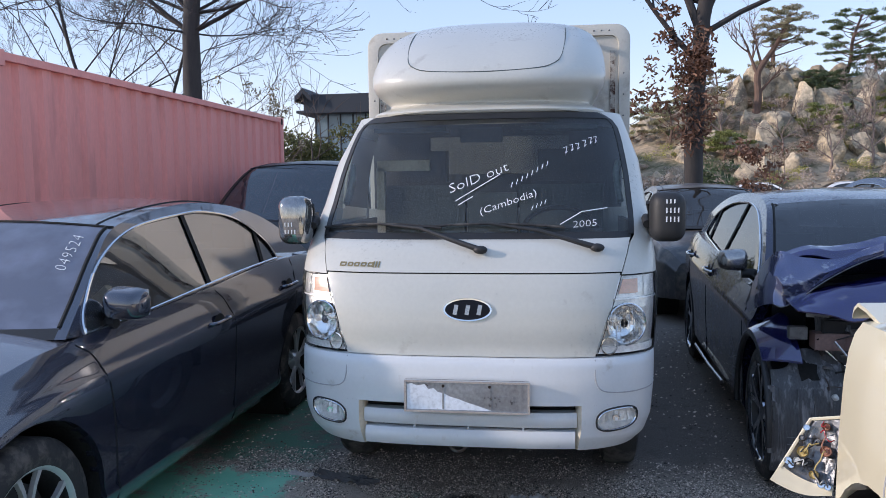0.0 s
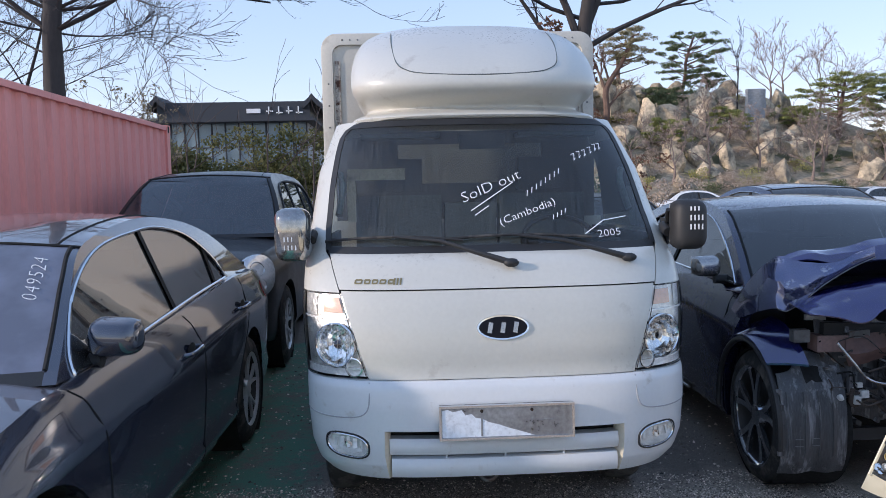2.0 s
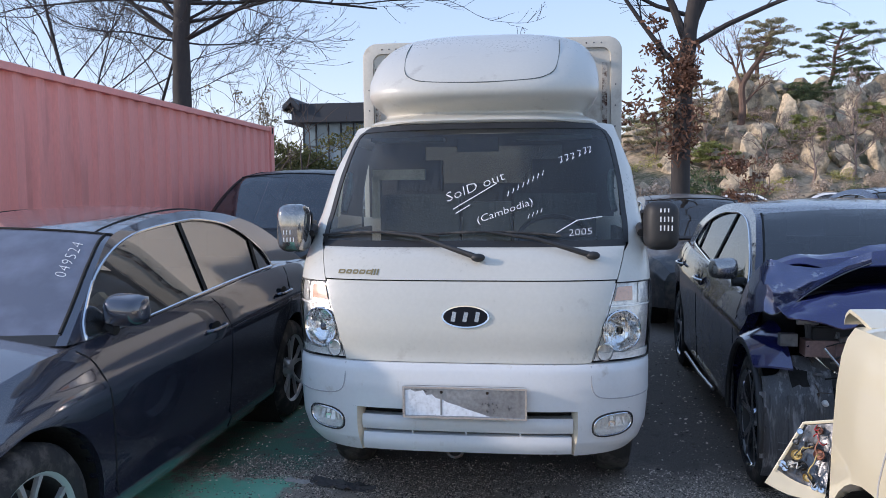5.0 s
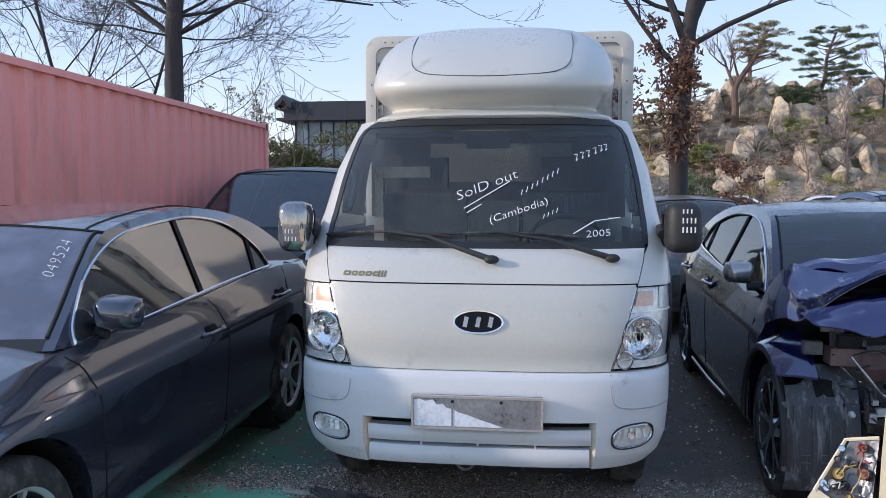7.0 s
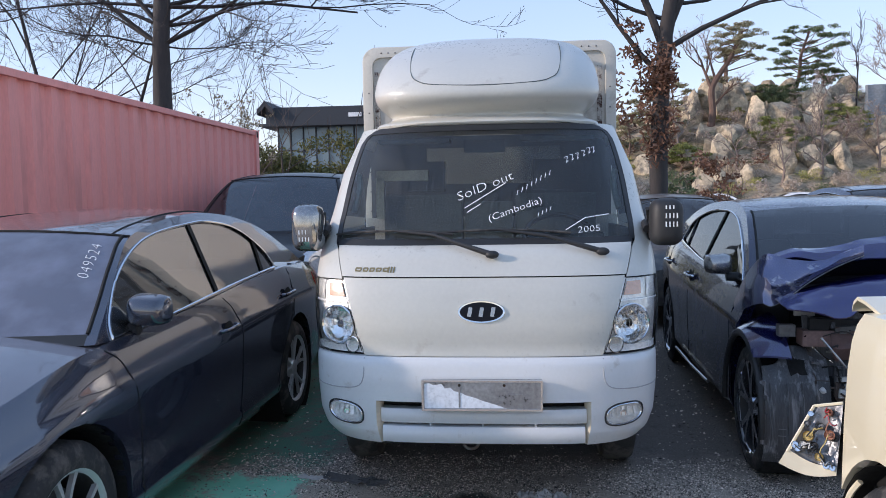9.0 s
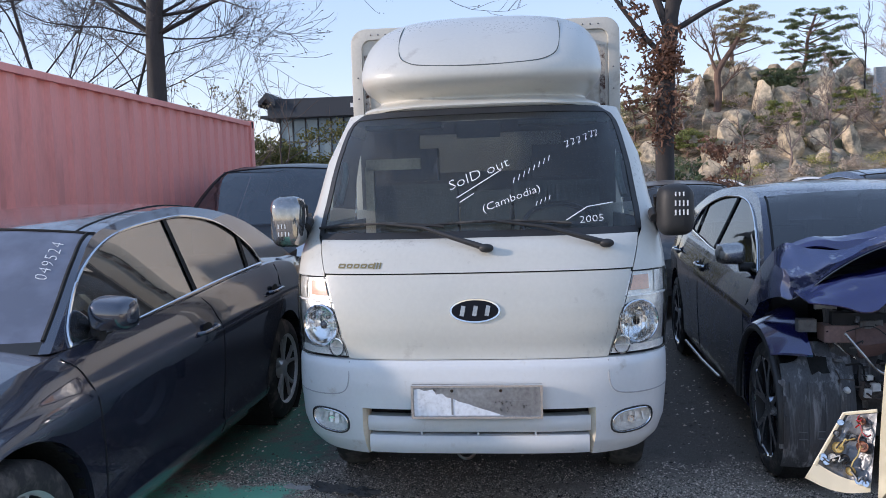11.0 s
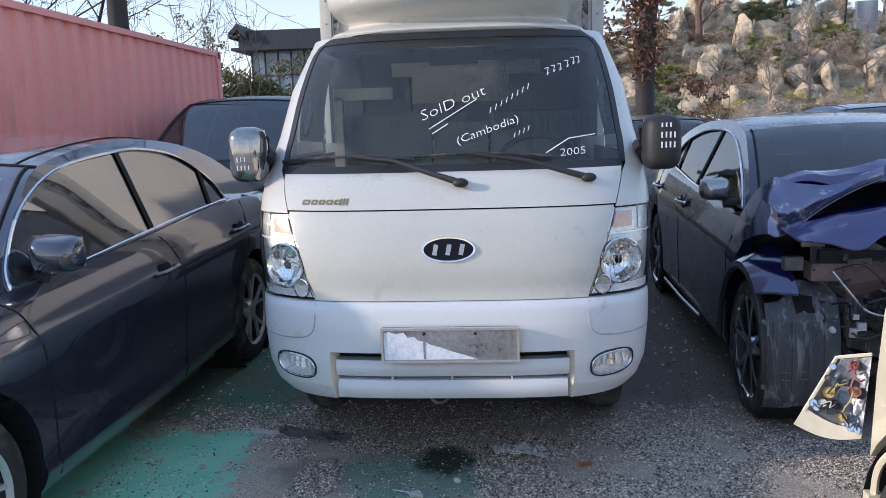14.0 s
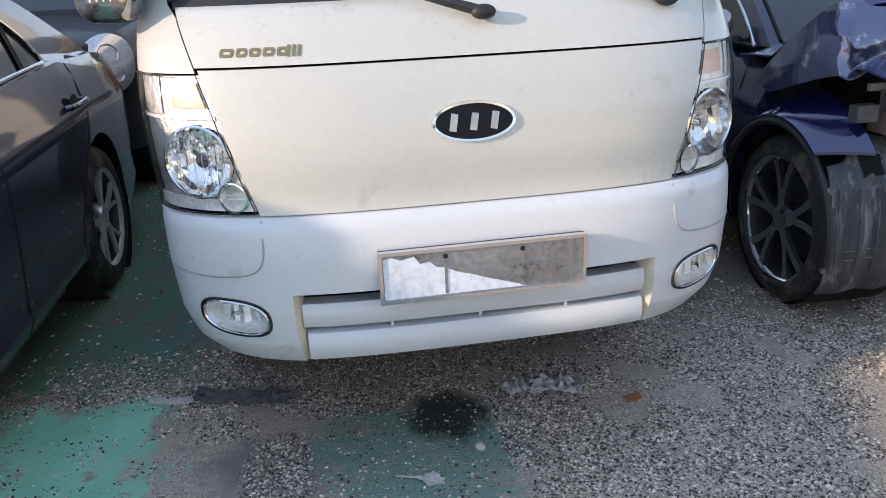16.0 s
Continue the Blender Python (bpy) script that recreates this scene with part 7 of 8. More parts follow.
# tree behind the container
bare_tree("bare dark-barked tree with fine twigs", (-6.2, 10.15, 0), 0.20, [(0, 0, 0), (0.02, 0, 2), (-0.02, 0, 4), (0.05, 0.02, 5.5), (0.0, 0, 7.5), (0.1, 0, 10)],
    [(4.25, (-1, 0.1, 0.5), 2.3, 0.05), (4.5, (1, -0.1, 0.22), 2.6, 0.045), (4.9, (0.75, 0.3, 0.12), 2.4, 0.035), (5.0, (-1, -0.2, 0.05), 2.3, 0.035), (5.3, (1, 0.2, 0.5), 2.8, 0.045), (5.6, (-0.8, 0.4, 0.7), 2.8, 0.045), (6.2, (0.7, -0.3, 0.8), 3.0, 0.05), (4.4, (-0.7, -0.5, -0.05), 1.8, 0.022), (4.2, (0.5, 0.2, 0.0), 1.5, 0.018), (4.7, (-0.5, 0.2, 0.9), 2.4, 0.05), (4.3, (-0.9, 0.3, 0.75), 2.2, 0.03), (4.6, (0.8, 0.3, 0.45), 2.3, 0.03), (4.35, (0.9, -0.3, 0.1), 2.0, 0.022), (4.8, (-0.9, 0.1, 0.3), 2.6, 0.035), (5.1, (1, 0, 0.05), 3.6, 0.04), (4.15, (-0.6, 0.3, 0.3), 1.7, 0.02)], 11, 4, buds=("twig", 0.012, 2), spread=0.7)
# thinner trees further left
bare_tree("slender bare tree with upright stems", (-10.5, 13.2, 0), 0.065, [(0, 0, 0), (0.35, 0, 2.2), (0.2, 0, 3.4), (-0.25, 0, 5), (-0.75, 0, 7.5)],
    [(2.6, (-0.5, 0, 1), 3.4, 0.03), (2.8, (0.45, 0.1, 1), 3.4, 0.03), (3.4, (0.9, 0, 1), 3.0, 0.025), (3.6, (-0.9, 0.2, 0.9), 3.0, 0.025), (4.2, (0.6, -0.3, 0.9), 3.0, 0.025), (4.8, (-0.6, 0, 0.8), 3.0, 0.025), (3.0, (-1, 0.2, 0.6), 3.0, 0.028), (3.1, (1, 0.2, 0.6), 3.2, 0.028), (3.8, (1, -0.2, 0.35), 2.6, 0.022), (4.0, (-1, 0, 0.4), 2.6, 0.022)], 12, 4, buds=("twig", 0.018, 2))
bare_tree("slender bare tree with upright stems", (-8.6, 13.8, 0), 0.04, [(0, 0, 0), (-0.2, 0, 2.2), (0.05, 0, 3.6), (0.55, 0, 5.2), (0.8, 0, 7)],
    [(2.4, (-0.5, 0, 1), 2.8, 0.022), (2.8, (0.5, 0.1, 1), 2.8, 0.022), (3.6, (0.9, 0, 0.7), 2.4, 0.016), (4.0, (-0.8, 0, 0.8), 2.4, 0.02), (3.0, (1, 0.1, 0.5), 2.6, 0.022), (3.2, (-1, 0.1, 0.5), 2.6, 0.022)], 13, 4)
# saplings and a leafy shrub behind the container's end
for sd, x, y, h in ((21, -6.3, 12.6, 2.6), (22, -4.9, 12.8, 2.7), (23, -3.3, 13.0, 2.9), (24, -2.4, 13.4, 2.6), (25, -5.6, 12.2, 2.5)):
    bare_tree("thin bare sapling behind the container", (x, y, 0), 0.03, [(0, 0, 0), (0.05, 0, h * 0.5), (0.1, 0, h)], [(h * 0.5, (-0.5, 0, 1), 1.4, 0.014), (h * 0.6, (0.7, 0, 1), 1.7, 0.015), (h * 0.8, (0.9, 0.1, 0.7), 1.6, 0.012), (h, (0.1, 0, 1), 1.4, 0.012)], sd, 1, "sapling", "twig", min_r=0.005)
sh = thing("shrub", "half-bare broad-leaved evergreen shrub", "shrub", Matrix.Translation((-5.55, 11.2, 0)))
rng = random.Random(31)
bm = bmesh.new()
tips = []
for k in range(7):
    grow(bm, Vector((0, 0, 1.6)), Vector((rng.uniform(-0.8, 0.8), rng.uniform(-0.5, 0.5), 1)), 1.1, 0.02, 2, rng, tips)
tube([(0, 0, 0), (0, 0, 1.7)], 0.05, 6, bm)
part("stem", bm, "twig", sh)
leaf_part("leaves", [(p, 0.13) for p in tips[:90]], "half_bare", sh, 0.022, 14, 31)

# tree by the right-hand cars, with a skirt of dead leaves
bare_tree("bare tree with clinging dead creeper leaves", (3.1, 11.83, 0), 0.20, [(0, 0, 0), (-0.05, 0, 2), (0.0, 0, 3.5), (0.08, 0, 4.6), (0.25, 0, 6), (0.3, 0, 9)],
    [(3.9, (-1.0, 0, 1.25), 2.6, 0.06), (4.3, (1, -0.1, 0.5), 3.2, 0.06), (4.6, (0.35, 0.1, 1), 3.0, 0.09), (4.4, (-0.45, 0.2, 1), 3.2, 0.085), (5.2, (1, 0, 0.15), 2.8, 0.04), (5.0, (-1, 0.2, 0.25), 2.8, 0.045), (5.4, (-0.9, -0.3, 0.6), 2.8, 0.045)], 14, 4, buds=("twig", 0.012, 2), spread=0.7)
creeper = thing("creeper", "dry reddish-brown creeper leaves round tree trunk", "creeper", Matrix.Translation((3.1, 11.83, 0)))
rng = random.Random(41)
cl = [((rng.uniform(-0.32, 0.15), rng.uniform(-0.3, 0.1), rng.uniform(2.2, 4.4)), 0.22) for k in range(30)] + [((rng.uniform(-1.3, -0.5), rng.uniform(-0.3, 0.2), rng.uniform(2.9, 3.9)), 0.2) for k in range(9)] + [((rng.uniform(-0.9, -0.2), rng.uniform(-0.3, 0.2), rng.uniform(4.0, 4.9)), 0.15) for k in range(7)]
leaf_part("leaves", cl[:30], "dead_leaves", creeper, 0.05, 60, 41, 0.4, 1.6)
leaf_part("leaves", cl[30:], "dead_leaves", creeper, 0.05, 22, 42, 0.5, 1.2)

# restaurant building far behind
bl = thing("restaurant", "two-storey glass-fronted restaurant with dark slate eaves", "building", pose(-8.9, 37.0, 0, 0, 0, 0))
part("wall", boxed(-3.6, 3.5, 0.3, 8, 0, 5.5), "grey_wall", bl, smooth=False)
for i in range(10):
    for j, (z0, z1) in enumerate(((0.4, 2.6), (2.75, 4.2), (4.3, 5.5))):
        p = part("window", boxed(-3.5 + i * 0.7, -2.87 + i * 0.7, 0.18, 0.28, z0, z1), "curtain_glass", bl, smooth=False)
for i in range(11):
    part("mullion", boxed(-3.56 + i * 0.7, -3.50 + i * 0.7, 0.1, 0.3, 0.2, 5.5), "slate", bl, smooth=False)
eave = part("overhang", boxed(-3.95, 3.75, -0.6, 8.4, 5.62, 6.5), "slate", bl, smooth=False, bevel=0.03)
part("soffit", boxed(-4.3, 4.0, -0.8, 8.6, 5.50, 5.64), "slate", eave, smooth=False)
for x0 in (-4.2, 3.6):
    bm = bmesh.new()
    rows = [[Vector((x0 + dx, y, z)) for dx, z in ((-0.15, 6.4), (0.1, 6.62), (0.3, 6.85), (0.5, 6.62), (0.75, 6.4))] for y in (-0.9, 8.6)]
    part("gable", sheet(rows, 0.3, Vector((0, 0, -1))), "slate", eave, smooth=False)
part("sign_bar", boxed(0.55, 1.25, -0.66, -0.6, 5.92, 6.14), "marker", bl, smooth=False)
for k in range(4):
    x = 1.55 + k * 0.5
    part("sign_mark", boxed(x, x + 0.34, -0.66, -0.6, 5.98 - 0.08 * (k % 2), 6.04 - 0.08 * (k % 2)), "marker", bl, smooth=False)
    part("sign_mark", boxed(x + 0.1, x + 0.16, -0.66, -0.6, 5.86, 6.24), "marker", bl, smooth=False)

# hedge in front of it
hd = thing("hedge", "tangled olive-green hedge with bare twigs", "hedge", Matrix.Translation((-5, 15.5, 0)))
rng = random.Random(51)
bm = bmesh.new()
for k in range(110):
    p = Vector((rng.uniform(-4, 4.2), rng.uniform(-1, 1), 0))
    q = p + Vector((rng.uniform(-0.5, 0.5), rng.uniform(-0.3, 0.3), rng.uniform(1.6, 2.9)))
    tube(smoothed([p, (p + q) / 2 + Vector((rng.uniform(-0.2, 0.2), 0, 0.2)), q], 3), 0.012, 3, bm, taper=0.004, cap=False)
tagged(part("brushwood", bm, "twig", hd), kind="stuff")
leaf_part("leaves", [((rng.uniform(-4, 4.2), rng.uniform(-0.9, 0.9), rng.uniform(0.3, 2.8) + 0.3 * math.sin(k)), 0.45) for k in range(300)], "hedge", hd, 0.038, 190, 51)

# rock garden hill
HILL = (22.0, 56.0)


def hill_z(x, y):
    dx, dy = (x - HILL[0]) / 17.0, (y - HILL[1]) / 15.0
    z = 8.7 * math.exp(-(dx * dx + dy * dy) * 1.6) + 4.0 * math.exp(-((x - 8) / 9) ** 2 - ((y - 52) / 10) ** 2) + 3.2 * math.exp(-((x - 38) / 10) ** 2 - ((y - 52) / 10) ** 2)
    return z - 0.25 + 0.6 * noise.noise(Vector((x * 0.25, y * 0.25, 0)))


bm = bmesh.new()
grid(bm, [[(x, y, hill_z(x, y)) for x in steps(-8, 62, 56)] for y in steps(38, 90, 40)])
tagged(part("hill", bm, "hill_soil"), "brown scrubby hillside of a rock garden", "hill", kind="structure")
rng = random.Random(61)


def rock(at, size, seed):
    """A faceted boulder."""
    bm = bmesh.new()
    bmesh.ops.create_icosphere(bm, subdivisions=4, radius=1.0)
    r = random.Random(seed)
    cuts = []
    for _ in range(17):
        n = Vector((r.uniform(-1, 1), r.uniform(-1, 0.6), r.uniform(-0.3, 0.9))).normalized()
        cuts.append((n, r.uniform(0.48, 0.8)))
    for v in bm.verts:
        d = v.co.normalized()
        q = d * (1 + 0.22 * noise.noise(d * 1.6 + Vector((seed * 3.7, 0, 0))))
        for n, lim in cuts:
            e = q.dot(n) - lim
            if e > 0:
                q -= n * e * 0.96
        q *= 1 + 0.05 * noise.noise(d * 5 + Vector((0, seed, 0))) + 0.03 * noise.noise(d * 14 + Vector((0, seed, 0)))
        v.co = Vector((q.x * size[0], q.y * size[1], q.z * size[2]))
    bm.transform(Matrix.Rotation(r.uniform(-0.5, 0.5), 4, "Z"))
    ob = part("rock", bm, "rock", smooth=False)
    ob.location = at
    return tagged(ob, "weathered tan boulder of the rock garden", "rock", "boulders on the hill")


for k in range(60):
    x, y = rng.gauss(20, 9.5), rng.uniform(40, 52)
    z = hill_z(x, y)
    s = rng.uniform(0.35, 0.95)
    rock((x, y, z + s * 0.2), (s * rng.uniform(0.9, 1.5), s * 1.1, s * rng.uniform(1.0, 1.9)), k + 1)
# the larger stones: place, width and height
for k, (x, y, w, h) in enumerate(((12.4, 49.4, 1.7, 2.5), (13.9, 49.6, 1.9, 3.6), (15.3, 50.2, 2.2, 2.6), (16.0, 47.4, 1.3, 2.9), (17.7, 47.9, 2.5, 2.3), (20.8, 50.0, 1.7, 2.2), (20.9, 55.6, 1.5, 1.4), (19.6, 56.0, 1.2, 1.6), (18.2, 54.6, 1.6, 1.3), (12.2, 45.9, 0.8, 1.6), (14.1, 45.8, 2.2, 1.8), (16.2, 43.1, 1.3, 2.0), (18.2, 43.9, 1.8, 1.4), (19.8, 43.7, 1.1, 1.9), (8.3, 44.2, 1.4, 1.4), (11.6, 43.3, 0.9, 1.1), (22.4, 51.0, 1.5, 1.9), (25.2, 46.2, 1.4, 1.7), (27.6, 46.0, 1.7, 1.6), (29.2, 44.5, 1.4, 1.8), (24.4, 54.0, 1.8, 1.5), (17.0, 52.5, 2.0, 1.6), (10.8, 46.8, 1.3, 1.6), (22.6, 44.2, 1.4, 1.5), (14.0, 42.2, 1.0, 0.9), (26.6, 50.4, 1.4, 2.0))):
    rock((x, y, hill_z(x, y) + h * 0.30), (w * 0.66, w * 0.6, h * 0.62), 200 + k)


stone = bmesh.new()
cube(stone, -0.62, 0.62, -0.2, 0.2, 0, 3.3)
bmesh.ops.subdivide_edges(stone, edges=list(stone.edges), cuts=5, use_grid_fill=True)
for v in stone.verts:
    v.co += Vector((noise.noise(v.co * 2), noise.noise(v.co * 2 + Vector((5, 0, 0))), 0.4 * noise.noise(v.co * 3))) * 0.10
M["grey_stone"] = mat("grey_stone", (0.25, 0.27, 0.29), 0.85, var=0.25, scale=1.5, fine=9, bump=0.6)
slab = tagged(part("standing_stone", stone, "grey_stone"), "upright grey stone slab among garden shrubs", "stone")
slab.location = (23.45, 47.4, hill_z(23.45, 47.4) - 0.3)


def pine(label, at, trunk, r, crown, n, pad, mt, seed, limb_r=0.05, dense=90):
    """A garden pine: trunk along points, and flat pads of needles on bent limbs inside a crown given as (height, middle, half width)."""
    rng = random.Random(seed)
    t = thing("pine_tree", label, "tree", Matrix.Translation(at))
    pts = smoothed(trunk, 5)
    part("trunk", tube(pts, r, 9, taper=r * 0.45), "pine_bark", t)
    z0, z1 = crown[0][0], crown[-1][0]
    clumps = []
    for k in range(n):
        z = z0 + (z1 - z0) * (k + rng.uniform(0.1, 0.9)) / n
        mid, hw = lerp(z, [(c[0], c[1]) for c in crown]), lerp(z, [(c[0], c[2]) for c in crown])
        a = k * 2.4 + rng.uniform(-0.5, 0.5)
        f = 0.35 + 0.65 * math.sqrt(rng.random())
        tip = Vector((mid + hw * f * math.cos(a), hw * f * 0.8 * math.sin(a), z))
        root = min(pts, key=lambda q: abs(q.z - (z - 0.25 * (tip - Vector((q.x, q.y, z))).length - 0.2)))
        bend = root.lerp(tip, 0.55) + Vector((rng.uniform(-0.15, 0.15), 0, rng.uniform(-0.2, 0.05)))
        part("limb", tube(smoothed([root, bend, tip], 3), limb_r * rng.uniform(0.6, 1.1), 4, taper=0.014, cap=False), "pine_bark", t)
        for m in range(5):
            clumps.append((tip + Vector((rng.gauss(0, 0.55), rng.gauss(0, 0.45), rng.gauss(0, 0.07))) * pad * 1.5 + Vector((0, 0, 0.05)), rng.uniform(0.55, 1.0) * pad))
    leaf_part("crown", clumps, mt, t, 0.062, dense, seed, 0.3, 0.34)
    return t


def on_hill(x, y, up=0.0):
    return (x, y, hill_z(x, y) + up)


pine("tall pine with flat layered dark crown", on_hill(21.6, 56, 0.3), [(0, 0, 0), (0.25, 0, 1.0), (0.3, 0, 2.2), (0.6, 0, 3.2), (0.9, 0, 4.1)], 0.16,
    [(0.9, -0.3, 1.6), (1.6, 0.5, 2.6), (2.3, 0.3, 3.1), (3.1, 0.9, 2.7), (3.9, 1.2, 2.0), (4.4, 1.1, 1.0)], 34, 0.42, "needles", 71)
gnarl = pine("gnarled leaning pine with thin browned crown", on_hill(13.4, 48.3, -0.2), [(0, 0, 0), (0.12, 0, 1.2), (0.05, 0, 2.6), (0.6, 0, 3.6), (1.25, 0, 4.6), (1.9, 0, 6.2)], 0.26,
    [(4.4, 1.9, 1.4), (5.0, 2.0, 1.6), (5.6, 1.3, 1.6), (6.2, 1.8, 1.5), (6.8, 1.9, 1.0)], 20, 0.36, "needles_brown", 72, 0.06, 70)
rng2 = random.Random(172)
tips = []
for root, d, ln, lr in (((0.05, 0, 2.6), (-0.45, 0, 1), 2.0, 0.13), ((0.1, 0, 1.3), (0.8, 0.1, 0.9), 2.0, 0.10), ((0.3, 0, 3.2), (-0.15, 0.1, 1), 2.2, 0.09), ((-0.5, 0, 4.0), (-0.9, 0, 0.6), 1.5, 0.06)):
    bm = bmesh.new()
    grow(bm, Vector(root), Vector(d), ln, lr, 3, rng2, tips, 0.7, 0.0, 0.012)
    part("limb", bm, "pine_bark", gnarl)
leaf_part("crown", [(p, 0.3) for p in tips], "dry_brush", gnarl, 0.035, 9, 173, 0.3, 0.5)
pine("bare-stemmed pine behind the gnarled one", on_hill(15.6, 53.0, -0.2), [(0, 0, 0), (0.05, 0, 2.0), (0.0, 0, 3.6)], 0.2, [(2.9, 0.0, 1.2), (4.0, 0.2, 1.4)], 8, 0.34, "needles_brown", 73)
pine("spreading pine with pale green crown", on_hill(29.6, 48.0, -0.2), [(0, 0, 0), (0.05, 0, 1.2), (0.2, 0, 2.6), (0.4, 0, 3.9)], 0.2,
    [(1.6, 0.3, 2.2), (2.6, 0.2, 2.6), (3.6, 0.5, 2.5), (4.4, 0.8, 1.6)], 34, 0.46, "shrub_pine", 74, 0.05, 110)
pine("spreading pine with green crown", on_hill(34.5, 48.5, -0.2), [(0, 0, 0), (-0.2, 0, 2.0), (-0.4, 0, 4.4)], 0.2, [(2.0, -0.2, 2.4), (3.6, -0.3, 2.6), (4.9, -0.4, 1.4)], 26, 0.46, "needles", 75)
for sd, x, y, h, w, mt in ((76, 23.0, 54.9, 1.7, 3.0, "needles"), (77, 18.7, 51.6, 1.2, 3.6, "needles"), (78, 16.6, 45.3, 2.4, 3.0, "shrub_pine"), (79, 21.2, 46.4, 2.1, 2.6, "shrub_pine"), (101, 9.2, 47.0, 3.4, 3.2, "needles_brown"), (102, 11.2, 50.0, 3.0, 3.0, "needles_brown"), (103, 7.6, 45.6, 2.9, 3.0, "needles_brown"), (104, 5.0, 47.0, 3.4, 3.4, "needles_brown"), (105, 38.5, 52.0, 4.6, 5.0, "needles_brown"), (106, 26.4, 47.6, 1.6, 2.4, "shrub_pine"), (107, 17.8, 49.6, 1.5, 2.2, "needles"), (108, 10.4, 43.6, 1.8, 2.4, "shrub_pine"), (109, 32.0, 45.6, 2.4, 3.0, "needles_brown"), (110, 15.2, 52.6, 1.6, 2.6, "needles_brown")):
    pine("low garden pine with flat clipped pads", on_hill(x, y, -0.1), [(0, 0, 0), (0.15, 0, h * 0.45), (0.0, 0, h * 0.9)], 0.09, [(h * 0.35, 0, w * 0.42), (h * 0.65, 0.1, w * 0.5), (h, 0, w * 0.26)], 13, 0.36, mt, sd, 0.035, 85)
for k in range(170):
    x, y = rng.gauss(20, 10) if k % 3 else rng.uniform(5, 16), rng.uniform(39, 54)
    z = hill_z(x, y)
    s = rng.uniform(0.4, 0.95) * (1.0 if y < 46 else 0.75)
    b = thing("shrub", rng.choice(("yellow-green clipped garden shrub", "dry brown garden shrub", "dry brown garden shrub", "dry brown garden shrub", "dark green garden shrub")), "shrub", Matrix.Translation((x, y, z)), "shrubs on the hill")
    leaf_part("leaves", [((rng.uniform(-s, s), rng.uniform(-s, s) * 0.6, rng.uniform(0.1, s)), 0.45 * s) for _ in range(7)], "shrub" if "yellow" in b["label"] else "needles" if "dark" in b["label"] else "dry_brush", b, 0.045, 90, 300 + k, 0.35)
bare_tree("slim upright bare tree", on_hill(23.2, 49.7), 0.07, [(0, 0, 0), (0.05, 0, 1.6), (0.1, 0, 3.0)], [(1.6, (-0.3, 0, 1), 1.8, 0.03), (2.2, (0.25, 0, 1), 2.0, 0.03), (2.8, (0.05, 0, 1), 2.0, 0.035), (2.4, (-0.15, 0.1, 1), 1.9, 0.03)], 180, 2, mt="bark", spread=0.3, min_r=0.012)
for sd, x, y, h in ((81, 25.6, 49.8, 4.4), (82, 30.5, 52, 4.2), (83, 18.0, 42, 2.8), (84, 24.5, 42, 3.0), (85, 29.0, 42, 4.0), (86, 35, 44, 4.5), (87, 13.5, 43, 2.6), (88, 33.0, 54, 5.0), (89, 19.6, 46.6, 2.8), (90, 37.5, 50, 5.5), (95, 41, 47, 5.0), (96, 27.6, 52, 4.6), (97, 10.5, 45, 3.0), (98, 15.5, 41, 2.8), (99, 27, 45, 3.4), (100, 32, 45, 4.0), (112, 21.6, 43.0, 3.2), (113, 19.0, 44.6, 2.6), (114, 26.0, 43.6, 3.2)):
    bare_tree("bare grey-brown garden tree", on_hill(x, y), 0.09, [(0, 0, 0), (0.1, 0, h * 0.3), (0.0, 0, h * 0.5)], [(h * 0.3, (-0.8, 0, 0.7), h * 0.5, 0.045), (h * 0.4, (0.8, 0.2, 0.7), h * 0.5, 0.045), (h * 0.5, (0.2, 0, 1), h * 0.45, 0.045), (h * 0.5, (-0.3, 0.3, 1), h * 0.45, 0.035)], sd, 3, "tree", "pale_twig", ("dry_brush", 0.025, 5), 0.7, 0.011)
# reddish bush and evergreen bush by the tree
for nm, lab, x, y, h, w, mt, sd in (("shrub", "leafy reddish-brown beech shrub", 6.2, 19.5, 2.7, 0.75, "dead_leaves", 91), ("shrub", "round dark evergreen bush", 4.4, 17.5, 2.0, 0.55, "needles", 92), ("shrub", "dry grey bramble thicket", 3.0, 16.5, 1.9, 1.0, "dry_brush", 93), ("shrub", "dry grey bramble thicket", 8.5, 24, 1.9, 1.6, "dry_brush", 94)):
    t = thing(nm, lab, "shrub", Matrix.Translation((x, y, 0)))
    bm = bmesh.new()
    tips = []
    for k in range(8):
        grow(bm, Vector((rng.uniform(-0.2, 0.2), 0, 0)), Vector((rng.uniform(-0.5, 0.5), rng.uniform(-0.3, 0.3), 1)), h * 0.6, 0.02, 1, rng, tips)
    part("stem", bm, "twig", t)
    leaf_part("leaves", [((rng.gauss(0, w * 0.5), rng.gauss(0, w * 0.4), rng.uniform(0.3, h)), 0.28) for _ in range(34)], mt, t, 0.05, 30, sd)

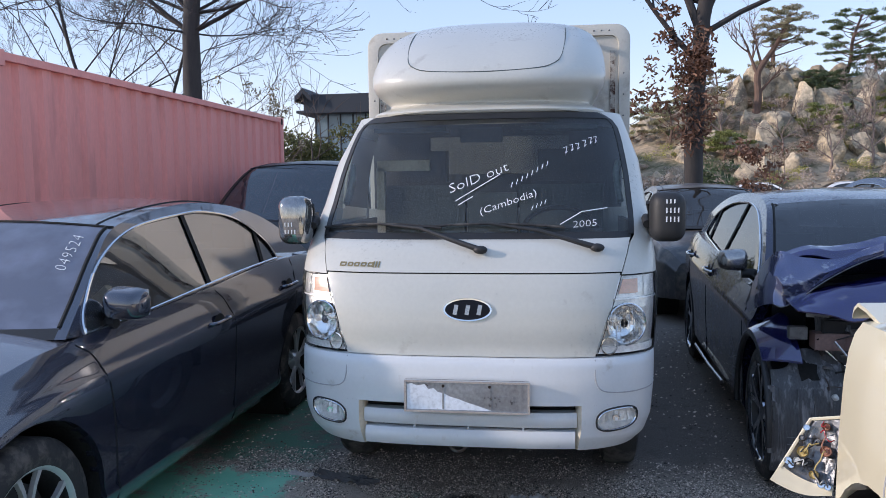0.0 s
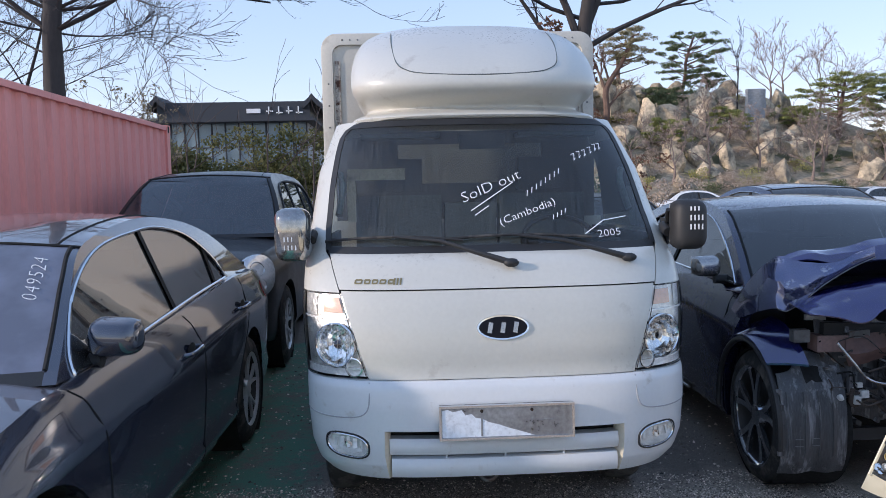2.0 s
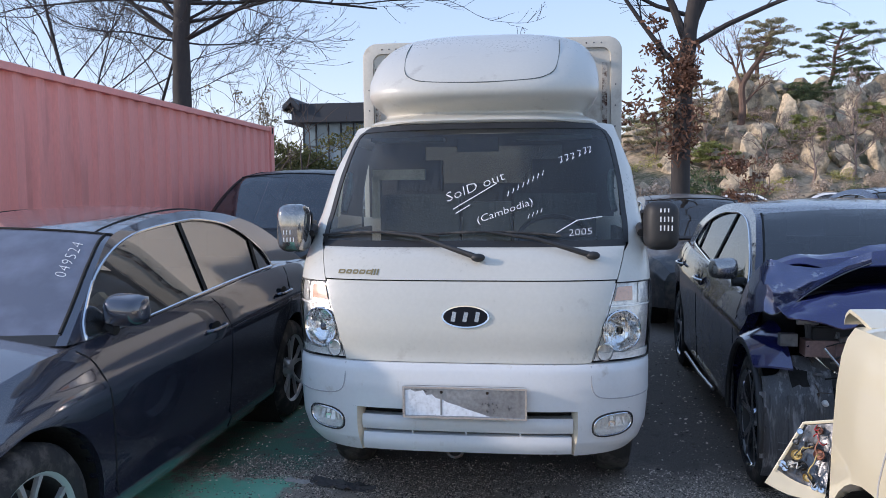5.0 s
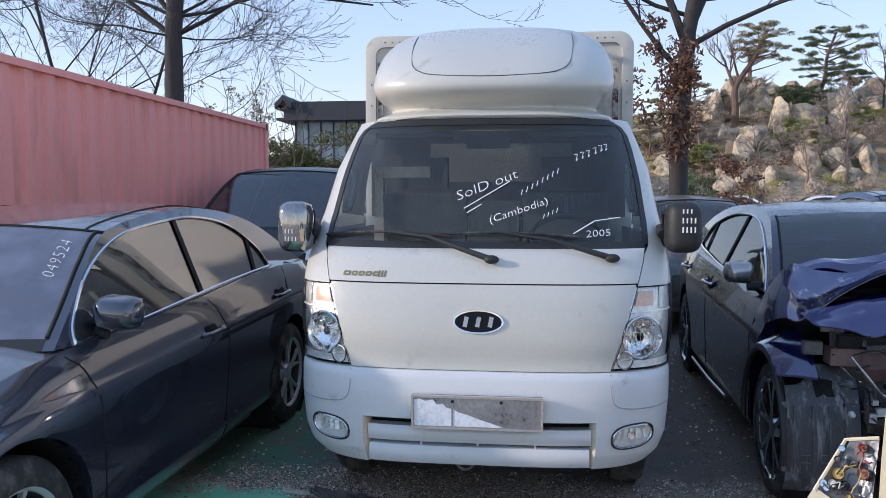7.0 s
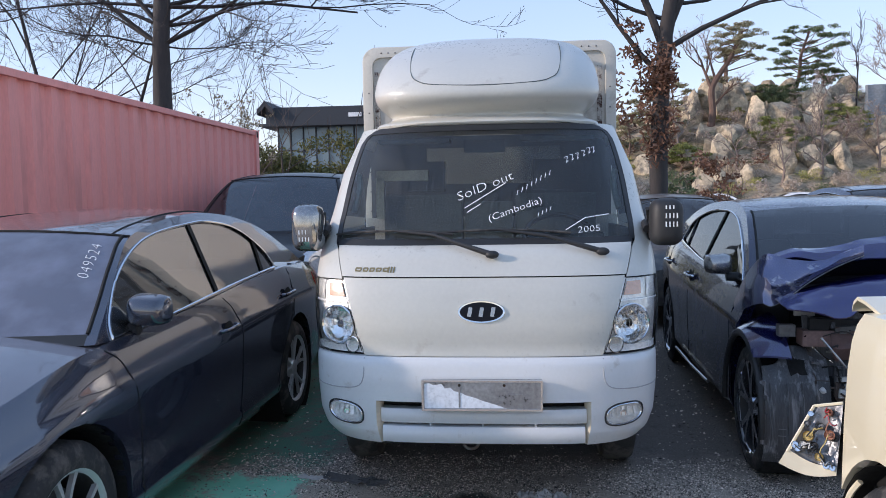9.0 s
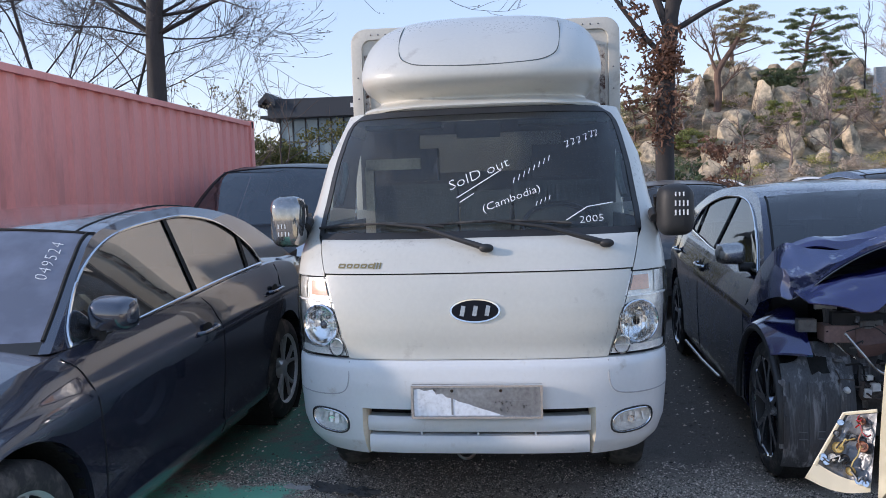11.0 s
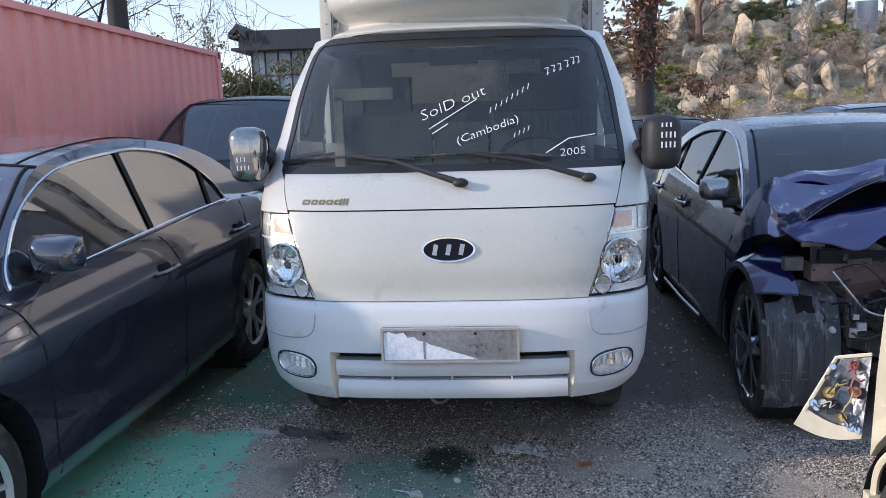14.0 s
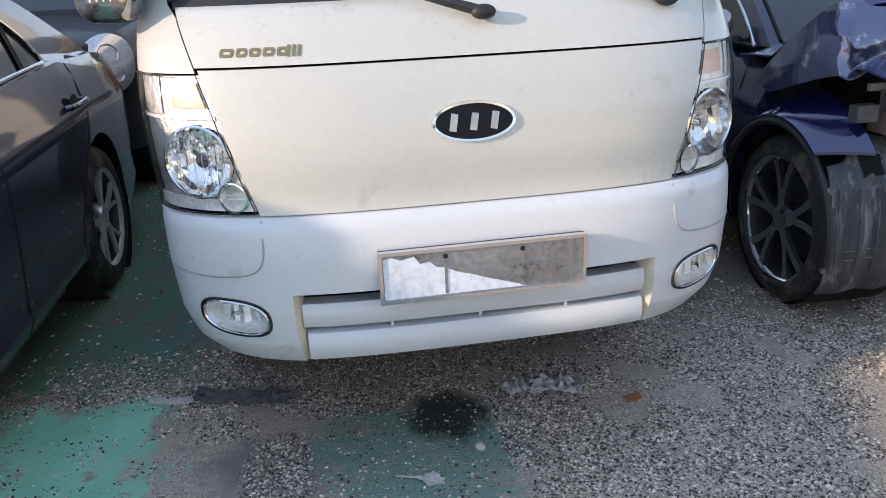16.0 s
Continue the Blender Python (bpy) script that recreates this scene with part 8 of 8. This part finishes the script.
# cars of the next rows
def far_car(label, m, paint, width=1.8, h=1.47, length=4.5, glass_mt="dark_glass", group="cars of the next rows"):
    t = thing("car", label, "car", m, group)
    k = h / 1.47
    c = dict(width=width, length=length, tyre=0.32, wheels=(0.9, length - 0.95), sill=0.24, nose_low=0.28, paint=paint, rim="alloy", spokes=5, arch=0.05,
        belt=[(0, 0.66 * k), (0.2, 0.78 * k), (1.2, 0.93 * k), (2.4, 0.98 * k), (length - 0.5, 1.0 * k), (length, 0.93 * k)],
        plan=[(0, 0.74), (0.3, 0.92), (1.0, 1.0), (length - 0.8, 1.0), (length, 0.82)], hood_end=1.4, deck_start=length - 0.9, glass_z=0.95 * k,
        roof=[(1.15, 0.97 * k), (1.6, 1.2 * k), (2.0, 1.39 * k), (2.5, 1.46 * k), (3.0, 1.46 * k), (3.5, 1.36 * k), (length - 0.55, 1.05 * k)],
        dlo_top=[(1.5, 0.98 * k), (1.8, 1.2 * k), (2.1, 1.34 * k), (2.5, 1.39 * k), (3.0, 1.385 * k), (3.4, 1.27 * k), (3.6, 1.06 * k)], dlo_low=[(3.6, 1.06 * k), (2.5, 1.0 * k), (1.5, 0.98 * k)],
        posts=[(2.5, 0.1)], roof_split=(2.1, 3.3), side_glass=glass_mt, front_glass=glass_mt, roof_gap=True)
    car(t, c)
    return t


M["green_paint"] = mat("green_paint", (0.02, 0.06, 0.035), 0.35, 0.2, var=0.15, scale=3, coat=0.8, dirt=(0.12, 0.11, 0.09), dirt_amount=0.35, dirt_scale=4)
M["dusty_dark"] = mat("dusty_dark", (0.06, 0.06, 0.062), 0.5, 0.2, var=0.2, scale=3, coat=0.4, dirt=(0.16, 0.14, 0.12), dirt_amount=0.5, dirt_scale=3)
far_car("dusty dark green car behind the truck", pose(2.35, 5.2, 0), "dusty_dark", 1.78, 1.50)
far_car("dark blue estate car behind the wrecked one", pose(5.5, 5.6, 0), "blue_paint", 2.0, 1.58, 4.7)
for k, (x, y, p, lab) in enumerate(((9.0, 31.0, "silver_paint", "silver car parked by the rock garden"), (12.6, 33.5, "white_paint", "white car parked by the rock garden"), (16.4, 33.0, "white_paint", "white car parked by the rock garden"), (20.5, 33.5, "silver_paint", "silver car parked by the rock garden"), (25.0, 33.0, "white_paint", "white car parked by the rock garden"), (6.0, 30.0, "dusty_dark", "dark car parked by the rock garden"))):
    far_car(lab, pose(x, y, 0, 0, 0, 62 + 9 * k), p, 1.8, 1.5, 4.5, group="cars by the rock garden")
